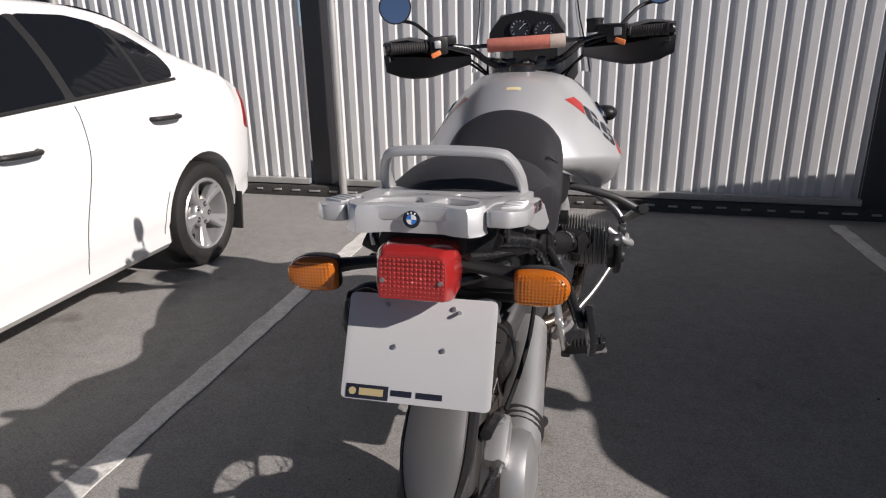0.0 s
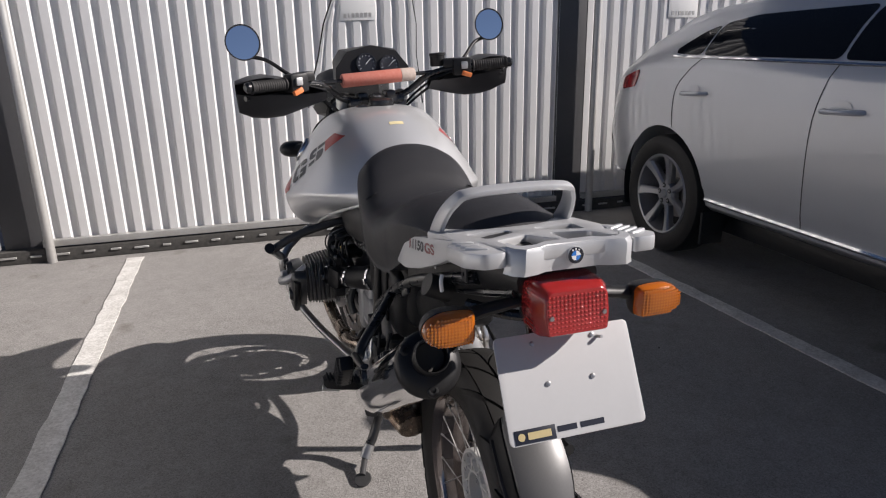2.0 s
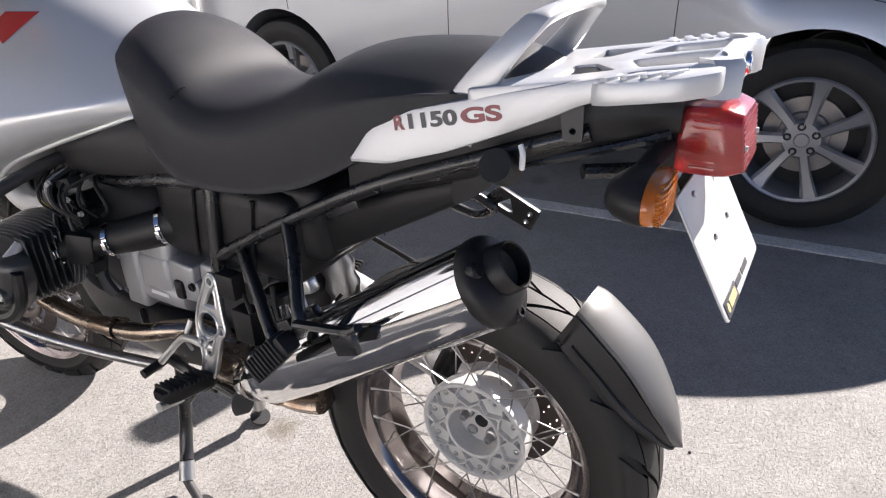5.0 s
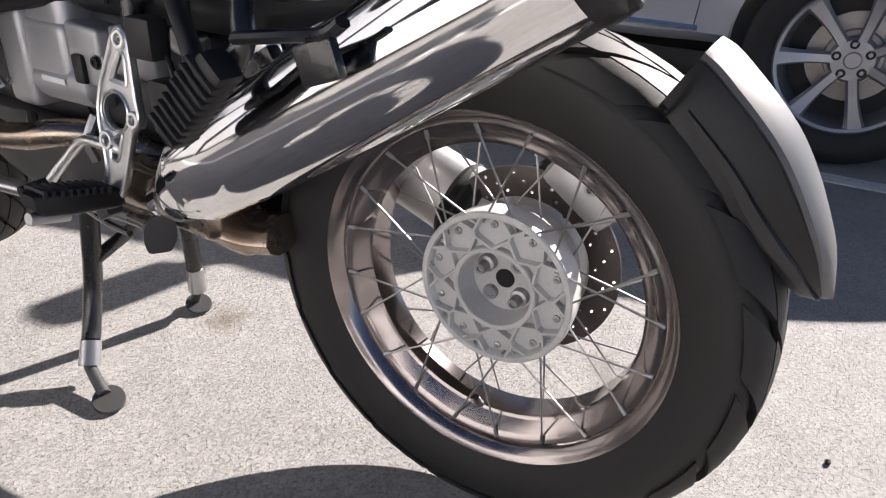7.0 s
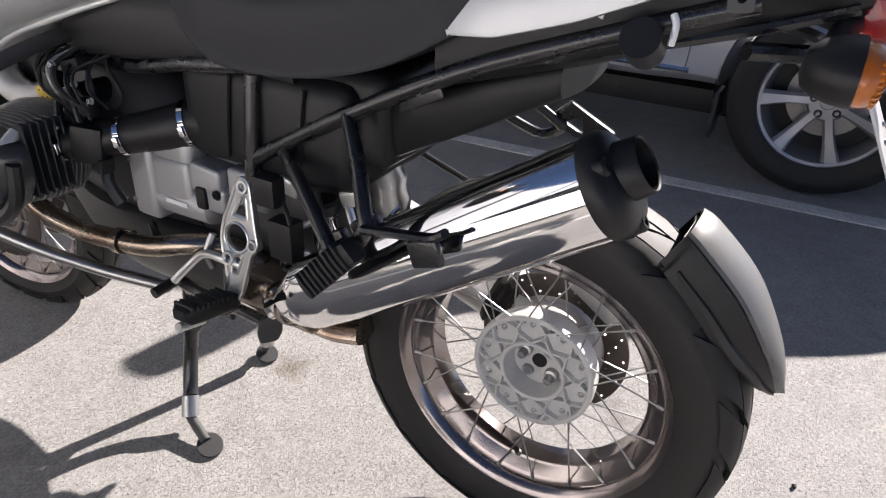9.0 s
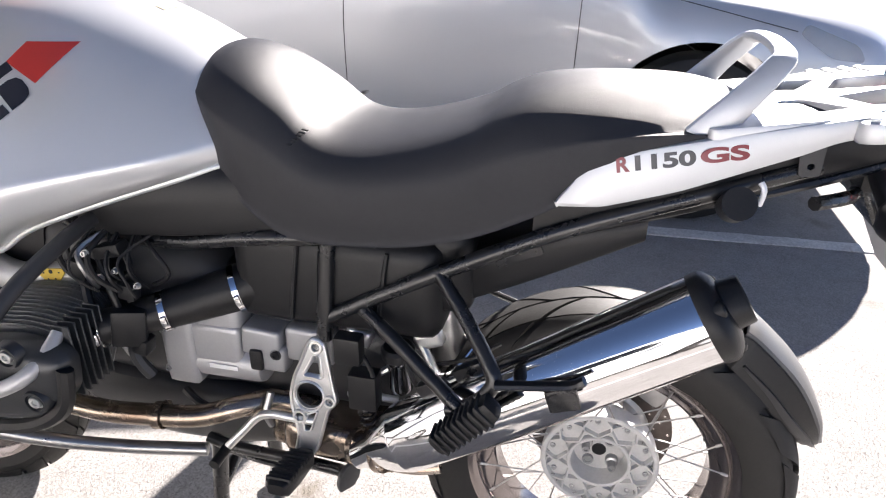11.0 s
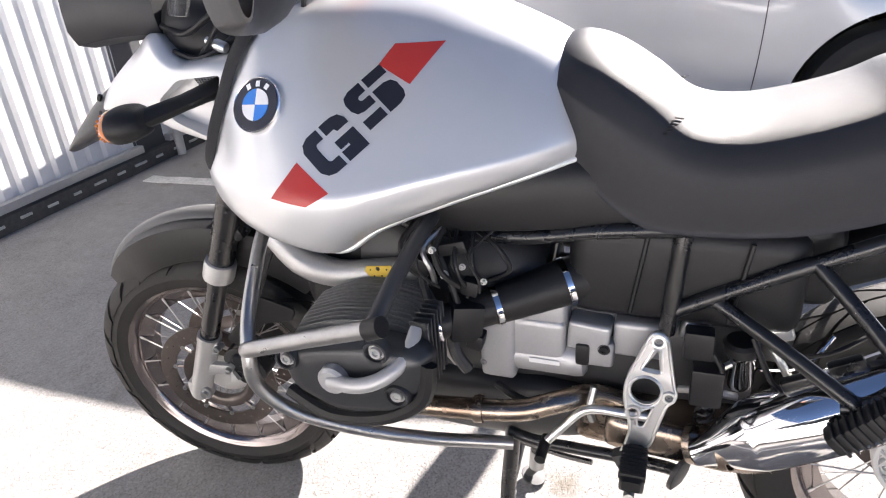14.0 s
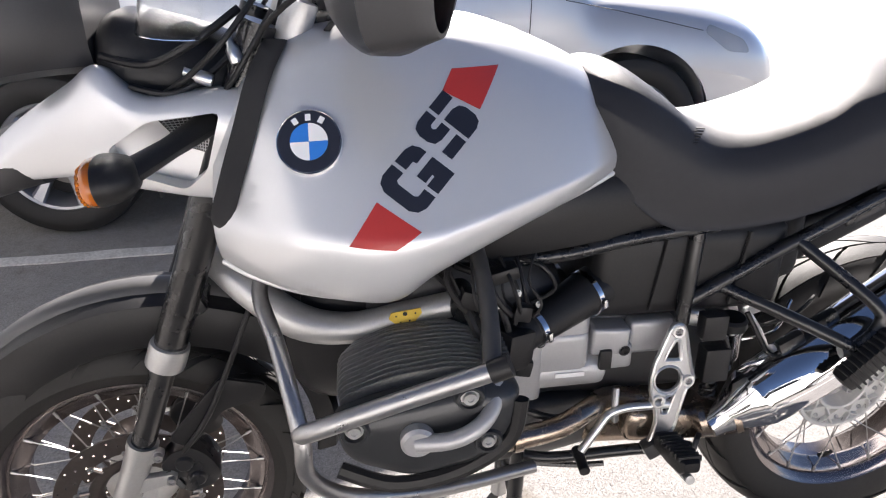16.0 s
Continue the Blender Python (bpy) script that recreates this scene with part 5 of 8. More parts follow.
def build_tail():
    # side panels that run into the carrier
    for side in (-1, 1):
        bm = bmesh.new()
        out = round_poly([(0.136, 0.934), (0.086, 1.004), (-0.02, 1.030), (-0.13, 1.056), (-0.245, 1.082), (-0.245, 1.055), (-0.20, 1.042), (-0.165, 1.024), (-0.10, 0.996), (-0.025, 0.966), (0.07, 0.938)], 0.012, 3)
        plate(bm, out, [], 0.022, lambda u, v, w: Vector((side * (0.122 + w + 0.012 * (u + 0.25) / 0.37 + 0.15 * (1.0 - v) * (1 if v < 1.0 else 0)), u, v)), 0.006)
        tree = BVHTree.FromBMesh(bm)
        pan = part("tail_panel", bm, "rack", BIKE, "silver tail panel with model lettering")
        n = Vector((side, 0, 0))
        ang = 10.3
        base = Matrix((Vector((0, -1, 0)) if side < 0 else Vector((0, 1, 0)), Vector((0, 0, 1)), n)).transposed().to_4x4()
        for txt, y, z, mat, wide in (("R", 0.0465, 0.9885, "maroon", 0.017), ("1150", -0.005, 0.9980, "ink", 0.075), ("GS", -0.0755, 1.0110, "maroon", 0.058)):
            x = 0.122 + 0.022 + 0.012 * (y + 0.25) / 0.37 + 0.15 * max(0.0, 1.0 - z) * 0.8 + 0.0032
            writing(txt, 0.0205, wide, Matrix.Translation((side * x, y, z)) @ base @ pose(0, 0, 0, 0, 1.9 * -side, ang * (1 if side < 0 else -1)), mat, pan, tree, side)
    # carrier plate with openings
    bm = bmesh.new()
    def lift(u, v, w):
        return Vector((u, v, 1.0685 + 0.15 * (-0.24 - v) + w - 0.012))
    outline = round_poly([(-0.150, -0.05), (0.150, -0.05), (0.140, -0.20), (0.108, -0.26), (0.108, -0.34), (0.085, -0.362), (0.045, -0.352), (-0.045, -0.352), (-0.085, -0.362), (-0.108, -0.34), (-0.108, -0.26), (-0.140, -0.20)], 0.014, 4)
    holes = [round_poly([(-0.104, -0.150), (-0.090, -0.222), (-0.026, -0.178), (-0.026, -0.150)], 0.008), round_poly([(0.104, -0.150), (0.026, -0.150), (0.026, -0.178), (0.090, -0.222)], 0.008),
             round_poly([(-0.086, -0.250), (-0.086, -0.322), (0.0, -0.322), (0.0, -0.285), (-0.022, -0.222)], 0.010), round_poly([(0.086, -0.250), (0.022, -0.222), (0.014, -0.285), (0.014, -0.322), (0.086, -0.322)], 0.010)]
    plate(bm, outline, holes, 0.022, lift, 0.004)
    rack = part("luggage_carrier", bm, "rack", BIKE, "silver painted cast luggage carrier with openings")
    bm = bmesh.new()
    outer = [(-0.108, -0.335, 0), (-0.100, -0.352, 0), (-0.085, -0.362, 0), (-0.062, -0.358, 0), (-0.045, -0.350, 0), (0.045, -0.350, 0), (0.062, -0.358, 0), (0.085, -0.362, 0), (0.100, -0.352, 0), (0.108, -0.335, 0)]
    loft(bm, [[Vector((x * k, y + dy, z)) for x, y, _ in outer] + [Vector((x * 0.9, y + 0.02, z)) for x, y, _ in reversed(outer)] for k, dy, z in ((1.02, 0.0, 1.054), (1.0, 0.0, 1.061), (1.0, -0.001, 1.089), (0.97, 0.003, 1.096))])
    part("rear_lip", bm, "rack", rack)
    for side in (-1, 1):
        bm = bmesh.new()
        out = round_poly([(side * 0.106, -0.215), (side * 0.160, -0.215), (side * 0.168, -0.235), (side * 0.166, -0.315), (side * 0.145, -0.348), (side * 0.108, -0.348)], 0.010, 3)
        plate(bm, out, [], 0.026, lambda u, v, w: Vector((u, v, 1.047 + 0.15 * (-0.22 - v) + w)), 0.005)
        pad = part("carrier_pad", bm, "rack", rack, "raised side pad with ribs")
        for k in range(4):
            bm = bmesh.new()
            box(bm, (side * 0.140, -0.236 - 0.022 * k, 1.0735 + 0.15 * (0.016 + 0.022 * k)), (0.036, 0.011, 0.006), (-9, 0, 24 * side), 0.002)
            part("rib", bm, "rack", pad)
    roundel(axis((0, -0.353, 1.077), (0, -1, 0.05)), 0.0135, rack, "rear_badge")
    # grab rail
    bm = bmesh.new()
    half = [(0.128, -0.020, 0.985), (0.130, -0.048, 1.035), (0.127, -0.086, 1.083), (0.112, -0.118, 1.120), (0.088, -0.132, 1.134)]
    pts = [(-x, y, z) for x, y, z in half] + [(0, -0.136, 1.138)] + [(x, y, z) for x, y, z in reversed(half)]
    path = spline(pts, 6)
    rings = []
    for i, p in enumerate(path):
        d = (path[min(i + 1, len(path) - 1)] - path[max(i - 1, 0)]).normalized()
        wide = (Vector((0, 1, 0.12)) - d * d.dot(Vector((0, 1, 0.12)))).normalized()
        thin = d.cross(wide)
        k = abs(i / (len(path) - 1) - 0.5) * 2
        hw = 0.015 + 0.020 * k ** 3
        rings.append([p + wide * hw * math.cos(a) + thin * 0.0082 * (abs(math.sin(a)) ** 0.7) * (1 if math.sin(a) > 0 else -1) for a in [2 * math.pi * j / 14 for j in range(14)]])
    loft(bm, rings)
    part("grab_rail", bm, "rack", BIKE, "silver arched grab rail behind the seat")
    # black under-tail
    bm = bmesh.new()
    surface(bm, [(0.16, [(0, 0.98), (0.10, 0.975), (0.13, 0.94), (0.135, 0.90), (0.12, 0.86), (0, 0.85)]), (-0.02, [(0, 1.03), (0.10, 1.02), (0.130, 0.99), (0.132, 0.945), (0.112, 0.912), (0, 0.90)]), (-0.135, [(0, 1.06), (0.09, 1.05), (0.114, 1.02), (0.112, 0.975), (0.094, 0.950), (0, 0.94)]),
                 (-0.22, [(0, 1.065), (0.08, 1.06), (0.096, 1.035), (0.094, 1.0), (0.076, 0.978), (0, 0.968)]), (-0.30, [(0, 1.05), (0.055, 1.045), (0.07, 1.03), (0.07, 1.015), (0.06, 1.0), (0, 0.99)])], 4, 3)
    ut = part("under_tail", bm, "black", BIKE, "black plastic under-tail")
    for side in (-1, 1):
        # ledge along the lower edge, a recess for the luggage hook and its drilled tab
        bm = bmesh.new()
        tube(bm, [(side * 0.125, 0.02, 0.915), (side * 0.106, -0.10, 0.945), (side * 0.090, -0.20, 0.972), (side * 0.070, -0.29, 1.000)], 0.007, 8, 4)
        part("ledge", bm, "black_paint", ut)
        bm = bmesh.new()
        plate(bm, round_poly([(-0.166, 1.036), (-0.197, 1.038), (-0.197, 0.992), (-0.172, 0.990)], 0.004), [circle(-0.184, 1.004, 0.0045, 10)], 0.003, flat_frame(0.118, side))
        part("tab", bm, "grey_plastic", ut, "small drilled tab")
    # tail light: a dark base, a deep clear-red body and a raised prismatic face
    bm = bmesh.new()
    box(bm, (0, -0.288, 0.990), (0.112, 0.030, 0.074), (3, 0, 0), 0.006)
    tl = part("tail_light", bm, "black", BIKE, "red ribbed tail light")
    def lens_ring(k, k2, y, tilt):
        return [Vector((x * k, y + tilt * z, 0.990 + z * k2)) for x, z in round_poly([(-0.060, -0.041), (0.060, -0.041), (0.064, -0.010), (0.062, 0.030), (0.052, 0.042), (-0.052, 0.042), (-0.062, 0.030), (-0.064, -0.010)], 0.006, 3)]
    bm = bmesh.new()
    loft(bm, [lens_ring(*q) for q in ((0.96, 0.94, -0.296, 0.0), (1.0, 1.0, -0.304, 0.0), (1.0, 1.0, -0.342, 0.06), (0.97, 0.97, -0.352, 0.10), (0.86, 0.84, -0.369, 0.12), (0.82, 0.80, -0.371, 0.12))])
    lens = part("lens", bm, "red_lens", tl, "red ribbed lens", sharp=25)
    bm = bmesh.new()
    for i in range(15):
        for j in range(9):
            z = -0.0285 + 0.0068 * j
            box(bm, (-0.0476 + 0.0068 * i, -0.3705 + 0.12 * z, 0.990 + z), (0.0055, 0.0030, 0.0055), (7, 0, 0), 0.0012, 1)
    facets = part("lens_pattern", bm, "red_glint", tl)
    facets["kind"] = "stuff"
    for side in (-1, 1):
        bm = bmesh.new()
        for j in range(8):
            box(bm, (side * 0.0615, -0.328, 0.960 + 0.0082 * j), (0.0022, 0.030, 0.0035), (0, 0, 0), 0.0008, 1)
        part("side_ribs", bm, "red_glint", tl)["kind"] = "stuff"
    for x in (-0.05, 0.05):
        bm = bmesh.new()
        lathe(bm, [(0, 0.003), (0.0035, 0.003), (0.004, 0), (0, -0.004)], axis((x * 0.9, -0.372, 0.985), (0, -1, 0)), 10)
        part("screw", bm, "steel", tl)
    # indicators
    for side in (-1, 1):
        indicator(BIKE, Vector((side * 0.187, -0.296, 0.961)), Vector((0, -1, 0)), side, Vector((side * 0.06, -0.285, 0.985)), "rear_indicator")
    # number plate
    P = Matrix.Translation((0.002, -0.352, 0.861)) @ pose(0, 0, 0, 90 - 28, 0, 0)
    bm = bmesh.new()
    plate(bm, round_poly([(-0.121, -0.085), (0.121, -0.085), (0.121, 0.085), (-0.121, 0.085)], 0.010, 4), [], 0.003, lambda u, v, w: P @ Vector((u, v, w)), 0.0008)
    npl = part("plate_carrier", bm, "plate", BIKE, "blank white plate with a small dealer strip")
    for x, y in ((-0.040, 0.002), (0.040, 0.002), (-0.056, 0.068), (0.052, 0.068)):
        bm = bmesh.new()
        lathe(bm, [(0, 0.003), (0.0022, 0.003), (0.0036, 0.0026), (0.0044, 0.0008), (0, 0)], P @ Matrix.Translation((x, y, 0.003)), 12)
        part("screw", bm, "steel", npl)
    bm = bmesh.new()
    rod(bm, P @ Vector((0.060, 0.064, 0.002)), P @ Vector((0.064, 0.062, 0.014)), 0.003, 8)
    part("stud", bm, "steel", npl)
    bm = bmesh.new()
    box(bm, (-0.077, -0.072, 0.0035), (0.070, 0.022, 0.0016), bevel=0.0006, m=P)
    strip = part("dealer_strip", bm, "ink", npl, "dark strip with gold mark")
    bm = bmesh.new()
    box(bm, (-0.070, -0.072, 0.0046), (0.040, 0.011, 0.0008), m=P)
    part("mark", bm, "gold", strip)
    bm = bmesh.new()
    lathe(bm, [(0, 0.001), (0.006, 0.001), (0.006, 0), (0, 0)], P @ Matrix.Translation((-0.101, -0.072, 0.0042)), 14)
    part("mark", bm, "gold", strip)
    for x, w in ((-0.021, 0.034), (0.024, 0.042)):
        bm = bmesh.new()
        box(bm, (x, -0.070, 0.0034), (w, 0.009, 0.0008), m=P)
        part("mark", bm, "ink", npl)
    bm = bmesh.new()
    box(bm, (0, -0.296, 0.93), (0.10, 0.012, 0.06), (-28, 0, 0), 0.003)
    tube(bm, [(-0.12, -0.20, 0.955), (-0.05, -0.27, 0.95), (0.05, -0.27, 0.95), (0.12, -0.20, 0.955)], 0.010, 8, 4)
    part("plate_bracket", bm, "black_paint", npl)


def indicator(parent, c, face, side, stalk, name):
    """A teardrop indicator: straight inner edge, rounded outer end; face is the way its lens looks."""
    z = face.normalized()
    x = Vector((side, 0, 0))
    x = (x - z * x.dot(z)).normalized()
    y = z.cross(x)
    m = Matrix.Translation(c) @ Matrix((x, y, z)).transposed().to_4x4()
    pts = []
    for k in range(17):
        a = math.pi * (k / 16 - 0.5)
        pts.append((0.004 + 0.043 * math.cos(a), 0.0305 * math.sin(a)))
    outline = round_poly([(-0.043, -0.0265), (-0.02, -0.0300)] + pts[0:17:2] + [(-0.02, 0.0300), (-0.043, 0.0265)], 0.008, 3)
    bm = bmesh.new()
    loft(bm, [[m @ Vector((u * k, v * k, h)) for u, v in outline] for k, h in ((0.25, -0.042), (0.55, -0.039), (0.80, -0.028), (0.95, -0.013), (1.0, 0.0), (1.0, 0.005))])
    tube(bm, [stalk, (stalk + c) / 2 - face * 0.012, c - face * 0.016], [0.013, 0.014, 0.021] if "rear" in name else [0.024, 0.019, 0.023], 12, 4, 0.75)
    ind = part(name, bm, "black", parent, "black indicator on a short stalk with amber lens")
    bm = bmesh.new()
    loft(bm, [[m @ Vector((u * k, v * k, h)) for u, v in outline] for k, h in ((0.97, 0.004), (0.97, 0.010), (0.92, 0.017), (0.75, 0.023), (0.4, 0.026))])
    part("lens", bm, "amber", ind, "amber ribbed lens")
    bm = bmesh.new()
    for i in range(-7, 8):
        for j in range(-4, 5):
            u, v = i * 0.0054, j * 0.0054
            q = (max(u, 0) / 0.047) ** 2 + (v / 0.03) ** 2 if u > 0 else max((v / 0.028) ** 2, (u / 0.042) ** 2)
            if q < 0.78:
                box(bm, (u, v, 0.0245 - 0.008 * q * q), (0.0036, 0.0036, 0.0036), (0, 0, 45), m=m)
    f = part("lens_pattern", bm, "amber_glint", ind)
    f["kind"] = "stuff"
    return ind


build_wheels()
TANK_TREE = build_tank()
build_seat()
build_tail()


def bolt(parent, p, d, r=0.008, h=0.006, mat="steel", name="bolt"):
    bm = bmesh.new()
    lathe(bm, [(r * 0.45, h * 0.5), (r * 0.5, h), (r * 0.92, h), (r, h * 0.8), (r, 0), (r * 1.35, 0), (r * 1.35, -h * 0.3), (0, -h * 0.3)], axis(p, d), 14)
    lathe(bm, [(0, h * 0.5), (r * 0.45, h * 0.5)], axis(p, d), 14)
    return part(name, bm, mat, parent)


def ring_clamp(parent, p, d, r, width=0.010, mat="chrome"):
    bm = bmesh.new()
    lathe(bm, [(r, -width / 2), (r + 0.0025, -width / 2), (r + 0.0025, width / 2), (r, width / 2)], axis(p, d), 28, True)
    m = axis(p, d)
    box(bm, (r + 0.005, 0, 0), (0.010, 0.018, width * 0.9), bevel=0.002, m=m)
    return part("hose_clamp", bm, mat, parent, "bright steel hose clamp")


def build_engine():
    bm = bmesh.new()
    surface(bm, [(0.70, [(0, 0.74), (0.08, 0.735), (0.12, 0.70), (0.135, 0.62), (0.125, 0.52), (0.09, 0.475), (0, 0.465)]), (0.80, [(0, 0.78), (0.09, 0.77), (0.13, 0.73), (0.15, 0.64), (0.14, 0.53), (0.10, 0.47), (0, 0.455)]), (0.95, [(0, 0.80), (0.10, 0.79), (0.14, 0.74), (0.155, 0.66), (0.145, 0.54), (0.10, 0.475), (0, 0.46)]),
                 (1.06, [(0, 0.80), (0.10, 0.78), (0.13, 0.72), (0.14, 0.65), (0.13, 0.56), (0.09, 0.49), (0, 0.475)]), (1.10, [(0, 0.76), (0.06, 0.75), (0.09, 0.70), (0.095, 0.64), (0.09, 0.57), (0.06, 0.52), (0, 0.51)])], 4, 3)
    for v in bm.verts:
        v.co.x *= 0.80
    eng = part("engine_block", bm, "engine", BIKE, "dark grey boxer engine block")
    for k in range(5):
        bm = bmesh.new()
        box(bm, (0, 0.80 + 0.055 * k, 0.462), (0.17, 0.006, 0.02), bevel=0.002)
        part("cooling_rib", bm, "engine", eng)
    bm = bmesh.new()
    surface(bm, [(0.34, [(0, 0.60), (0.07, 0.595), (0.09, 0.56), (0.09, 0.50), (0.07, 0.46), (0, 0.455)]), (0.45, [(0, 0.66), (0.10, 0.65), (0.13, 0.60), (0.13, 0.52), (0.10, 0.465), (0, 0.455)]), (0.60, [(0, 0.68), (0.10, 0.67), (0.14, 0.63), (0.14, 0.53), (0.10, 0.465), (0, 0.455)]), (0.72, [(0, 0.68), (0.10, 0.67), (0.135, 0.63), (0.135, 0.53), (0.09, 0.465), (0, 0.455)])], 4, 3)
    for v in bm.verts:
        v.co.x *= 0.72
    gb = part("gearbox", bm, "engine", BIKE, "cast alloy gearbox housing")
    # starter cover: a tall front block, a stepped upper box and a lower barrel
    bm = bmesh.new()
    box(bm, (-0.108, 0.766, 0.590), (0.104, 0.066, 0.150), (0, 0, 0), 0.014, 3)
    box(bm, (-0.105, 0.700, 0.596), (0.096, 0.112, 0.110), (0, 0, 0), 0.016, 3)
    cov = part("starter_cover", bm, "starter", BIKE, "silver grey starter motor cover")
    bm = bmesh.new()
    box(bm, (-0.100, 0.692, 0.652), (0.098, 0.100, 0.092), (0, 0, 0), 0.022, 3)
    part("upper_housing", bm, "starter", cov)
    bm = bmesh.new()
    lathe(bm, [(0.0, 0.0), (0.026, 0.0), (0.034, 0.006), (0.036, 0.016), (0.036, 0.165), (0, 0.165)], axis((-0.120, 0.608, 0.562), (0, 1, -0.01)), 28)
    part("starter_barrel", bm, "starter", cov)
    bm = bmesh.new()
    box(bm, (-0.1575, 0.680, 0.567), (0.0015, 0.055, 0.009), bevel=0.0005)
    part("mark", bm, "white", cov)
    bm = bmesh.new()
    box(bm, (-0.122, 0.605, 0.625), (0.062, 0.072, 0.055), (4, 0, 0), 0.008, 3)
    box(bm, (-0.135, 0.592, 0.592), (0.035, 0.062, 0.050), (0, 0, 0), 0.010, 3)
    box(bm, (-0.122, 0.520, 0.622), (0.035, 0.090, 0.068), (0, 0, 0), 0.010, 3)
    sw = part("gearbox_side", bm, "starter", gb)
    bm = bmesh.new()
    box(bm, (-0.153, 0.614, 0.592), (0.014, 0.024, 0.042), (0, 0, 0), 0.006)
    part("plug", bm, "black", sw, "black rubber plug")
    bolt(sw, (-0.153, 0.578, 0.606), (-1, 0, 0), 0.008, 0.004, "black")
    for p in ((0.792, 0.548), (0.79, 0.63), (0.74, 0.69)):
        bolt(cov, (-0.158, *p), (-1, 0, 0), 0.0055, 0.005)
    bm = bmesh.new()
    surface(bm, [(1.05, [(0, 0.80), (0.08, 0.79), (0.105, 0.74), (0.11, 0.65), (0.10, 0.55), (0.07, 0.50), (0, 0.49)]), (1.15, [(0, 0.79), (0.08, 0.78), (0.10, 0.73), (0.105, 0.65), (0.095, 0.56), (0.065, 0.51), (0, 0.50)]), (1.195, [(0, 0.74), (0.06, 0.73), (0.08, 0.70), (0.083, 0.65), (0.075, 0.59), (0.05, 0.55), (0, 0.54)])], 4, 3)
    for ob in (cov, sw):
        ob.location = (0.012, 0.010, -0.006)
    part("belt_cover", bm, "black", BIKE, "black front engine cover")
    bm = bmesh.new()
    surface(bm, [(0.60, [(0, 0.47), (0.07, 0.47), (0.095, 0.46), (0.095, 0.39), (0.08, 0.355), (0, 0.345)]), (0.75, [(0, 0.48), (0.09, 0.48), (0.115, 0.46), (0.112, 0.39), (0.075, 0.318), (0, 0.288)]), (0.98, [(0, 0.49), (0.09, 0.485), (0.115, 0.47), (0.112, 0.40), (0.075, 0.325), (0, 0.295)]), (1.10, [(0, 0.52), (0.07, 0.515), (0.09, 0.50), (0.09, 0.46), (0.07, 0.42), (0, 0.41)])], 4, 3)
    part("sump_guard", bm, "engine", BIKE, "dark alloy sump and guard under the engine")
    # small brackets, sensor and linkage clutter under the cover
    for pts, r, mat in (([(-0.15, 0.86, 0.61), (-0.165, 0.85, 0.57), (-0.16, 0.83, 0.53)], 0.012, "engine"), ([(-0.15, 0.60, 0.525), (-0.165, 0.605, 0.49), (-0.16, 0.60, 0.46)], 0.007, "steel"), ([(-0.14, 0.78, 0.49), (-0.17, 0.72, 0.485), (-0.16, 0.65, 0.49)], 0.008, "black_paint"), ([(-0.13, 0.86, 0.52), (-0.15, 0.88, 0.58), (-0.16, 0.86, 0.63)], 0.009, "alloy")):
        bm = bmesh.new()
        tube(bm, pts, r, 8, 4)
        part("linkage", bm, mat, eng)


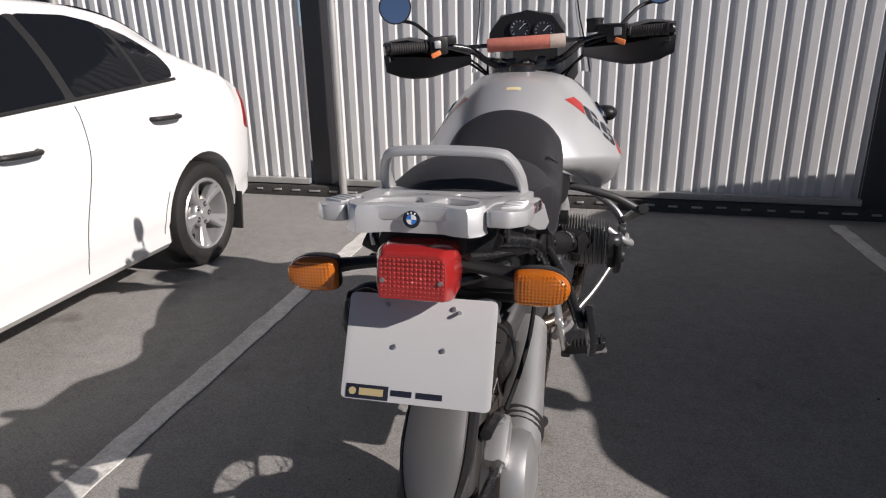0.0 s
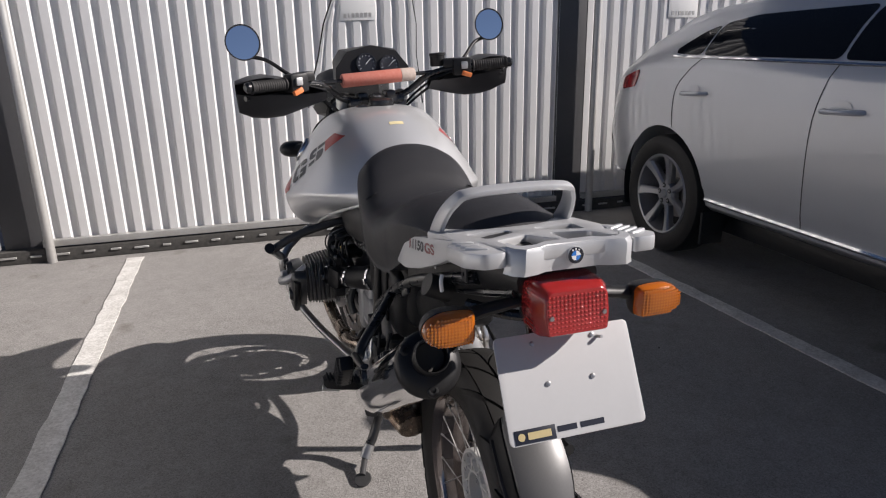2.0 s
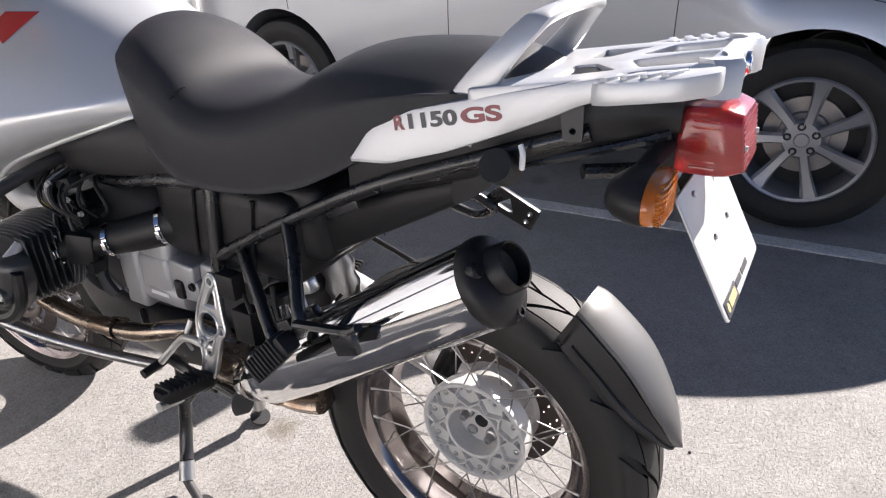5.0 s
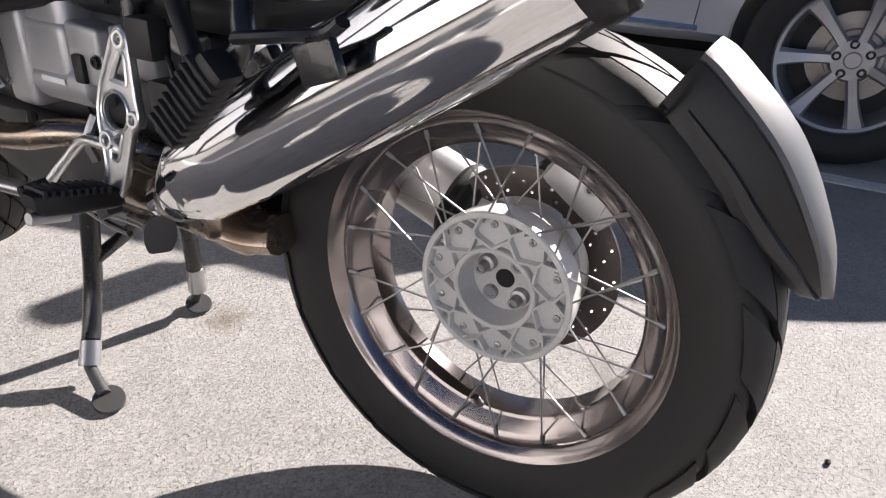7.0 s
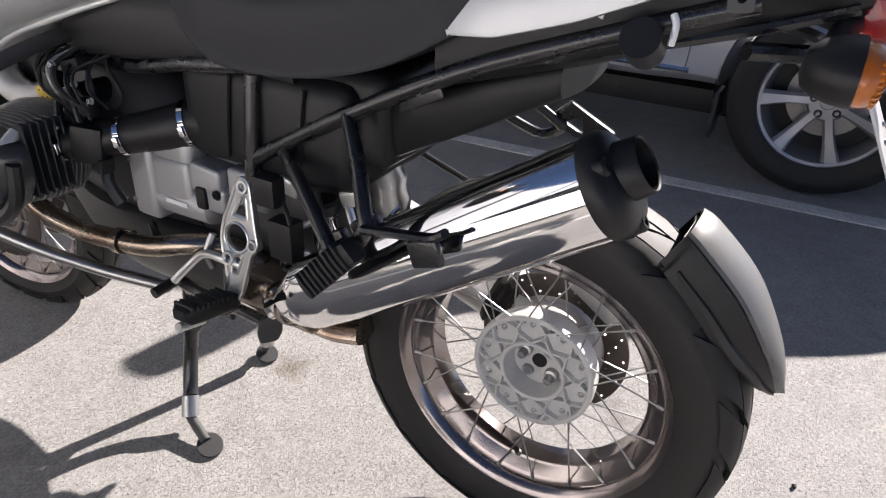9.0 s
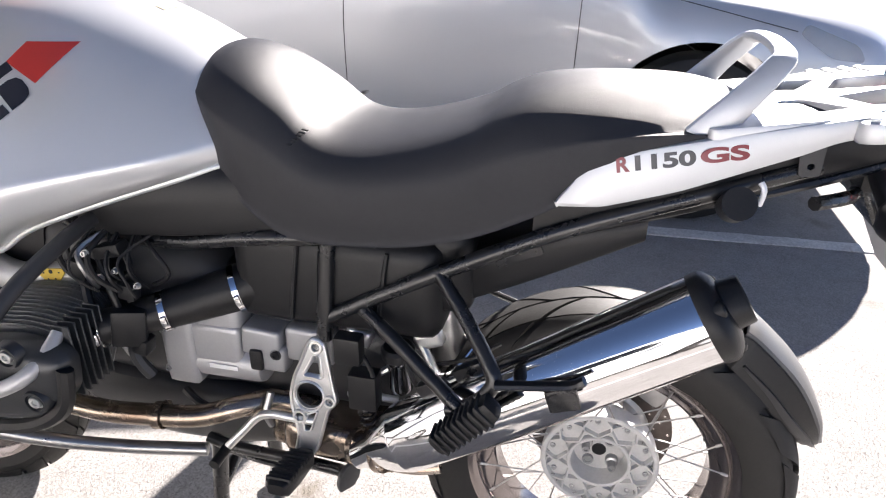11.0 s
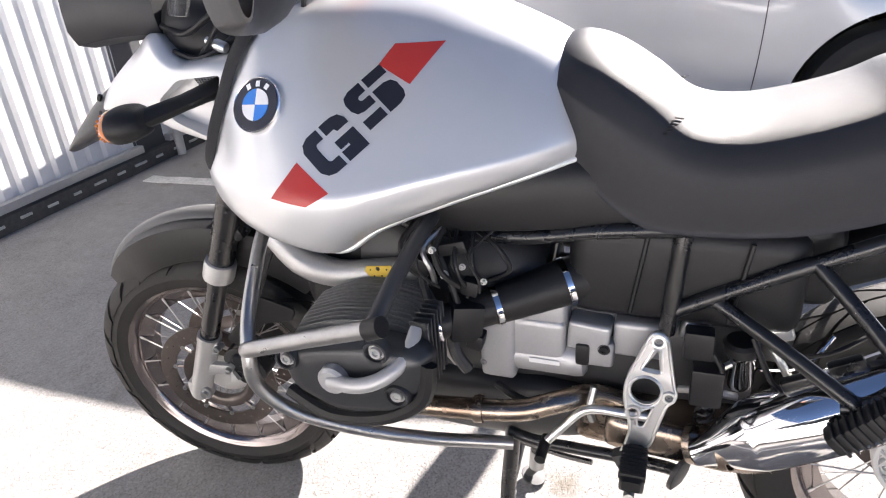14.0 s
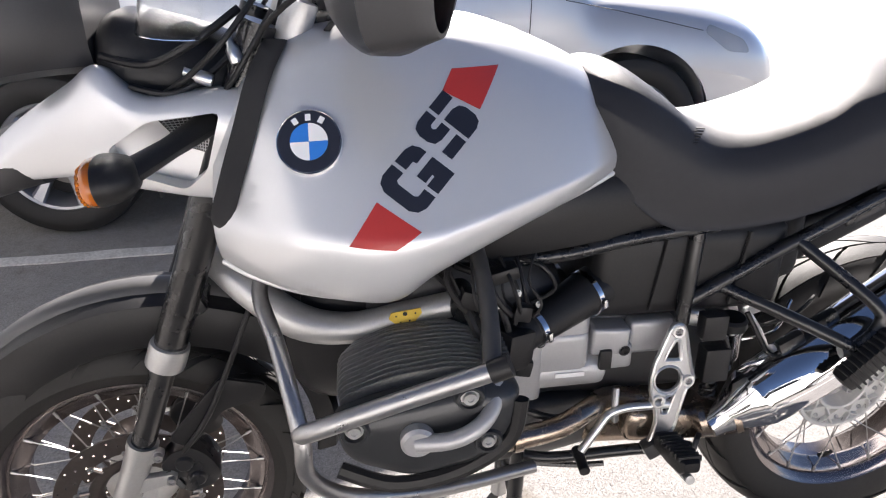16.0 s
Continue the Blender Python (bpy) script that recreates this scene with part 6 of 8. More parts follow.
def build_cylinder(side):
    s = side
    bm = bmesh.new()
    rod(bm, (s * 0.13, 0.955, 0.655), (s * 0.32, 0.955, 0.660), 0.048, 24)
    box(bm, (s * 0.255, 0.945, 0.652), (0.14, 0.15, 0.095), (0, 0, 0), 0.02)
    cyl = part("cylinder", bm, "fins", BIKE, "finned boxer cylinder with grey valve cover")
    for k in range(15):
        x = 0.160 + 0.0112 * k
        g = (0.80 + 0.20 * min(1, k / 4)) * (1.0 if k < 11 else 1.0 - 0.012 * (k - 10))
        out = round_poly([(0.955 + (y - 0.955) * g, 0.690 + (z - 0.690) * g) for y, z in ((0.848, 0.742 - 0.0008 * k), (0.90, 0.756 - 0.0012 * k), (0.985, 0.752 - 0.0016 * k), (1.055, 0.722 - 0.0014 * k), (1.066, 0.690), (1.04, 0.615), (0.96, 0.588), (0.862, 0.600), (0.836, 0.66))], 0.02, 3)
        bm = bmesh.new()
        plate(bm, out, [], 0.0030, flat_frame(x, s), 0.0)
        part("fin", bm, "fins", cyl)
    # valve cover
    out = [(1.072, 0.690), (1.056, 0.618), (0.975, 0.582), (0.868, 0.600), (0.818, 0.655), (0.812, 0.712), (0.830, 0.726), (0.890, 0.734), (1.010, 0.712)]
    out = round_poly(out, 0.022, 4)
    cx = sum(p[0] for p in out) / len(out)
    cz = sum(p[1] for p in out) / len(out)
    bm = bmesh.new()
    rings = []
    for k, x in ((1.0, 0.335), (1.0, 0.352), (0.985, 0.360), (0.94, 0.372), (0.86, 0.384), (0.70, 0.391), (0.35, 0.395)):
        rings.append([Vector((s * x, cx + (u - cx) * k, cz + (v - cz) * k)) for u, v in out])
    loft(bm, rings)
    vc = part("valve_cover", bm, "cover", cyl, "smooth dark grey valve cover", sharp=50)
    for p in ((0.887, 0.722), (1.040, 0.684), (0.862, 0.648)):
        bm = bmesh.new()
        lathe(bm, [(0.0, -0.012), (0.013, -0.012), (0.0145, 0.0), (0.018, 0.0), (0.020, -0.006), (0.022, -0.02), (0, -0.02)], axis((s * 0.398, *p), (s, 0, 0)), 24)
        part("cover_boss", bm, "cover", cyl)
        bolt(cyl, (s * 0.390, *p), (s, 0, 0), 0.0095, 0.008, "bright_alloy", "cover_bolt")
    bm = bmesh.new()
    tube(bm, [(s * 0.37, 0.815, 0.70), (s * 0.375, 0.83, 0.635), (s * 0.372, 0.90, 0.585), (s * 0.372, 0.99, 0.572), (s * 0.36, 1.065, 0.60)], 0.013, 8, 5)
    part("cover_guard", bm, "black", cyl, "black rubber guard strip")
    # rear side of the head with studs
    for k in range(6):
        bm = bmesh.new()
        box(bm, (s * (0.25 + 0.016 * k), 0.838, 0.69), (0.004, 0.03, 0.12), (0, 0, 0), 0.001, 1)
        part("fin", bm, "cover", cyl)
    for ob in [cyl] + list(cyl.children_recursive):
        for v in ob.data.vertices:
            x, y, z = v.co
            v.co = (s * (0.13 + (abs(x) - 0.13) * 0.855), 0.883 + (y - 0.862) * 1.09, 0.609 + (z - 0.648) * 1.07)
    # plug cover: a bright cast blade with a round end
    bm = bmesh.new()
    tube(bm, [(s * 0.368, 0.990, 0.629), (s * 0.378, 0.945, 0.635), (s * 0.374, 0.908, 0.646), (s * 0.356, 0.880, 0.662), (s * 0.325, 0.866, 0.684), (s * 0.300, 0.862, 0.706)], [0.014, 0.0125, 0.0125, 0.0125, 0.012, 0.010], 12, 4)
    lathe(bm, [(0, 0.010), (0.020, 0.009), (0.025, 0.004), (0.025, -0.010), (0, -0.010)], axis((s * 0.366, 0.988, 0.630), (s, 0, 0)), 28)
    part("plug_cover", bm, "starter", cyl, "bright cast plug cover blade")
    return cyl


def build_exhaust():
    A, B = Vector((-0.186, 0.343, 0.506)), Vector((-0.166, -0.098, 0.797))
    d = (B - A)
    L = d.length
    m = axis(A, d)
    m = m @ Matrix.Diagonal((0.95, 0.95, 1, 1))
    bm = bmesh.new()
    lathe(bm, [(0.024, -0.10), (0.026, -0.085), (0.034, -0.06), (0.052, -0.025), (0.0605, 0.0), (0.0615, 0.004), (0.0615, 0.012), (0.063, 0.016), (0.066, 0.10), (0.0675, 0.25), (0.068, 0.40), (0.068, L), (0.058, L - 0.002), (0.053, L - 0.045)], m, 56)
    mu = part("silencer", bm, "chrome", BIKE, "mirror-bright chrome silencer", sharp=30)
    # black end cap: a thin collar, a domed face and an outlet set off to one side
    bm = bmesh.new()
    lathe(bm, [(0.0684, L - 0.012), (0.0695, L - 0.008), (0.0695, L + 0.004), (0.066, L + 0.011), (0.055, L + 0.019), (0.040, L + 0.024), (0.0, L + 0.026)], m, 44)
    cap = part("end_cap", bm, "black", mu, "black plastic end cap with outlet")
    om = m @ Matrix.Translation((-0.002, 0.010, 0))
    bm = bmesh.new()
    lathe(bm, [(0.041, L + 0.012), (0.038, L + 0.024), (0.0365, L + 0.046), (0.0345, L + 0.049), (0.0325, L + 0.047), (0.031, L + 0.005), (0.0, L + 0.004)], om, 36)
    part("outlet", bm, "black", cap)
    bm = bmesh.new()
    lathe(bm, [(0.0, L + 0.029), (0.029, L + 0.029), (0.029, L + 0.027), (0.0, L + 0.027)], om, 28)
    part("outlet_bore", bm, "dust", cap, "sooty outlet bore")
    for k in range(3):
        a = 2.1 * k + 0.4
        q = m @ Vector((0.055 * math.cos(a), 0.055 * math.sin(a), L + 0.012))
        bm = bmesh.new()
        lathe(bm, [(0.013, -0.012), (0.012, 0.006), (0.009, 0.009), (0.006, 0.009), (0.006, 0.004), (0.0, 0.004)], axis(q, d), 16)
        part("screw_boss", bm, "black", cap)
    for k, h in ((0, 0.06), (1, 0.13)):
        bm = bmesh.new()
        q = m @ Vector((0, 0, h))
        box(bm, q + Vector((0.0, 0.0, 0.075)), (0.02, 0.05, 0.035), (-30, 0, 0), 0.006)
        part("hanger", bm, "black_paint", mu)
    # pipes
    bm = bmesh.new()
    tube(bm, [(-0.225, 1.035, 0.610), (-0.225, 1.05, 0.56), (-0.215, 1.02, 0.495), (-0.205, 0.93, 0.468), (-0.20, 0.85, 0.468), (-0.19, 0.73, 0.478), (-0.165, 0.66, 0.492), (-0.12, 0.60, 0.485), (-0.11, 0.52, 0.460)], 0.0205, 14, 6)
    hp = part("header_pipe", bm, "header", BIKE, "heat-tinted steel header pipe")
    ring_clamp(hp, (-0.197, 0.80, 0.472), (0.1, -1, 0.06), 0.0225, 0.016, "header")
    bm = bmesh.new()
    tube(bm, [(0.225, 1.035, 0.610), (0.225, 1.05, 0.56), (0.215, 1.02, 0.495), (0.205, 0.90, 0.465), (0.17, 0.70, 0.46), (0.05, 0.58, 0.45), (-0.08, 0.50, 0.45)], 0.0205, 14, 6)
    part("header_pipe", bm, "header", BIKE, "heat-tinted steel header pipe")
    bm = bmesh.new()
    box(bm, (0.02, 0.50, 0.405), (0.26, 0.28, 0.115), (4, 0, 0), 0.030, 3)
    box(bm, (-0.10, 0.47, 0.435), (0.14, 0.22, 0.075), (4, 0, 0), 0.025, 3)
    tube(bm, [(-0.13, 0.42, 0.44), (-0.18, 0.385, 0.46), (-0.198, 0.345, 0.500)], 0.027, 14, 5)
    tube(bm, [(-0.12, 0.47, 0.42), (-0.11, 0.36, 0.40), (-0.10, 0.30, 0.405)], 0.045, 12, 4, 0.6)
    part("collector", bm, "header", BIKE, "gold-tinted steel collector box")
    for y in (0.43, 0.38):
        ring_clamp(mu, (-0.170 - (0.43 - y) * 0.5, y, 0.452 + (0.43 - y) * 0.4), (-0.3, -1, 0.4), 0.030, 0.012, "header")


def build_frame():
    for s in (-1, 1):
        for pts, r in (([(s * 0.10, 1.02, 0.835), (s * 0.13, 0.93, 0.805), (s * 0.145, 0.745, 0.803), (s * 0.150, 0.60, 0.828), (s * 0.150, 0.45, 0.845)], 0.0125),
                       ([(s * 0.132, 0.476, 0.865), (s * 0.140, 0.483, 0.765), (s * 0.146, 0.490, 0.655)], 0.014),
                       ([(s * 0.142, 0.494, 0.688), (s * 0.142, 0.395, 0.745), (s * 0.142, 0.294, 0.801), (s * 0.138, 0.120, 0.888), (s * 0.125, -0.06, 0.955), (s * 0.10, -0.2, 1.0)], 0.0125)):
            bm = bmesh.new()
            tube(bm, pts, r, 12, 4)
            part("frame_tube", bm, "black_paint", BIKE, "black painted steel frame tube")
        bm = bmesh.new()
        box(bm, (s * 0.140, 0.180, 0.850), (0.008, 0.074, 0.034), (-27, 0, 0), 0.004)
        br = part("bracket", bm, "black_paint", BIKE, "black steel bracket with bolt hole")
        bolt(br, (s * 0.146, 0.176, 0.854), (s, 0, 0), 0.005, 0.003, "black_paint")
        bolt(br, (s * 0.124, 0.364, 0.796), (s, 0, 0), 0.010, 0.008, "engine")
    # left pillion peg carrier
    s = -1
    bm = bmesh.new()
    tube(bm, [(-0.138, 0.428, 0.722), (-0.196, 0.338, 0.690), (-0.255, 0.250, 0.655), (-0.258, 0.236, 0.642)], 0.0115, 12, 3)
    tube(bm, [(-0.142, 0.296, 0.801), (-0.190, 0.246, 0.760), (-0.240, 0.200, 0.718), (-0.252, 0.190, 0.694), (-0.256, 0.205, 0.668), (-0.258, 0.234, 0.646), (-0.256, 0.256, 0.640)], 0.0115, 12, 4)
    peg = part("pillion_peg_carrier", bm, "black_paint", BIKE, "black tubular pillion footrest carrier")
    R = pose(-0.284, 0.224, 0.640, -46, 0, 0)
    bm = bmesh.new()
    box(bm, (0, 0, 0), (0.034, 0.118, 0.036), bevel=0.010, m=R)
    part("pillion_peg", bm, "black", peg, "ribbed black rubber pillion peg, folded up")
    for k in range(9):
        bm = bmesh.new()
        box(bm, (-0.004, -0.044 + 0.011 * k, 0.002), (0.034, 0.0045, 0.040), bevel=0.0015, m=R)
        part("rib", bm, "grip", peg)
    bm = bmesh.new()
    tube(bm, [(-0.264, 0.186, 0.700), (-0.264, 0.13, 0.709), (-0.262, 0.085, 0.716), (-0.262, 0.066, 0.728)], 0.009, 8, 4, 0.7)
    box(bm, (-0.262, 0.092, 0.692), (0.012, 0.045, 0.036), (-20, 0, 0), 0.004)
    part("heel_guard", bm, "black_paint", peg)
    # right pillion peg carrier
    bm = bmesh.new()
    tube(bm, [(0.152, 0.330, 0.800), (0.20, 0.235, 0.745), (0.235, 0.150, 0.700), (0.245, 0.120, 0.705), (0.24, 0.110, 0.722), (0.20, 0.19, 0.785), (0.155, 0.26, 0.83)], 0.010, 10, 5)
    rp = part("pillion_peg_carrier", bm, "black_paint", BIKE, "black tubular pillion footrest carrier")
    bm = bmesh.new()
    R = pose(0.255, 0.075, 0.722, 25, 0, 10)
    plate(bm, round_poly([(-0.058, -0.022), (0.062, -0.026), (0.062, 0.020), (-0.038, 0.028)], 0.005), [round_poly([(-0.026, -0.010), (0.014, -0.013), (-0.006, 0.016)], 0.003), circle(0.044, 0.006, 0.0055, 10), circle(0.044, -0.013, 0.0055, 10)], 0.014, lambda u, v, w: R @ Vector((w, -u, v)), 0.001)
    part("peg_bracket", bm, "black_paint", rp)


def build_footrests():
    out = round_poly([(0.515, 0.650), (0.507, 0.660), (0.495, 0.661), (0.485, 0.652), (0.481, 0.634), (0.474, 0.598), (0.467, 0.566), (0.462, 0.553), (0.467, 0.540), (0.477, 0.532), (0.486, 0.500), (0.497, 0.455), (0.518, 0.425), (0.543, 0.405), (0.556, 0.410), (0.540, 0.446), (0.534, 0.474), (0.540, 0.506), (0.548, 0.530), (0.549, 0.556), (0.542, 0.586), (0.529, 0.615), (0.519, 0.640)], 0.008, 3)
    tri_hole = round_poly([(0.503, 0.628), (0.496, 0.626), (0.491, 0.590), (0.523, 0.592)], 0.005, 3)
    low_hole = round_poly([(0.524, 0.512), (0.499, 0.526), (0.511, 0.487), (0.523, 0.486)], 0.005, 3)
    tip_hole = round_poly([(0.520, 0.470), (0.505, 0.468), (0.512, 0.446), (0.524, 0.436)], 0.004, 3)
    bosses = ((0.500, 0.645, 0.0065), (0.476, 0.548, 0.0060), (0.531, 0.512, 0.0075))
    def face(z):
        return 0.163 + 0.16 * (0.640 - z)
    for s in (-1, 1):
        bm = bmesh.new()
        holes = [tri_hole, circle(0.514, 0.552, 0.0235, 24), low_hole] + [circle(y, z, r, 14) for y, z, r in bosses]
        plate(bm, out, holes, 0.008, lambda u, v, w: Vector((s * (face(v) - 0.010 + w), u, v)), 0.0012)
        fp = part("footrest_plate", bm, "footplate", BIKE, "pierced cast alloy footrest plate")
        # raised flanges round the outline, the openings and the screw eyes
        def flange(loop, r, h, name="edge"):
            bm = bmesh.new()
            tube(bm, [(s * (face(v) - 0.003), u, v) for u, v in loop], r, 8, 0, h, True)
            part(name, bm, "bright_alloy", fp)
        mid = Vector((0.511, 0.545))
        flange([(u + (mid.x - u) * 0.05, v + (mid.y - v) * 0.012) for u, v in out], 0.0032, 1.7)
        for loop in (tri_hole, low_hole, circle(0.514, 0.552, 0.0255, 28)):
            c = Vector((sum(p[0] for p in loop) / len(loop), sum(p[1] for p in loop) / len(loop)))
            flange([(c.x + (u - c.x) * 1.06, c.y + (v - c.y) * 1.06) for u, v in loop], 0.0026, 1.6)
        for y, z, r in bosses:
            bm = bmesh.new()
            lathe(bm, [(r, -0.012), (r, 0.0015), (r + 0.001, 0.003), (r + 0.0045, 0.003), (r + 0.0058, 0.001), (r + 0.0062, -0.012)], axis((s * face(z), y, z), (s, 0, 0.16)), 22, True)
            part("screw_eye", bm, "bright_alloy", fp)
        for y, z, r in bosses[:2]:
            bolt(fp, (s * (face(z) - 0.004), y, z), (s, 0, 0), 0.0052, 0.004)
        # footpeg, pointing outwards and a little up
        bm = bmesh.new()
        rings = []
        for x, z, hw, hz in ((0.188, 0.436, 0.012, 0.012), (0.205, 0.441, 0.019, 0.015), (0.262, 0.454, 0.021, 0.016), (0.300, 0.463, 0.019, 0.015), (0.308, 0.466, 0.014, 0.010)):
            rings.append([Vector((s * x, 0.521 + u, z + v)) for u, v in round_poly([(-hw, -hz), (hw, -hz), (hw, hz), (-hw, hz)], 0.006, 3)])
        loft(bm, rings)
        pg = part("footpeg", bm, "black", fp, "ribbed black rubber footpeg")
        for k in range(9):
            bm = bmesh.new()
            box(bm, (s * (0.212 + 0.0105 * k), 0.521, 0.4575 + 0.0024 * k), (0.005, 0.042, 0.010), (0, -12 * s, 0), 0.001)
            part("peg_rib", bm, "grip", pg)
        bm = bmesh.new()
        rod(bm, (s * 0.262, 0.523, 0.432), (s * 0.312, 0.523, 0.444), 0.0085, 12)
        part("peg_core", bm, "alloy", pg, "bare alloy core of the peg")
        bm = bmesh.new()
        box(bm, (s * 0.196, 0.540, 0.418), (0.026, 0.030, 0.034), (-30, 0, 0), 0.006)
        part("peg_hinge", bm, "engine", fp)
    # gear lever
    bm = bmesh.new()
    tube(bm, [(-0.176, 0.505, 0.500), (-0.177, 0.548, 0.500), (-0.174, 0.590, 0.497), (-0.172, 0.620, 0.482), (-0.182, 0.648, 0.452), (-0.192, 0.676, 0.420)], [0.009, 0.008, 0.0078, 0.0078, 0.0075, 0.008], 12, 5)
    gl = part("gear_lever", bm, "bright_alloy", BIKE, "bent alloy gear lever with rubber tip")
    bm = bmesh.new()
    rod(bm, (-0.180, 0.678, 0.418), (-0.235, 0.680, 0.414), 0.010, 14)
    part("lever_tip", bm, "black", gl, "black rubber lever tip")
    bm = bmesh.new()
    tube(bm, [(0.185, 0.50, 0.50), (0.20, 0.60, 0.47), (0.205, 0.70, 0.44)], 0.009, 10, 4)
    box(bm, (0.215, 0.705, 0.445), (0.05, 0.03, 0.014), bevel=0.004)
    part("brake_pedal", bm, "alloy", BIKE, "alloy rear brake pedal")
    # folded side stand with a broad flat foot
    pad = Vector((-0.182, 0.451, 0.396))
    bm = bmesh.new()
    tube(bm, [(-0.120, 0.765, 0.362), (-0.128, 0.70, 0.356), pad + Vector((0.028, 0.11, -0.016)), pad + Vector((0.010, 0.02, -0.004)), pad], 0.0115, 12, 4)
    tube(bm, [(-0.118, 0.74, 0.338), (-0.122, 0.66, 0.326), (-0.130, 0.60, 0.330)], 0.0055, 8, 3)
    ss = part("side_stand", bm, "black_paint", BIKE, "black side stand folded up")
    bm = bmesh.new()
    plate(bm, round_poly([(-0.030, -0.016), (-0.010, -0.022), (0.014, -0.022), (0.030, -0.012), (0.030, 0.012), (0.014, 0.020), (-0.010, 0.022), (-0.030, 0.014)], 0.006, 3), [], 0.010, lambda u, v, w: pad + Vector((v * 0.8 - w * 0.6, -v * 0.6 - w * 0.8 - u * 0.2, u)), 0.002)
    part("foot", bm, "engine", ss, "flat dark stand foot")
    # centre stand: two legs, a cross tube, and sleeves with bare steel feet
    bm = bmesh.new()
    tube(bm, [(-0.080, 0.764, 0.400), (-0.091, 0.767, 0.30), (-0.102, 0.775, 0.19), (-0.115, 0.773, 0.137), (-0.135, 0.76, 0.092), (-0.148, 0.749, 0.075)], 0.0165, 12, 4)
    tube(bm, [(0.080, 0.764, 0.400), (0.091, 0.760, 0.30), (0.100, 0.755, 0.165), (0.104, 0.757, 0.09)], 0.0165, 12, 4)
    tube(bm, [(-0.098, 0.769, 0.215), (0.0, 0.768, 0.250), (0.090, 0.767, 0.282)], 0.013, 10, 3)
    cs = part("centre_stand", bm, "black_paint", BIKE, "black tubular centre stand, put down")
    for knee, end, c in (((-0.148, 0.749, 0.075), (-0.17, 0.732, 0.039), (-0.193, 0.653, 0.012)), ((0.103, 0.756, 0.11), (0.106, 0.759, 0.055), (0.111, 0.769, 0.012))):
        knee, end, c = Vector(knee), Vector(end), Vector(c)
        bm = bmesh.new()
        rod(bm, knee, end, 0.0180, 14, 0.0195)
        part("sleeve", bm, "steel", cs, "worn steel sleeve")
        bm = bmesh.new()
        tube(bm, [end + (knee - end) * 0.3, end, c + Vector((0, 0.010, 0.008))], 0.0105, 12, 4)
        part("lower_leg", bm, "engine", cs)
        bm = bmesh.new()
        lathe(bm, [(0.0, -0.004), (0.022, -0.004), (0.029, 0.0), (0.028, 0.005), (0, 0.006)], axis(c, (-0.10, -0.20, 0.97)) @ Matrix.Diagonal((0.95, 1.1, 1, 1)), 22)
        part("foot", bm, "engine", cs, "scuffed dark steel foot")


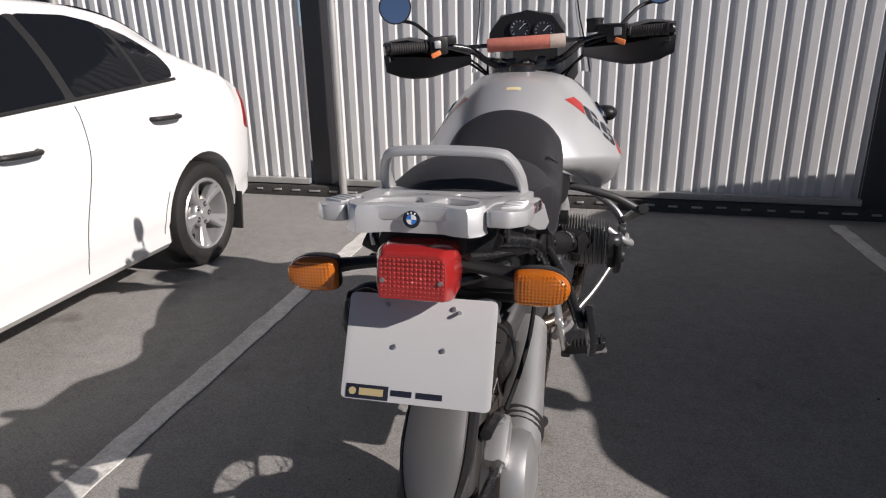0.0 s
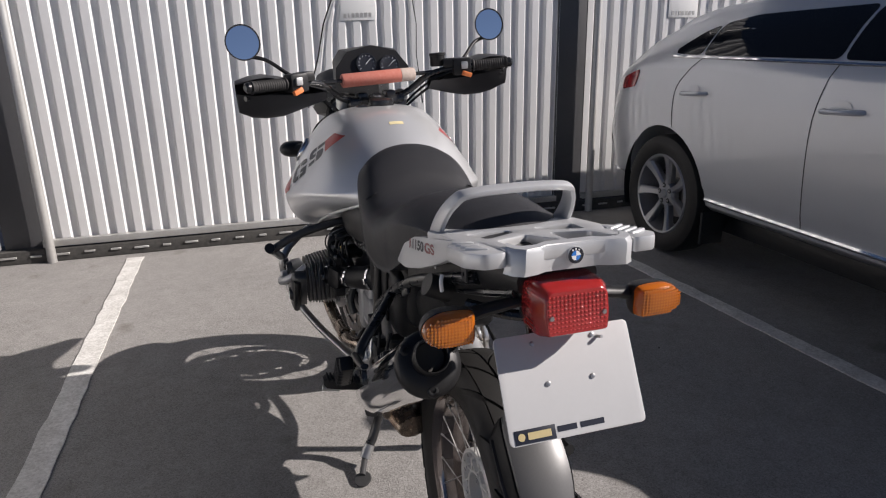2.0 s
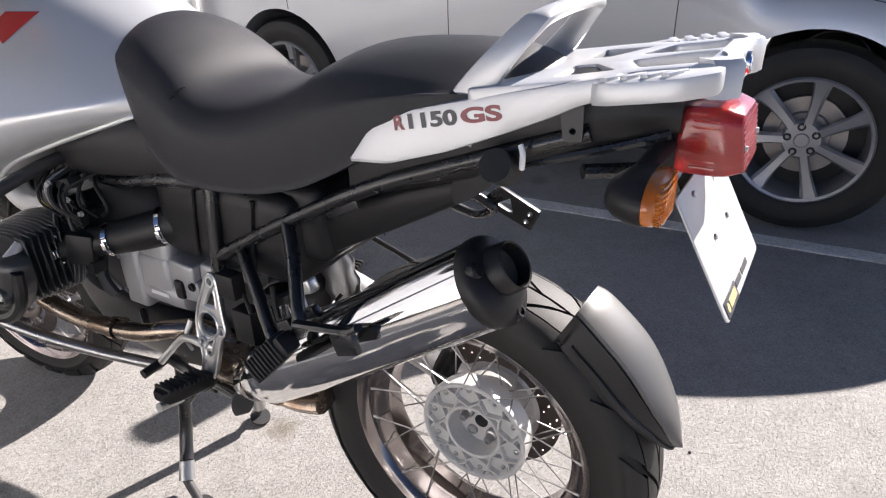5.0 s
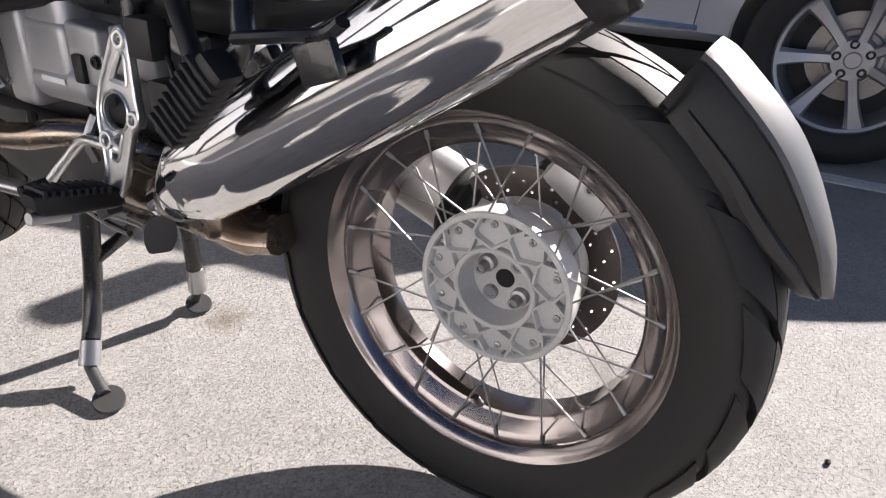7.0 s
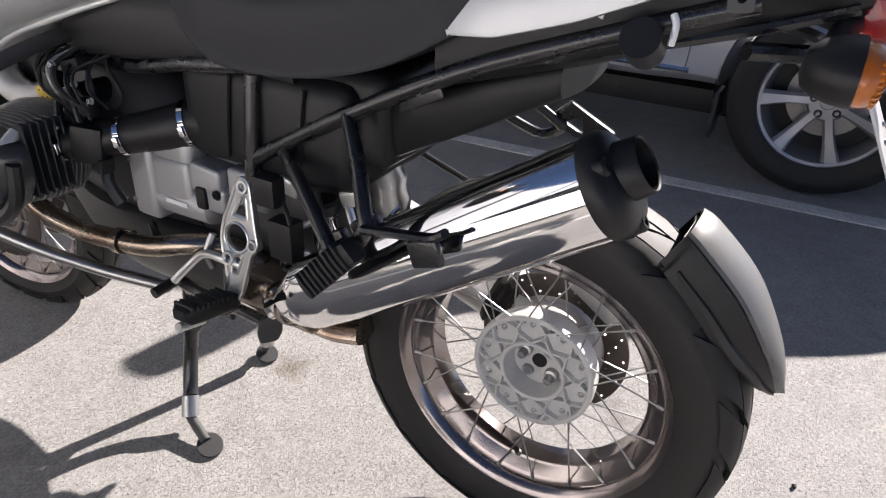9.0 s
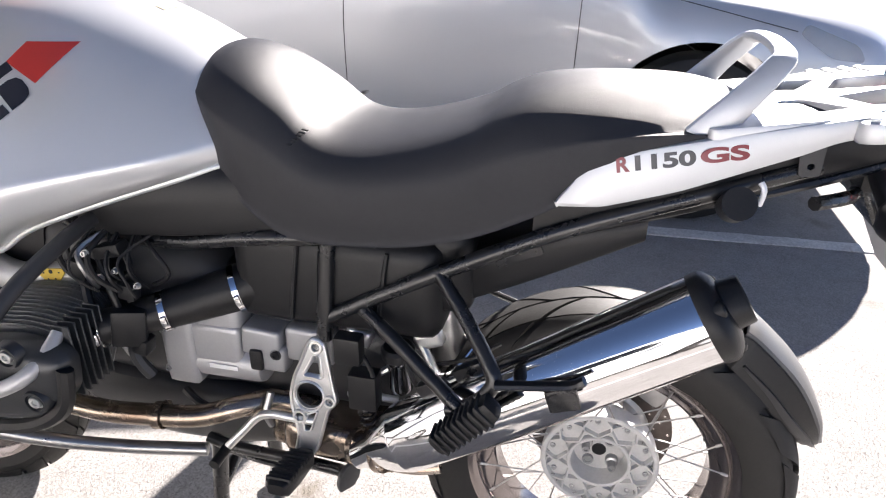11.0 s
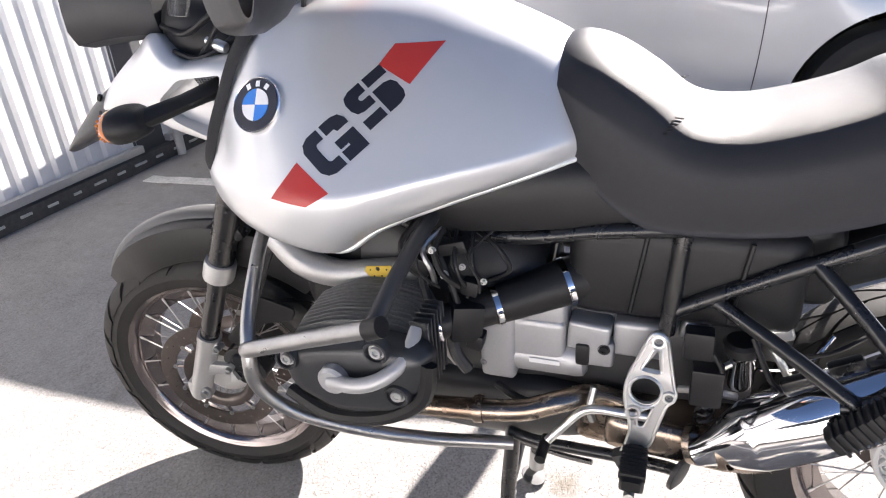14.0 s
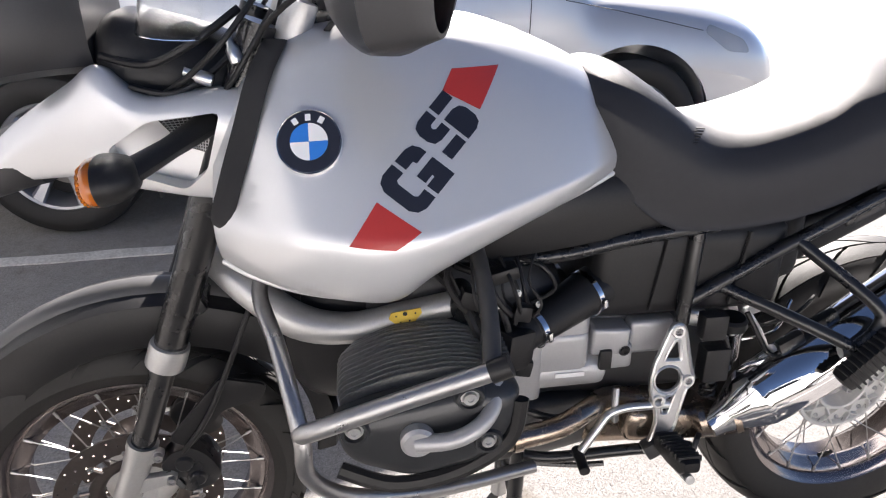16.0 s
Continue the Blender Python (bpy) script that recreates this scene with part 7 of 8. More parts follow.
def build_intake():
    for s in (-1, 1):
        bm = bmesh.new()
        tube(bm, [(s * 0.222, 0.862, 0.664), (s * 0.196, 0.816, 0.672), (s * 0.168, 0.772, 0.681)], [0.030, 0.030, 0.032], 18, 3)
        box(bm, (s * 0.198, 0.816, 0.670), (0.062, 0.056, 0.068), (8, 0, -28 * s), 0.008)
        box(bm, (s * 0.204, 0.795, 0.632), (0.03, 0.028, 0.030), (12, 0, 0), 0.005)
        tb = part("throttle_body", bm, "black", BIKE, "black throttle body")
        bm = bmesh.new()
        tube(bm, [(s * 0.170, 0.776, 0.680), (s * 0.145, 0.730, 0.690), (s * 0.112, 0.664, 0.708), (s * 0.085, 0.61, 0.722)], [0.033, 0.036, 0.041, 0.044], 20, 5)
        part("intake_hose", bm, "black", BIKE, "black ribbed rubber intake hose")
        ring_clamp(tb, (s * 0.220, 0.859, 0.665), (0.5 * s, 1, -0.15), 0.033)
        ring_clamp(tb, (s * 0.166, 0.769, 0.681), (0.55 * s, 1, -0.22), 0.0350)
        ring_clamp(tb, (s * 0.110, 0.660, 0.709), (0.5 * s, 1, -0.28), 0.0415)
        bm = bmesh.new()
        rod(bm, (s * 0.222, 0.862, 0.664), (s * 0.236, 0.905, 0.656), 0.028, 16)
        part("intake_stub", bm, "alloy", tb)
    bm = bmesh.new()
    box(bm, (0, 0.475, 0.748), (0.27, 0.36, 0.175), (0, 0, 0), 0.035, 3)
    box(bm, (0, 0.34, 0.78), (0.22, 0.18, 0.15), (0, 0, 0), 0.03, 3)
    ab = part("airbox", bm, "black", BIKE, "black plastic airbox")
    for y in (0.40, 0.55):
        bm = bmesh.new()
        tube(bm, [(-0.137, y, 0.68), (-0.139, y - 0.01, 0.75), (-0.137, y - 0.02, 0.82)], 0.004, 6, 3)
        part("airbox_rib", bm, "black", ab)
    # long dark cover under the tank
    bm = bmesh.new()
    surface(bm, [(0.40, [(0, 0.88), (0.10, 0.875), (0.13, 0.86), (0.135, 0.84), (0.12, 0.82), (0, 0.815)]), (0.58, [(0, 0.95), (0.11, 0.945), (0.145, 0.92), (0.15, 0.86), (0.13, 0.825), (0, 0.82)]), (0.75, [(0, 0.95), (0.13, 0.94), (0.172, 0.91), (0.172, 0.85), (0.15, 0.815), (0, 0.81)]), (0.88, [(0, 0.90), (0.13, 0.89), (0.165, 0.865), (0.165, 0.83), (0.14, 0.805), (0, 0.80)]), (0.96, [(0, 0.85), (0.09, 0.845), (0.11, 0.835), (0.11, 0.82), (0.09, 0.81), (0, 0.805)])], 4, 3)
    part("side_cover", bm, "black", BIKE, "long black cover under the tank edge")
    # hoses, cables and connectors by the injectors
    rnd = random.Random(8)
    for pts, r in (([(-0.15, 0.90, 0.80), (-0.19, 0.86, 0.79), (-0.21, 0.83, 0.73), (-0.21, 0.82, 0.69)], 0.006), ([(-0.14, 0.86, 0.82), (-0.18, 0.82, 0.80), (-0.19, 0.80, 0.75), (-0.20, 0.81, 0.71)], 0.004), ([(-0.15, 0.80, 0.81), (-0.18, 0.76, 0.80), (-0.18, 0.74, 0.76), (-0.17, 0.78, 0.73)], 0.004),
                   ([(-0.13, 0.93, 0.78), (-0.18, 0.90, 0.76), (-0.21, 0.88, 0.72), (-0.22, 0.865, 0.68)], 0.008), ([(-0.15, 0.44, 0.66), (-0.165, 0.40, 0.60), (-0.16, 0.43, 0.52)], 0.004), ([(-0.14, 0.36, 0.66), (-0.16, 0.33, 0.60), (-0.14, 0.30, 0.56)], 0.005)):
        bm = bmesh.new()
        tube(bm, pts, r, 8, 5)
        part("hose", bm, "black", BIKE, "thin black hose")
    for k in range(9):
        y0, x0 = 0.79 + 0.016 * k + rnd.uniform(-0.006, 0.006), -0.185 - rnd.uniform(0.0, 0.035)
        bm = bmesh.new()
        tube(bm, [(-0.15, y0 + rnd.uniform(-0.03, 0.03), 0.825), (x0, y0 + rnd.uniform(-0.02, 0.02), 0.80), (x0 - 0.015, y0 - 0.01, 0.765), (x0 + 0.005, y0 - rnd.uniform(0.0, 0.04), 0.73)], rnd.choice((0.0025, 0.0035, 0.005)), 6, 4)
        part("cable", bm, rnd.choice(("black", "grip", "black_paint", "steel")), BIKE, "thin injector cable")
    for y, z, r in ((0.842, 0.757, 0.008), (0.81, 0.775, 0.006), (0.775, 0.752, 0.006), (0.86, 0.80, 0.007)):
        bolt(BIKE, (-0.214, y, z), (-1, 0, 0.2), r * 0.7, 0.006, "alloy", "screw")
    for c, sz, rot in (((-0.20, 0.885, 0.765), (0.028, 0.035, 0.03), (20, 0, 0)), ((-0.19, 0.83, 0.80), (0.03, 0.05, 0.022), (-15, 0, 0)), ((-0.205, 0.80, 0.735), (0.022, 0.03, 0.028), (10, 0, 0)), ((-0.165, 0.44, 0.655), (0.03, 0.045, 0.05), (0, 0, 0)), ((-0.155, 0.42, 0.57), (0.035, 0.05, 0.07), (0, 0, 0))):
        bm = bmesh.new()
        box(bm, c, sz, rot, 0.005)
        part("connector", bm, "black", BIKE, "black connector housing")
    # shock, reservoir and bright linkage behind the footrest plate
    bm = bmesh.new()
    lathe(bm, [(0, 0.0), (0.020, 0.0), (0.023, 0.01), (0.023, 0.06), (0.026, 0.064), (0.026, 0.074), (0.0, 0.074)], axis((-0.112, 0.368, 0.548), (-0.05, 0.05, 1)), 24)
    rv = part("reservoir", bm, "chrome", BIKE, "bright metal reservoir with black cap")
    bm = bmesh.new()
    lathe(bm, [(0.0, 0.070), (0.028, 0.070), (0.029, 0.074), (0.029, 0.086), (0.024, 0.092), (0.0, 0.093)], axis((-0.112, 0.368, 0.548), (-0.05, 0.05, 1)), 24)
    part("cap", bm, "black", rv, "black ridged cap")
    bm = bmesh.new()
    box(bm, (-0.10, 0.445, 0.640), (0.03, 0.046, 0.034), (12, 0, 0), 0.008, 3)
    part("bracket", bm, "bright_alloy", BIKE, "bright cast bracket")
    bm = bmesh.new()
    box(bm, (-0.095, 0.322, 0.648), (0.025, 0.050, 0.030), (-22, 0, 0), 0.008, 3)
    tube(bm, [(-0.10, 0.335, 0.64), (-0.112, 0.31, 0.60), (-0.11, 0.29, 0.565)], 0.007, 8, 4)
    part("bracket", bm, "bright_alloy", BIKE, "bright cast bracket")
    for pts, r, mat in (([(-0.13, 0.43, 0.60), (-0.135, 0.405, 0.59), (-0.13, 0.385, 0.60)], 0.006, "steel"), ([(-0.125, 0.46, 0.53), (-0.14, 0.42, 0.545), (-0.13, 0.37, 0.535)], 0.007, "alloy"), ([(-0.10, 0.31, 0.60), (-0.12, 0.25, 0.635), (-0.10, 0.20, 0.66)], 0.004, "black"), ([(-0.10, 0.34, 0.575), (-0.115, 0.28, 0.60), (-0.09, 0.24, 0.65)], 0.0035, "chrome")):
        bm = bmesh.new()
        tube(bm, pts, r, 8, 4)
        part("linkage", bm, mat, BIKE, "small metal linkage")
    bm = bmesh.new()
    pts = []
    for k in range(60):
        a = k * 0.62
        pts.append((-0.150 + 0.013 * math.cos(a), 0.418 + 0.013 * math.sin(a), 0.49 + 0.09 * k / 60))
    tube(bm, pts, 0.003, 6)
    part("spring", bm, "black_paint", BIKE, "black return spring")
    bm = bmesh.new()
    lathe(bm, [(0.034, 0), (0.036, 0.02), (0.03, 0.04), (0.036, 0.06), (0.03, 0.08), (0.036, 0.10), (0.03, 0.12), (0.036, 0.14), (0.034, 0.16)], axis((0.0, 0.30, 0.55), (0, 0.25, 1)), 22)
    part("rear_shock", bm, "steel", BIKE, "rear shock absorber")


def build_rear_end():
    # swing arm and bevel drive on the right
    bm = bmesh.new()
    tube(bm, [(0.095, 0.44, 0.53), (0.105, 0.30, 0.48), (0.110, 0.16, 0.43), (0.108, 0.04, 0.39)], [0.052, 0.050, 0.052, 0.060], 20, 5, 1.15)
    sa = part("swing_arm", bm, "alloy", BIKE, "cast alloy single swing arm")
    bm = bmesh.new()
    lathe(bm, [(0.045, -0.045), (0.072, -0.04), (0.098, -0.02), (0.102, 0.005), (0.094, 0.03), (0.065, 0.045), (0.03, 0.05), (0, 0.05)], axis((0.115, 0.0, 0.38), (1, 0, 0)), 36)
    part("bevel_drive", bm, "alloy", sa, "cast alloy bevel drive housing")
    bm = bmesh.new()
    lathe(bm, [(0.056, 0.0), (0.064, 0.008), (0.056, 0.016), (0.064, 0.024), (0.056, 0.032), (0.064, 0.040), (0.058, 0.048)], axis((0.106, 0.10, 0.412), (0, 1, 0.3)), 26)
    part("bellows", bm, "grip", sa, "black rubber bellows")
    bm = bmesh.new()
    box(bm, (0.085, -0.055, 0.50), (0.05, 0.11, 0.055), (35, 0, 0), 0.014)
    cal = part("rear_caliper", bm, "alloy", sa, "rear brake caliper")
    bolt(cal, (0.055, -0.07, 0.512), (-1, 0, 0), 0.008, 0.008)
    bm = bmesh.new()
    tube(bm, [(0.09, 0.02, 0.53), (0.11, 0.10, 0.58), (0.12, 0.22, 0.62), (0.12, 0.34, 0.66)], 0.006, 8, 4)
    part("brake_hose", bm, "black", sa)
    # rear mudguard blade behind the tyre
    arc = [(-0.184, 0.712), (-0.212, 0.694), (-0.278, 0.630), (-0.328, 0.545), (-0.346, 0.478)]
    path = spline([(0, y, z) for y, z in arc], 8)
    bm = bmesh.new()
    rings, frames = [], []
    k_n = len(path)
    for i, p in enumerate(path):
        d = (path[min(i + 1, k_n - 1)] - path[max(i - 1, 0)]).normalized()
        nrm = Vector((1, 0, 0)).cross(d)
        if nrm.y > 0:
            nrm = -nrm
        t = i / (k_n - 1)
        hw = 0.046 + 0.010 * math.sin(math.pi * min(1, t * 1.1)) - (0.034 * (max(0, t - 0.50) / 0.50) ** 1.7)
        hw *= math.sqrt(max(0.02, 1 - (max(0, t - 0.84) / 0.16) ** 2))
        frames.append((p, nrm, t, hw))
        prof = [(-1, -0.010), (-0.96, -0.005), (-0.75, 0.0), (-0.4, 0.004), (0, 0.006), (0.4, 0.004), (0.75, 0.0), (0.96, -0.005), (1, -0.010)]
        rings.append([p + Vector((hw * a, 0, 0)) + nrm * b for a, b in prof] + [p + Vector((hw * a * 0.96, 0, 0)) + nrm * (b - 0.005) for a, b in reversed(prof)])
    loft(bm, rings)
    mg = part("rear_mudguard", bm, "guard", BIKE, "grey rear mudguard blade over the tyre")
    bm = bmesh.new()
    thin = lambda t: 1 - 0.75 * (max(0, t - 0.55) / 0.45) ** 1.5
    prof = [(-1.24, -0.066), (-1.16, -0.030), (-1.06, -0.012), (-0.98, -0.013), (-0.9, -0.018), (0, -0.008), (0.9, -0.018), (0.98, -0.013), (1.06, -0.012), (1.16, -0.030), (1.24, -0.066)]
    loft(bm, [[p + Vector((hw * a, 0, 0)) + nrm * (b * thin(t)) for a, b in prof] + [p + Vector((hw * a * 0.95, 0, 0)) + nrm * (b * thin(t) - 0.004) for a, b in reversed(prof)] for p, nrm, t, hw in frames])
    part("mudguard_liner", bm, "black", mg, "black inner liner")
    for s in (-1, 1):
        bm = bmesh.new()
        rings = []
        for p, nrm, t, hw in frames:
            if t < 0.22:
                continue
            q = (t - 0.22) / 0.78
            wide = (0.004 + 0.022 * q) * (1 - q ** 4)
            top = (-0.046 + 0.020 * q * q) * thin(t)
            rings.append([p + Vector((s * (hw * 1.16 + dx), 0, 0)) + nrm * (top - dn * wide) for dx, dn in ((0.002, 0.0), (0.007, 0.15), (0.006, 1.0), (0.0, 1.0), (-0.003, 0.1))])
        loft(bm, rings)
        part("mudguard_fin", bm, "grey_plastic", mg, "pointed grey side fin")
    bm = bmesh.new()
    tube(bm, [(0.085, 0.02, 0.50), (0.09, -0.12, 0.60), (0.085, -0.21, 0.62)], 0.012, 8, 4)
    tube(bm, [(0.09, 0.0, 0.44), (0.095, -0.16, 0.50), (0.09, -0.29, 0.53)], 0.011, 8, 4)
    part("mudguard_stay", bm, "black_paint", mg)
    # inner splash guard over the tyre
    bm = bmesh.new()
    surface(bm, [(0.30, [(0, 0.80), (0.07, 0.795), (0.09, 0.77), (0.085, 0.72), (0.07, 0.70), (0, 0.70)]), (0.16, [(0, 0.86), (0.08, 0.855), (0.10, 0.84), (0.095, 0.79), (0.08, 0.775), (0, 0.77)]), (0.0, [(0, 0.92), (0.08, 0.91), (0.10, 0.90), (0.10, 0.875), (0.08, 0.862), (0, 0.855)])], 4, 3)
    part("splash_guard", bm, "black", BIKE, "black inner splash guard")


def build_bars_guard():
    for s in (-1, 1):
        bm = bmesh.new()
        tube(bm, [(s * 0.10, 1.200, 0.830), (s * 0.165, 1.214, 0.782), (s * 0.255, 1.184, 0.742), (s * 0.325, 1.162, 0.692), (s * 0.358, 1.150, 0.640), (s * 0.355, 1.150, 0.585), (s * 0.340, 1.126, 0.535), (s * 0.315, 1.080, 0.490), (s * 0.262, 0.985, 0.432), (s * 0.200, 0.890, 0.382), (s * 0.168, 0.81, 0.366), (s * 0.150, 0.75, 0.360)], 0.0130, 14, 6)
        g = part("crash_bar", bm, "bar", BIKE, "bare steel tubular crash bar round the cylinder")
        bm = bmesh.new()
        tube(bm, [(s * 0.350, 1.152, 0.652), (s * 0.366, 1.135, 0.664), (s * 0.384, 1.01, 0.716), (s * 0.405, 0.884, 0.768)], 0.0140, 14, 3)
        part("upper_bar", bm, "bar", g)
        bm = bmesh.new()
        tube(bm, [(s * 0.396, 0.888, 0.764), (s * 0.32, 0.878, 0.806), (s * 0.20, 0.872, 0.838), (s * 0.12, 0.872, 0.842)], 0.0130, 12, 4)
        part("rear_bar", bm, "engine", g, "dark painted strut")
        bm = bmesh.new()
        rod(bm, (s * 0.404, 0.892, 0.764), (s * 0.408, 0.866, 0.776), 0.0160, 16)
        part("end_plug", bm, "black", g, "black plastic end plug")


def spline2(pts, n=3):
    return [(p.x, p.y) for p in spline([(a, b, 0) for a, b in pts], n)]


def build_front():
    # suspension arm
    for s in (-1, 1):
        bm = bmesh.new()
        tube(bm, [(s * 0.05, 1.31, 0.800), (s * 0.10, 1.245, 0.762), (s * 0.130, 1.165, 0.708), (s * 0.142, 1.08, 0.694), (s * 0.142, 0.98, 0.712), (s * 0.140, 0.895, 0.726)], [0.022, 0.030, 0.031, 0.027, 0.023, 0.022], 14, 5)
        arm = part("suspension_arm", bm, "alloy", BIKE, "pale cast alloy front suspension arm")
        if s < 0:
            bm = bmesh.new()
            plate(bm, [(0.972, 0.709), (1.000, 0.705), (1.014, 0.718), (1.010, 0.729), (0.961, 0.735), (0.959, 0.726)], [], 0.0022, flat_frame(0.1640, s))
            label = part("warning_label", bm, "yellow", arm, "worn yellow label with small black marks")
            for y, z, r in ((0.987, 0.7265, 0.0040), (1.002, 0.7225, 0.0016), (0.970, 0.7265, 0.0016), (0.980, 0.7130, 0.0018), (0.995, 0.7110, 0.0016)):
                bm = bmesh.new()
                rod(bm, (s * 0.1655, y, z), (s * 0.1668, y, z), r, 10)
                part("mark", bm, "ink", label)
        bm = bmesh.new()
        rod(bm, (s * 0.10, 0.888, 0.730), (s * 0.172, 0.888, 0.730), 0.024, 18)
        part("pivot", bm, "black_paint", arm)
    bm = bmesh.new()
    pts = []
    for k in range(70):
        a = k * 0.55
        pts.append((0.036 * math.cos(a), 1.165 + 0.036 * math.sin(a) - 0.04 * k / 70, 0.70 + 0.22 * k / 70))
    tube(bm, pts, 0.006, 8)
    rod(bm, (0, 1.165, 0.68), (0, 1.12, 0.95), 0.02, 14)
    part("front_shock", bm, "black_paint", BIKE, "black coil front shock absorber")
    bm = bmesh.new()
    box(bm, (0, 1.145, 0.74), (0.20, 0.03, 0.20), (10, 0, 0), 0.008)
    oc = part("oil_cooler", bm, "black", BIKE, "black oil cooler")
    # fork legs
    up = _rake.copy()
    for s in (-1, 1):
        base = Vector((s * 0.100, 1.542, 0.318))
        bm = bmesh.new()
        lathe(bm, [(0.0, -0.03), (0.018, -0.03), (0.024, -0.015), (0.025, 0.02), (0.0255, 0.150), (0.0275, 0.156), (0.0275, 0.172), (0, 0.172)], axis(base, up), 24)
        box(bm, base + Vector((0, 0.0, 0.0)), (0.040, 0.05, 0.055), (0, 0, 0), 0.012)
        leg = part("fork_leg", steered(bm), "alloy", BIKE, "fork leg with silver slider and black tube")
        bm = bmesh.new()
        lathe(bm, [(0.0215, 0.16), (0.0215, 0.40), (0.0, 0.40)], axis(base, up), 20)
        lathe(bm, [(0.0235, 0.36), (0.0275, 0.37), (0.0275, 0.94), (0, 0.94)], axis(base, up), 20)
        part("fork_tube", steered(bm), "black_paint", leg, "black fork tube")
        bm = bmesh.new()
        lathe(bm, [(0.026, 0.340), (0.0325, 0.343), (0.0335, 0.349), (0.0335, 0.380), (0.0325, 0.386), (0.026, 0.389)], axis(base, up), 26)
        part("fork_bridge_ring", steered(bm), "alloy", leg, "silver clamp ring")
        bm = bmesh.new()
        lathe(bm, [(0.0, 0.012), (0.008, 0.012), (0.009, 0.004), (0.015, 0.003), (0.016, -0.004), (0, -0.004)], axis(base + Vector((s * 0.020, -0.022, 0.0)), (s, 0, 0)), 16)
        part("axle_bolt", steered(bm), "steel", leg)
        # caliper: a rounded body with two piston bosses, bolted to lugs of the slider
        Q = Matrix.Translation((0, 1.412, 0.392)) @ pose(0, 0, 0, -24, 0, 0)
        bm = bmesh.new()
        plate(bm, round_poly([(-0.046, -0.040), (-0.020, -0.056), (0.030, -0.046), (0.040, -0.010), (0.036, 0.040), (0.006, 0.056), (-0.034, 0.048), (-0.048, 0.010)], 0.014, 4), [], 0.062, lambda u, v, w: Q @ Vector((s * (0.044 + w), u, v)), 0.006)
        cal = part("front_caliper", steered(bm), "black_paint", leg, "black front brake caliper")
        for v in (-0.022, 0.022):
            bm = bmesh.new()
            lathe(bm, [(0.0, 0.006), (0.013, 0.006), (0.016, 0.003), (0.018, -0.006), (0, -0.006)], Q @ axis((s * 0.107, -0.004, v), (s, 0, 0)), 18)
            part("piston_boss", steered(bm), "black_paint", cal)
        bm = bmesh.new()
        box(bm, (s * 0.109, 0.028, 0.0), (0.002, 0.010, 0.052), bevel=0.0006, m=Q)
        part("mark", steered(bm), "gap", cal)
        for (y, z), (y2, z2) in (((1.500, 0.440), (1.452, 0.452)), ((1.510, 0.385), (1.440, 0.392))):
            bm = bmesh.new()
            plate(bm, round_poly([(y, z - 0.016), (y2, z2 - 0.011), (y2 - 0.010, z2), (y2, z2 + 0.011), (y, z + 0.018)], 0.006, 3), [], 0.016, flat_frame(0.102, s), 0.003)
            part("caliper_lug", steered(bm), "alloy", leg)
            bm = bmesh.new()
            lathe(bm, [(0.0, 0.006), (0.0045, 0.006), (0.005, 0.009), (0.008, 0.009), (0.0085, 0.0), (0, 0.0)], axis((s * 0.118, y2 + 0.002, z2), (s, 0, 0)), 12)
            part("bolt", steered(bm), "steel", leg)
        bm = bmesh.new()
        plate(bm, round_poly([(1.436, 0.470), (1.330, 0.590), (1.250, 0.560), (1.262, 0.530), (1.330, 0.520), (1.400, 0.445)], 0.012, 3), [], 0.010, flat_frame(0.094, s), 0.003)
        part("mudguard_stay", steered(bm), "black", leg, "black stay of the mudguard")
        bm = bmesh.new()
        tube(bm, [(s * 0.10, 1.42, 0.43), (s * 0.12, 1.36, 0.52), (s * 0.12, 1.31, 0.62), (s * 0.10, 1.25, 0.75), (s * 0.06, 1.2, 0.9)], 0.005, 8, 5)
        part("brake_hose", steered(bm), "black", leg)
    bm = bmesh.new()
    box(bm, (0, 1.352, 0.740), (0.22, 0.05, 0.04), (-26, 0, 0), 0.012)
    part("fork_bridge", steered(bm), "black_paint", BIKE, "black fork bridge")
    # front mudguard
    def arc(a_deg):
        a = radians(a_deg)
        t = (a_deg - 48) / 90
        r = 0.355 + 0.115 * t ** 0.8 if t > 0 else 0.355
        return FC + Vector((0, r * math.cos(a), r * math.sin(a))), Vector((0, math.cos(a), math.sin(a)))
    def shell(prof, scale, a0, a1, n=16):
        bm = bmesh.new()
        rings = []
        for k in range(n + 1):
            a = a0 + (a1 - a0) * k / n
            p, nrm = arc(a)
            w = scale * (0.55 + 0.45 * min(1, 3.5 * k / n))
            rings.append([p + Vector((w * u, 0, 0)) + nrm * v for u, v in prof] + [p + Vector((w * u * 0.95, 0, 0)) + nrm * (v - 0.005) for u, v in reversed(prof)])
        loft(bm, rings)
        return bm
    bm = shell([(-1, -0.012), (-0.9, 0.0), (-0.6, 0.008), (0, 0.013), (0.6, 0.008), (0.9, 0.0), (1, -0.010)], 0.031, 48, 138)
    fm = part("front_mudguard", steered(bm), "guard", BIKE, "dark grey front mudguard with black skirt")
    bm = shell([(-1.06, -0.085), (-1.05, -0.03), (-0.95, -0.010), (-0.5, -0.003), (0.5, -0.003), (0.95, -0.010), (1.05, -0.03), (1.06, -0.085)], 0.066, 49, 137)
    part("mudguard_skirt", steered(bm), "black", fm, "black plastic skirt")
    bm = bmesh.new()
    rings = []
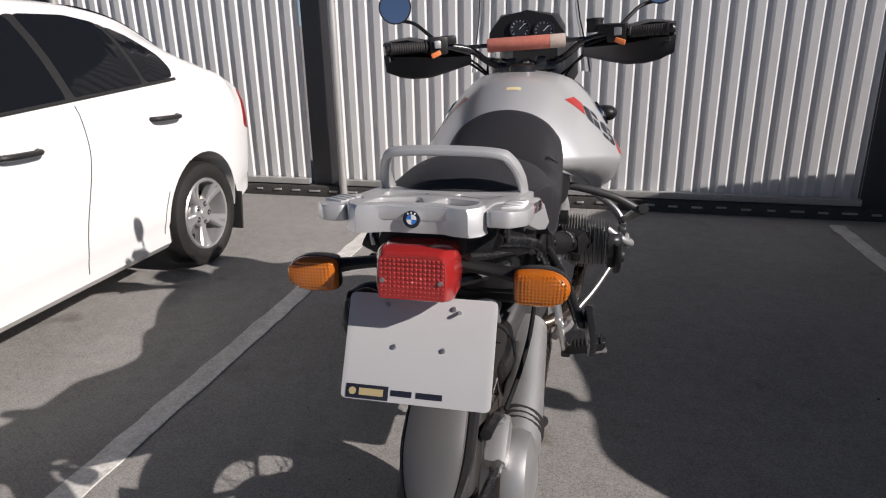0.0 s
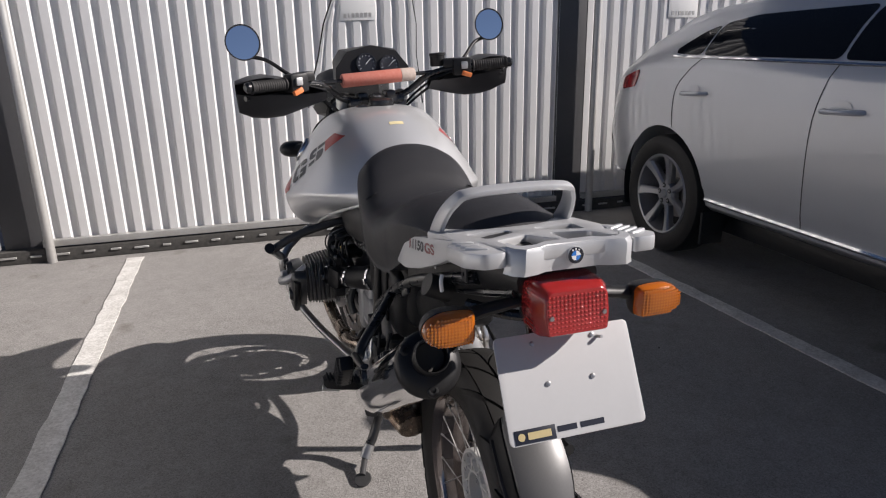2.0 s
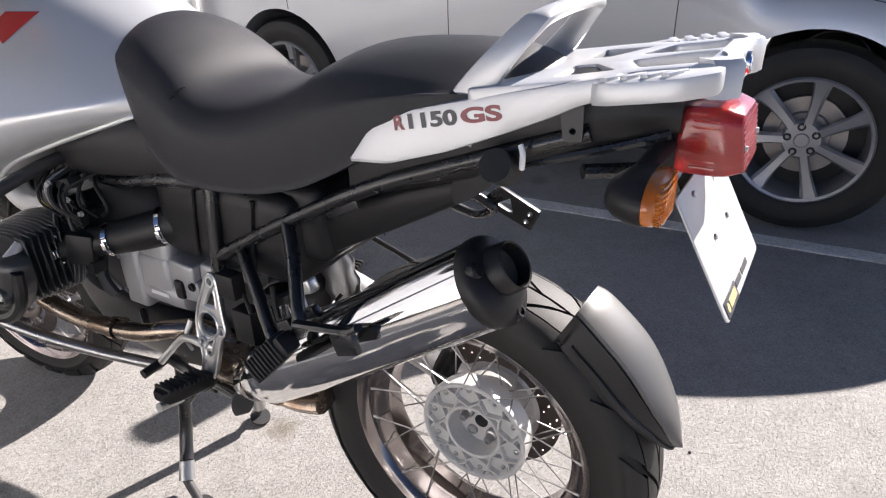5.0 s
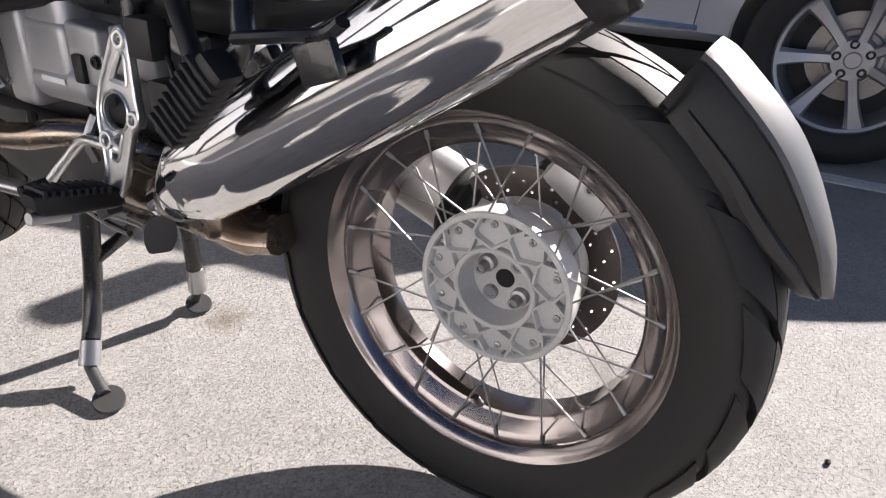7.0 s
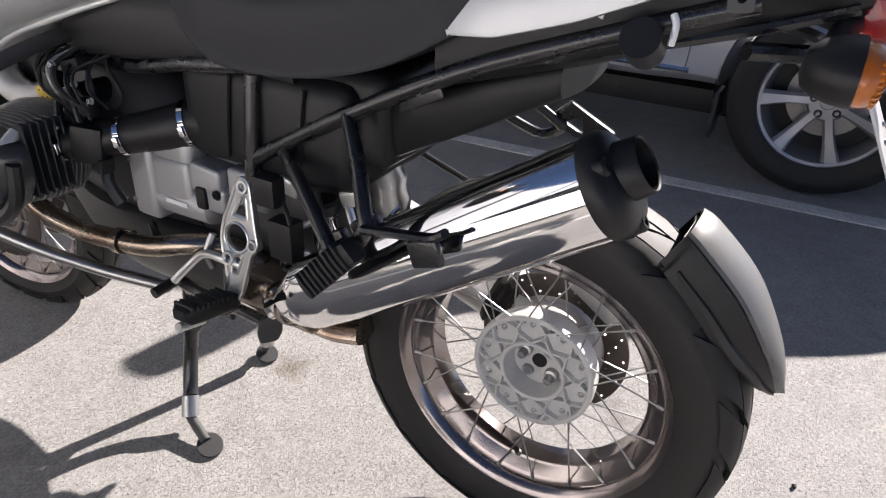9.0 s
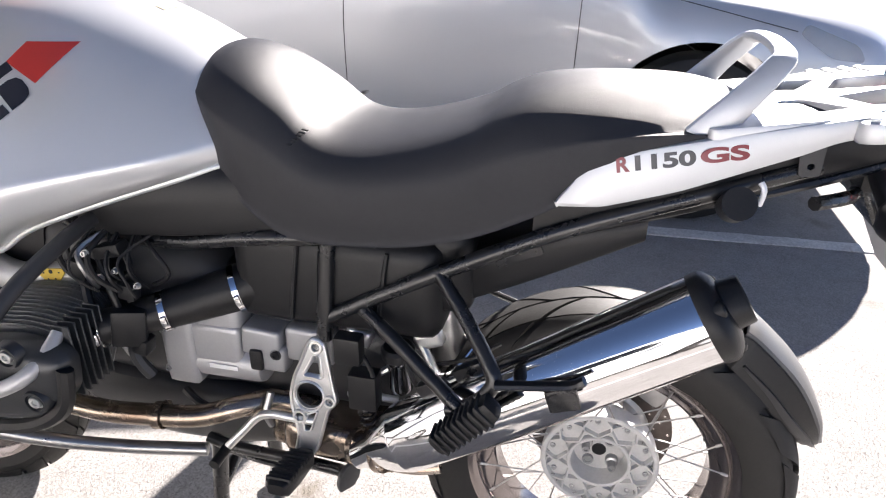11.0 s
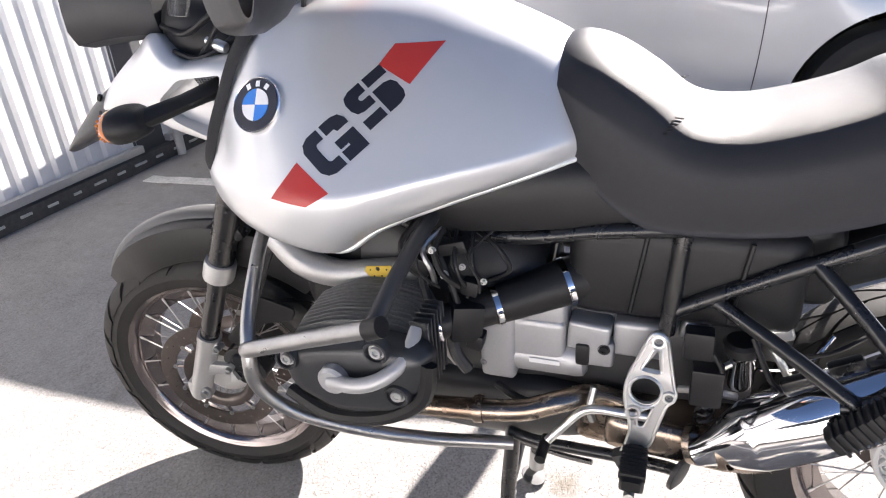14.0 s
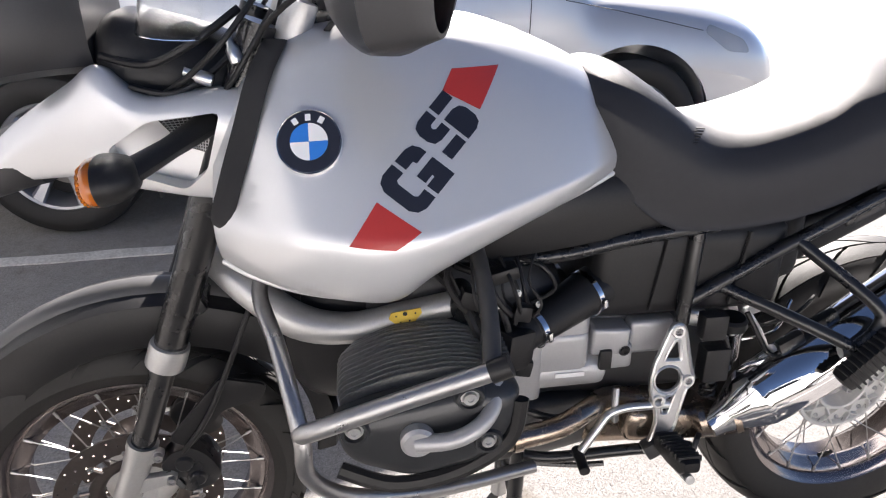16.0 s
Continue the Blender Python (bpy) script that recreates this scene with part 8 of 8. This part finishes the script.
    for k in range(11):
        a = radians(132 + 4.4 * k)
        r = 0.452 - 0.006 * k
        p, nrm = FC + Vector((0, r * math.cos(a), r * math.sin(a))), Vector((0, math.cos(a), math.sin(a)))
        w = 0.070 - 0.001 * k
        prof = [(-1, -0.045), (-0.96, -0.012), (-0.6, 0.0), (0.6, 0.0), (0.96, -0.012), (1, -0.045)]
        rings.append([p + Vector((w * u, 0, 0)) + nrm * v for u, v in prof] + [p + Vector((w * u * 0.94, 0, 0)) + nrm * (v - 0.005) for u, v in reversed(prof)])
    loft(bm, rings)
    part("rear_skirt", steered(bm), "black", fm, "black splash skirt behind the wheel")
    # beak between tank and headlight
    bm = bmesh.new()
    surface(bm, [(1.165, [(0, 1.075), (0.09, 1.094), (0.150, 1.096), (0.178, 1.066), (0.182, 1.01), (0.175, 0.960), (0.150, 0.940), (0, 0.935)]), (1.26, [(0, 1.075), (0.09, 1.092), (0.146, 1.092), (0.170, 1.066), (0.170, 1.01), (0.165, 0.955), (0.14, 0.938), (0, 0.935)]),
                 (1.345, [(0, 1.070), (0.09, 1.086), (0.134, 1.088), (0.156, 1.068), (0.156, 1.02), (0.150, 0.965), (0.12, 0.945), (0, 0.94)]), (1.40, [(0, 1.105), (0.09, 1.126), (0.124, 1.129), (0.144, 1.096), (0.146, 1.035), (0.138, 0.975), (0.11, 0.955), (0, 0.95)]), (1.45, [(0, 1.085), (0.085, 1.102), (0.116, 1.100), (0.136, 1.072), (0.137, 1.03), (0.127, 0.985), (0.10, 0.966), (0, 0.96)]),
                 (1.54, [(0, 1.040), (0.07, 1.050), (0.098, 1.044), (0.116, 1.02), (0.115, 0.995), (0.102, 0.970), (0.08, 0.960), (0, 0.958)]), (1.60, [(0, 1.00), (0.06, 1.004), (0.082, 0.996), (0.095, 0.975), (0.093, 0.962), (0.08, 0.950), (0.06, 0.946), (0, 0.943)])], 6, 4)
    bmesh.ops.recalc_face_normals(bm, faces=bm.faces)
    tree = BVHTree.FromBMesh(bm)
    bk = part("beak", bm, "silver", BIKE, "silver front beak fairing", sharp=50)
    cutters = []
    for s in (-1, 1):
        bm = bmesh.new()
        plate(bm, round_poly([(1.232, 1.070), (1.335, 1.058), (1.402, 1.016), (1.374, 0.980), (1.298, 0.956), (1.262, 0.985)], 0.012, 4), [], 0.20, flat_frame(0.118, s))
        bmesh.ops.recalc_face_normals(bm, faces=bm.faces)
        me = bpy.data.meshes.new("cut")
        bm.to_mesh(me)
        bm.free()
        c = new("cut", me)
        c.matrix_world = BIKE.matrix_world.copy()
        cutters.append(c)
    bpy.context.view_layer.update()
    bool_cut(bk, cutters)
    bk.data.set_sharp_from_angle(angle=radians(40))
    bm = bmesh.new()
    surface(bm, [(1.520, [(0, 1.055), (0.068, 1.055), (0.099, 1.044), (0.114, 1.022), (0.113, 1.0), (0.098, 0.968), (0.075, 0.952), (0, 0.948)]), (1.555, [(0, 1.044), (0.064, 1.042), (0.095, 1.025), (0.109, 1.0), (0.108, 0.975), (0.092, 0.950), (0.06, 0.942), (0, 0.938)]), (1.64, [(0, 1.0), (0.05, 0.995), (0.080, 0.975), (0.090, 0.95), (0.090, 0.935), (0.076, 0.922), (0.05, 0.916), (0, 0.912)]), (1.73, [(0, 0.932), (0.035, 0.928), (0.056, 0.916), (0.062, 0.905), (0.061, 0.898), (0.05, 0.890), (0.035, 0.887), (0, 0.885)]), (1.80, [(0, 0.880), (0.015, 0.878), (0.026, 0.873), (0.029, 0.868), (0.028, 0.865), (0.022, 0.861), (0.015, 0.859), (0, 0.858)])], 4, 3)
    tip = part("beak_tip", bm, "grey_plastic", bk, "grey plastic beak tip with slots")
    for s in (-1, 1):
        for y, z in ((1.60, 1.005), (1.595, 0.975)):
            bm = bmesh.new()
            box(bm, (s * (0.088 if z > 1.0 else 0.099), y, z), (0.008, 0.008, 0.014), (30, 0, 0), 0.002)
            part("slot", bm, "black", tip)
        bm = bmesh.new()
        lo, hi = [(1.262, 0.998), (1.300, 1.012)], [(1.240, 1.064), (1.332, 1.054)]
        plate(bm, round_poly([lo[0], lo[1], hi[1], hi[0]], 0.006), [], 0.003, flat_frame(0.1185, s))
        grille = part("mesh_grille", bm, "black", bk, "black mesh grille")
        bm = bmesh.new()
        def at(u, v):
            a = [l + (h - l) * v for l, h in zip(lo[0], hi[0])]
            b = [l + (h - l) * v for l, h in zip(lo[1], hi[1])]
            return (s * 0.1225, a[0] + (b[0] - a[0]) * u, a[1] + (b[1] - a[1]) * u)
        for k in range(1, 13):
            rod(bm, at(k / 13, 0.03), at(k / 13, 0.97), 0.0007, 5)
            rod(bm, at(0.03, k / 13), at(0.97, k / 13), 0.0007, 5)
        part("wire_mesh", bm, "steel", grille)["kind"] = "stuff"
        indicator(BIKE, Vector((s * 0.272, 1.365, 1.010)), Vector((0.1 * s, 1, -0.1)), s, Vector((s * 0.12, 1.26, 1.045)), "front_indicator")
        bm = bmesh.new()
        tube(bm, [(s * 0.140, 1.150, 1.160), (s * 0.192, 1.172, 1.118), (s * 0.222, 1.196, 1.05), (s * 0.240, 1.220, 0.985), (s * 0.236, 1.240, 0.925), (s * 0.19, 1.235, 0.890)], 0.019, 10, 5, 0.16)
        part("strap", bm, "strap", BIKE, "black webbing strap between tank and beak")
    # headlight housing, instruments, screen
    bm = bmesh.new()
    surface(bm, [(1.415, [(0, 1.29), (0.06, 1.285), (0.08, 1.26), (0.085, 1.22), (0.08, 1.125), (0, 1.11)]), (1.48, [(0, 1.30), (0.09, 1.295), (0.125, 1.27), (0.135, 1.22), (0.12, 1.125), (0, 1.11)]), (1.552, [(0, 1.285), (0.12, 1.28), (0.15, 1.26), (0.158, 1.21), (0.145, 1.115), (0, 1.105)])], 4, 3)
    hl = part("headlight_housing", bm, "grey_plastic", BIKE, "dark grey twin headlight housing")
    for x, r in ((-0.075, 0.062), (0.075, 0.055)):
        bm = bmesh.new()
        lathe(bm, [(r, -0.02), (r, 0.0), (r * 0.8, 0.012), (0, 0.018)], axis((x, 1.550, 1.205), (0, 1, -0.05)), 28)
        part("headlight_lens", bm, "headlight", hl, "clear ribbed headlight lens")
    bm = bmesh.new()
    loft(bm, [[Vector((x, y, z)) for x, y, z in ring] for ring in [[(-0.128, 1.10, 1.268), (-0.126, 1.10, 1.310), (-0.085, 1.105, 1.362), (0, 1.11, 1.382), (0.085, 1.105, 1.362), (0.126, 1.10, 1.310), (0.128, 1.10, 1.268), (0, 1.09, 1.25)], [(-0.125, 1.17, 1.262), (-0.125, 1.18, 1.33), (-0.10, 1.19, 1.368), (0, 1.2, 1.380), (0.10, 1.19, 1.368), (0.125, 1.18, 1.33), (0.125, 1.17, 1.262), (0, 1.16, 1.245)], [(-0.10, 1.25, 1.255), (-0.10, 1.26, 1.31), (-0.08, 1.27, 1.335), (0, 1.28, 1.345), (0.08, 1.27, 1.335), (0.10, 1.26, 1.31), (0.10, 1.25, 1.255), (0, 1.25, 1.245)]]])
    ins = part("instrument_panel", bm, "black", BIKE, "black hooded instrument panel with two dials")
    for x, dz in ((-0.022, 0.0), (0.058, -0.008)):
        m = axis((x, 1.099, 1.322 + dz), (0, -1, 0.12)) @ Matrix.Diagonal((0.9, 0.9, 1, 1))
        bm = bmesh.new()
        lathe(bm, [(0.0, 0.002), (0.034, 0.002), (0.035, 0.006), (0.038, 0.006), (0.039, 0.0), (0, 0.0)], m, 32)
        dial = part("dial", bm, "dial", ins, "round black dial with pale marks")
        bm = bmesh.new()
        for k in range(11):
            a = radians(-40 + 26 * k)
            box(bm, (0.029 * math.cos(a), 0.029 * math.sin(a), 0.0035), (0.006, 0.0016, 0.0012), (0, 0, math.degrees(a)), m=m)
        box(bm, (0.008, 0.008, 0.0045), (0.028, 0.0018, 0.0012), (0, 0, 45), m=m)
        part("dial_print", bm, "white", ins)["kind"] = "stuff"
    bm = bmesh.new()
    rings = []
    for z, y, w in ((1.17, 1.36, 0.215), (1.25, 1.34, 0.20), (1.35, 1.285, 0.175), (1.45, 1.22, 0.16), (1.54, 1.16, 0.13)):
        rings.append([Vector((w * math.sin(a), y - 0.12 * (1 - math.cos(a)), z)) for a in [math.pi * 0.5 * (i / 8 - 1) for i in range(17)]] + [Vector(((w - 0.004) * math.sin(a), y - 0.004 - 0.12 * (1 - math.cos(a)), z)) for a in [math.pi * 0.5 * (1 - i / 8) for i in range(17)]])
    loft(bm, rings)
    ws = part("windscreen", bm, "screen", BIKE, "clear plastic windscreen")
    ws.visible_shadow = False
    # handlebar and its fittings
    bm = bmesh.new()
    half = [(0.445, 0.935, 1.292), (0.34, 0.975, 1.290), (0.26, 1.005, 1.286), (0.185, 1.045, 1.268), (0.125, 1.085, 1.222), (0.07, 1.095, 1.205)]
    tube(bm, [(-x, y, z) for x, y, z in half] + [(x, y, z) for x, y, z in reversed(half)], 0.0112, 14, 5)
    hb = part("handlebar", steered(bm), "black_paint", BIKE, "black handlebar with padded cross brace")
    bm = bmesh.new()
    rod(bm, (-0.20, 1.040, 1.278), (0.20, 1.040, 1.278), 0.007, 10)
    part("cross_brace", steered(bm), "black_paint", hb)
    bm = bmesh.new()
    lathe(bm, [(0.006, 0), (0.020, 0.0), (0.0225, 0.004), (0.0225, 0.205), (0.006, 0.205)], axis((-0.128, 1.040, 1.278), (1, 0, 0)), 22)
    part("foam_pad", steered(bm), "foam", hb, "faded red foam pad")
    bm = bmesh.new()
    lathe(bm, [(0.006, 0), (0.0223, 0.0), (0.0222, 0.046), (0.020, 0.050), (0.006, 0.050)], axis((0.078, 1.040, 1.278), (1, 0, 0)), 22)
    part("foam_end", steered(bm), "foam_end", hb, "worn grey end of the pad")
    bm = bmesh.new()
    box(bm, (0, 1.105, 1.195), (0.20, 0.075, 0.03), (-8, 0, 0), 0.010)
    for x in (-0.05, 0.05):
        box(bm, (x, 1.092, 1.215), (0.035, 0.05, 0.03), (0, 0, 0), 0.008)
    yoke = part("top_yoke", steered(bm), "black_paint", BIKE, "black top yoke")
    for x in (-0.105, 0.105, 0.0):
        bm = bmesh.new()
        lathe(bm, [(0.0, 0.018), (0.012, 0.018), (0.014, 0.012), (0.024, 0.010), (0.025, 0.0), (0.025, -0.05), (0, -0.05)], axis((x, 1.128 if x else 1.075, 1.205), up), 20)
        part("yoke_cap", steered(bm), "alloy" if x else "steel", yoke)
    for s in (-1, 1):
        d = (Vector((s * 0.445, 0.935, 1.292)) - Vector((s * 0.34, 0.975, 1.290))).normalized()
        a = Vector((s * 0.325, 0.981, 1.290))
        bm = bmesh.new()
        prof = [(0.012, 0.0), (0.021, 0.0), (0.021, 0.004)]
        for k in range(13):
            prof += [(0.0168, 0.008 + 0.0078 * k), (0.0182, 0.011 + 0.0078 * k), (0.0182, 0.0135 + 0.0078 * k)]
        prof += [(0.0175, 0.112), (0.020, 0.114), (0.020, 0.120), (0, 0.120)]
        lathe(bm, prof, axis(a, d), 20)
        grip = part("grip", steered(bm), "grip", hb, "ribbed black rubber grip")
        bm = bmesh.new()
        lathe(bm, [(0, 0.018), (0.010, 0.018), (0.016, 0.012), (0.016, 0), (0, 0)], axis(a + d * 0.120, d), 18)
        part("bar_end", steered(bm), "black_paint", hb, "black bar end weight")
        bm = bmesh.new()
        box(bm, (s * 0.288, 0.992, 1.290), (0.062, 0.052, 0.058), (0, 0, -18 * s), 0.010)
        box(bm, (s * 0.255, 1.012, 1.305), (0.05, 0.05, 0.030), (0, 0, -18 * s), 0.008)
        sw = part("switch_housing", steered(bm), "black", hb, "black switch housing with orange switch")
        bm = bmesh.new()
        box(bm, (s * 0.292, 0.961, 1.265), (0.034, 0.014, 0.016), (0, 20 * s, -18 * s), 0.004)
        part("orange_switch", steered(bm), "orange", hb, "worn orange switch")
        bm = bmesh.new()
        box(bm, (s * 0.285, 0.962, 1.295), (0.022, 0.010, 0.024), (0, 0, -18 * s), 0.003)
        part("switch", steered(bm), "alloy", hb, "grey rocker switch")
        # hand guard, a deep scoop ahead of and under the grip
        bm = bmesh.new()
        rows = []
        for t in (0.0, 0.12, 0.3, 0.5, 0.7, 0.85, 0.95, 1.0):
            x = 0.185 + 0.285 * t
            full = min(1.0, 0.35 + 2.2 * t) * (1 - 0.75 * max(0, t - 0.85) / 0.15)
            top = 1.262 + 0.062 * min(1, t * 1.6) - 0.012 * max(0, t - 0.8) / 0.2
            low = 1.222 - 0.036 * min(1, 2.2 * t) + 0.030 * max(0, t - 0.8) / 0.2
            yf = 1.035 - 0.03 * t
            dep = 0.085 * full
            mid = (top + low) / 2
            prof = [(yf - 0.050 * full, top - 0.008), (yf + dep * 0.4, top), (yf + dep * 0.86, top - 0.016), (yf + dep, mid + 0.006), (yf + dep * 0.9, low + 0.014), (yf + dep * 0.6, low), (yf + dep * 0.2, low + 0.010), (yf - 0.034 * full, mid + 0.008)]
            cy, cz = yf + dep * 0.45, mid
            inner = [(cy + (y - cy) * 0.92, cz + (z - cz) * 0.90) for y, z in prof]
            rows.append([Vector((s * x, y, z)) for y, z in spline2(prof)] + [Vector((s * x, y, z)) for y, z in reversed(spline2(inner))])
        loft(bm, rows)
        part("hand_guard", steered(bm), "grey_plastic", hb, "black plastic hand guard")
        bm = bmesh.new()
        tube(bm, [(s * 0.30, 1.010, 1.27), (s * 0.34, 1.025, 1.268), (s * 0.40, 1.015, 1.262), (s * 0.45, 0.985, 1.258)], [0.008, 0.006, 0.006, 0.008], 8, 4)
        part("lever", steered(bm), "black_paint", hb, "black hand lever")
        # mirror
        c = Vector((s * 0.425, 1.035, 1.420))
        nrm = Vector((-0.10 * s, -1, 0.10)).normalized()
        bm = bmesh.new()
        m = axis(c, nrm)
        lathe(bm, [(0.0, -0.028), (0.025, -0.026), (0.045, -0.014), (0.053, 0.0), (0.054, 0.004), (0.050, 0.004), (0.050, 0.001), (0, 0.001)], m, 32)
        tube(bm, [c - nrm * 0.02 + Vector((-s * 0.01, 0, -0.04)), (s * 0.365, 1.035, 1.365), (s * 0.315, 1.01, 1.325), (s * 0.285, 1.0, 1.30)], 0.006, 10, 4)
        mr = part("mirror", steered(bm), "black", BIKE, "round black mirror on a thin stalk")
        bm = bmesh.new()
        lathe(bm, [(0.0, 0.0022), (0.0495, 0.0022), (0.0495, 0.0010), (0, 0.0010)], m, 32)
        part("mirror_glass", steered(bm), "mirror", mr)
    bm = bmesh.new()
    lathe(bm, [(0, 0), (0.024, 0), (0.026, 0.004), (0.026, 0.034), (0.028, 0.036), (0.028, 0.044), (0, 0.046)], axis((0.225, 1.05, 1.295), (0, 0, 1)), 22)
    part("brake_reservoir", steered(bm), "black", hb, "black brake fluid reservoir")
    for pts in ([(-0.27, 1.02, 1.27), (-0.20, 1.12, 1.24), (-0.12, 1.20, 1.15), (-0.08, 1.18, 1.02)], [(0.27, 1.02, 1.27), (0.20, 1.12, 1.23), (0.13, 1.20, 1.14), (0.08, 1.18, 1.02)], [(-0.25, 1.03, 1.26), (-0.16, 1.08, 1.20), (-0.10, 1.12, 1.12), (-0.12, 1.10, 1.0)], [(0.24, 1.03, 1.26), (0.15, 1.10, 1.19), (0.06, 1.15, 1.10), (0.03, 1.15, 1.0)], [(-0.16, 1.06, 1.24), (-0.06, 1.14, 1.22), (0.04, 1.16, 1.17), (0.06, 1.2, 1.1)]):
        bm = bmesh.new()
        tube(bm, pts, 0.0042, 8, 6)
        part("cable", steered(bm), "black", BIKE, "black control cable")
    # added black filler: stands for deep shade among yoke and cables behind the headlight
    bm = bmesh.new()
    surface(bm, [(1.17, [(0, 1.13), (0.05, 1.12), (0.075, 1.09), (0.075, 1.05), (0.05, 1.03), (0, 1.03)]), (1.26, [(0, 1.17), (0.06, 1.16), (0.09, 1.12), (0.09, 1.06), (0.06, 1.03), (0, 1.03)]), (1.38, [(0, 1.20), (0.07, 1.19), (0.10, 1.15), (0.10, 1.08), (0.07, 1.05), (0, 1.05)]), (1.42, [(0, 1.17), (0.04, 1.16), (0.06, 1.14), (0.06, 1.09), (0.04, 1.07), (0, 1.07)])], 3, 2)
    part("headstock_shroud", bm, "black", BIKE, "black filler for the shaded hollow behind the headlight")
    for k, pts in enumerate(([(-0.10, 1.20, 1.20), (-0.13, 1.26, 1.16), (-0.12, 1.33, 1.13), (-0.09, 1.40, 1.14)], [(-0.12, 1.17, 1.22), (-0.15, 1.22, 1.16), (-0.13, 1.28, 1.11), (-0.10, 1.33, 1.08)], [(-0.08, 1.18, 1.18), (-0.11, 1.24, 1.12), (-0.13, 1.30, 1.09), (-0.12, 1.36, 1.10)], [(-0.14, 1.15, 1.20), (-0.15, 1.19, 1.14), (-0.14, 1.22, 1.10), (-0.11, 1.25, 1.07)])):
        bm = bmesh.new()
        tube(bm, pts, (0.006, 0.0045, 0.005, 0.004)[k], 8, 5)
        part("cable", bm, "black", BIKE, "black control cable")
    for c, d in (((-0.135, 1.205, 1.130), (0.2, 0.3, 1)), ((-0.125, 1.245, 1.105), (0.0, 1, 0.4))):
        bm = bmesh.new()
        lathe(bm, [(0, 0), (0.009, 0), (0.010, 0.004), (0.010, 0.020), (0.006, 0.026), (0.006, 0.040), (0, 0.040)], axis(c, d), 12)
        part("cable_adjuster", bm, "bright_alloy", BIKE, "bright cable adjuster")


def build_small():
    bm = bmesh.new()
    tube(bm, [(-0.142, -0.125, 0.985), (-0.146, -0.13, 0.975), (-0.144, -0.128, 0.955)], 0.004, 8, 3)
    part("seat_lock_cable", bm, "white", BIKE, "short pale cable end")
    bm = bmesh.new()
    lathe(bm, [(0.0, 0.0), (0.02, 0.0), (0.022, 0.01), (0.022, 0.05), (0, 0.05)], axis((-0.12, -0.10, 0.94), (-0.6, 0, 0.3)), 18)
    part("helmet_lock", bm, "black", BIKE)
    rnd = random.Random(3)
    for x, y, r in ((0.372, -0.462, 0.0055), (-0.75, 0.7, 0.003), (0.55, -0.3, 0.004), (0.2, -0.55, 0.004), (-0.45, 0.35, 0.003), (1.3, 1.2, 0.004)):
        bm = bmesh.new()
        bmesh.ops.create_icosphere(bm, subdivisions=2, radius=r, matrix=Matrix.Translation((x, y, r * 0.6)))
        for v in bm.verts:
            v.co += Vector((rnd.uniform(-1, 1), rnd.uniform(-1, 1), rnd.uniform(-1, 1))) * r * 0.18
        st = part("pebble", bm, "dust")
        tagged(st, "small dark pebble lying on the asphalt", "pebble", "pebbles")


build_engine()
build_cylinder(-1)
build_cylinder(1)
build_exhaust()
build_frame()
build_footrests()
build_intake()
build_rear_end()
build_bars_guard()
build_front()
build_small()
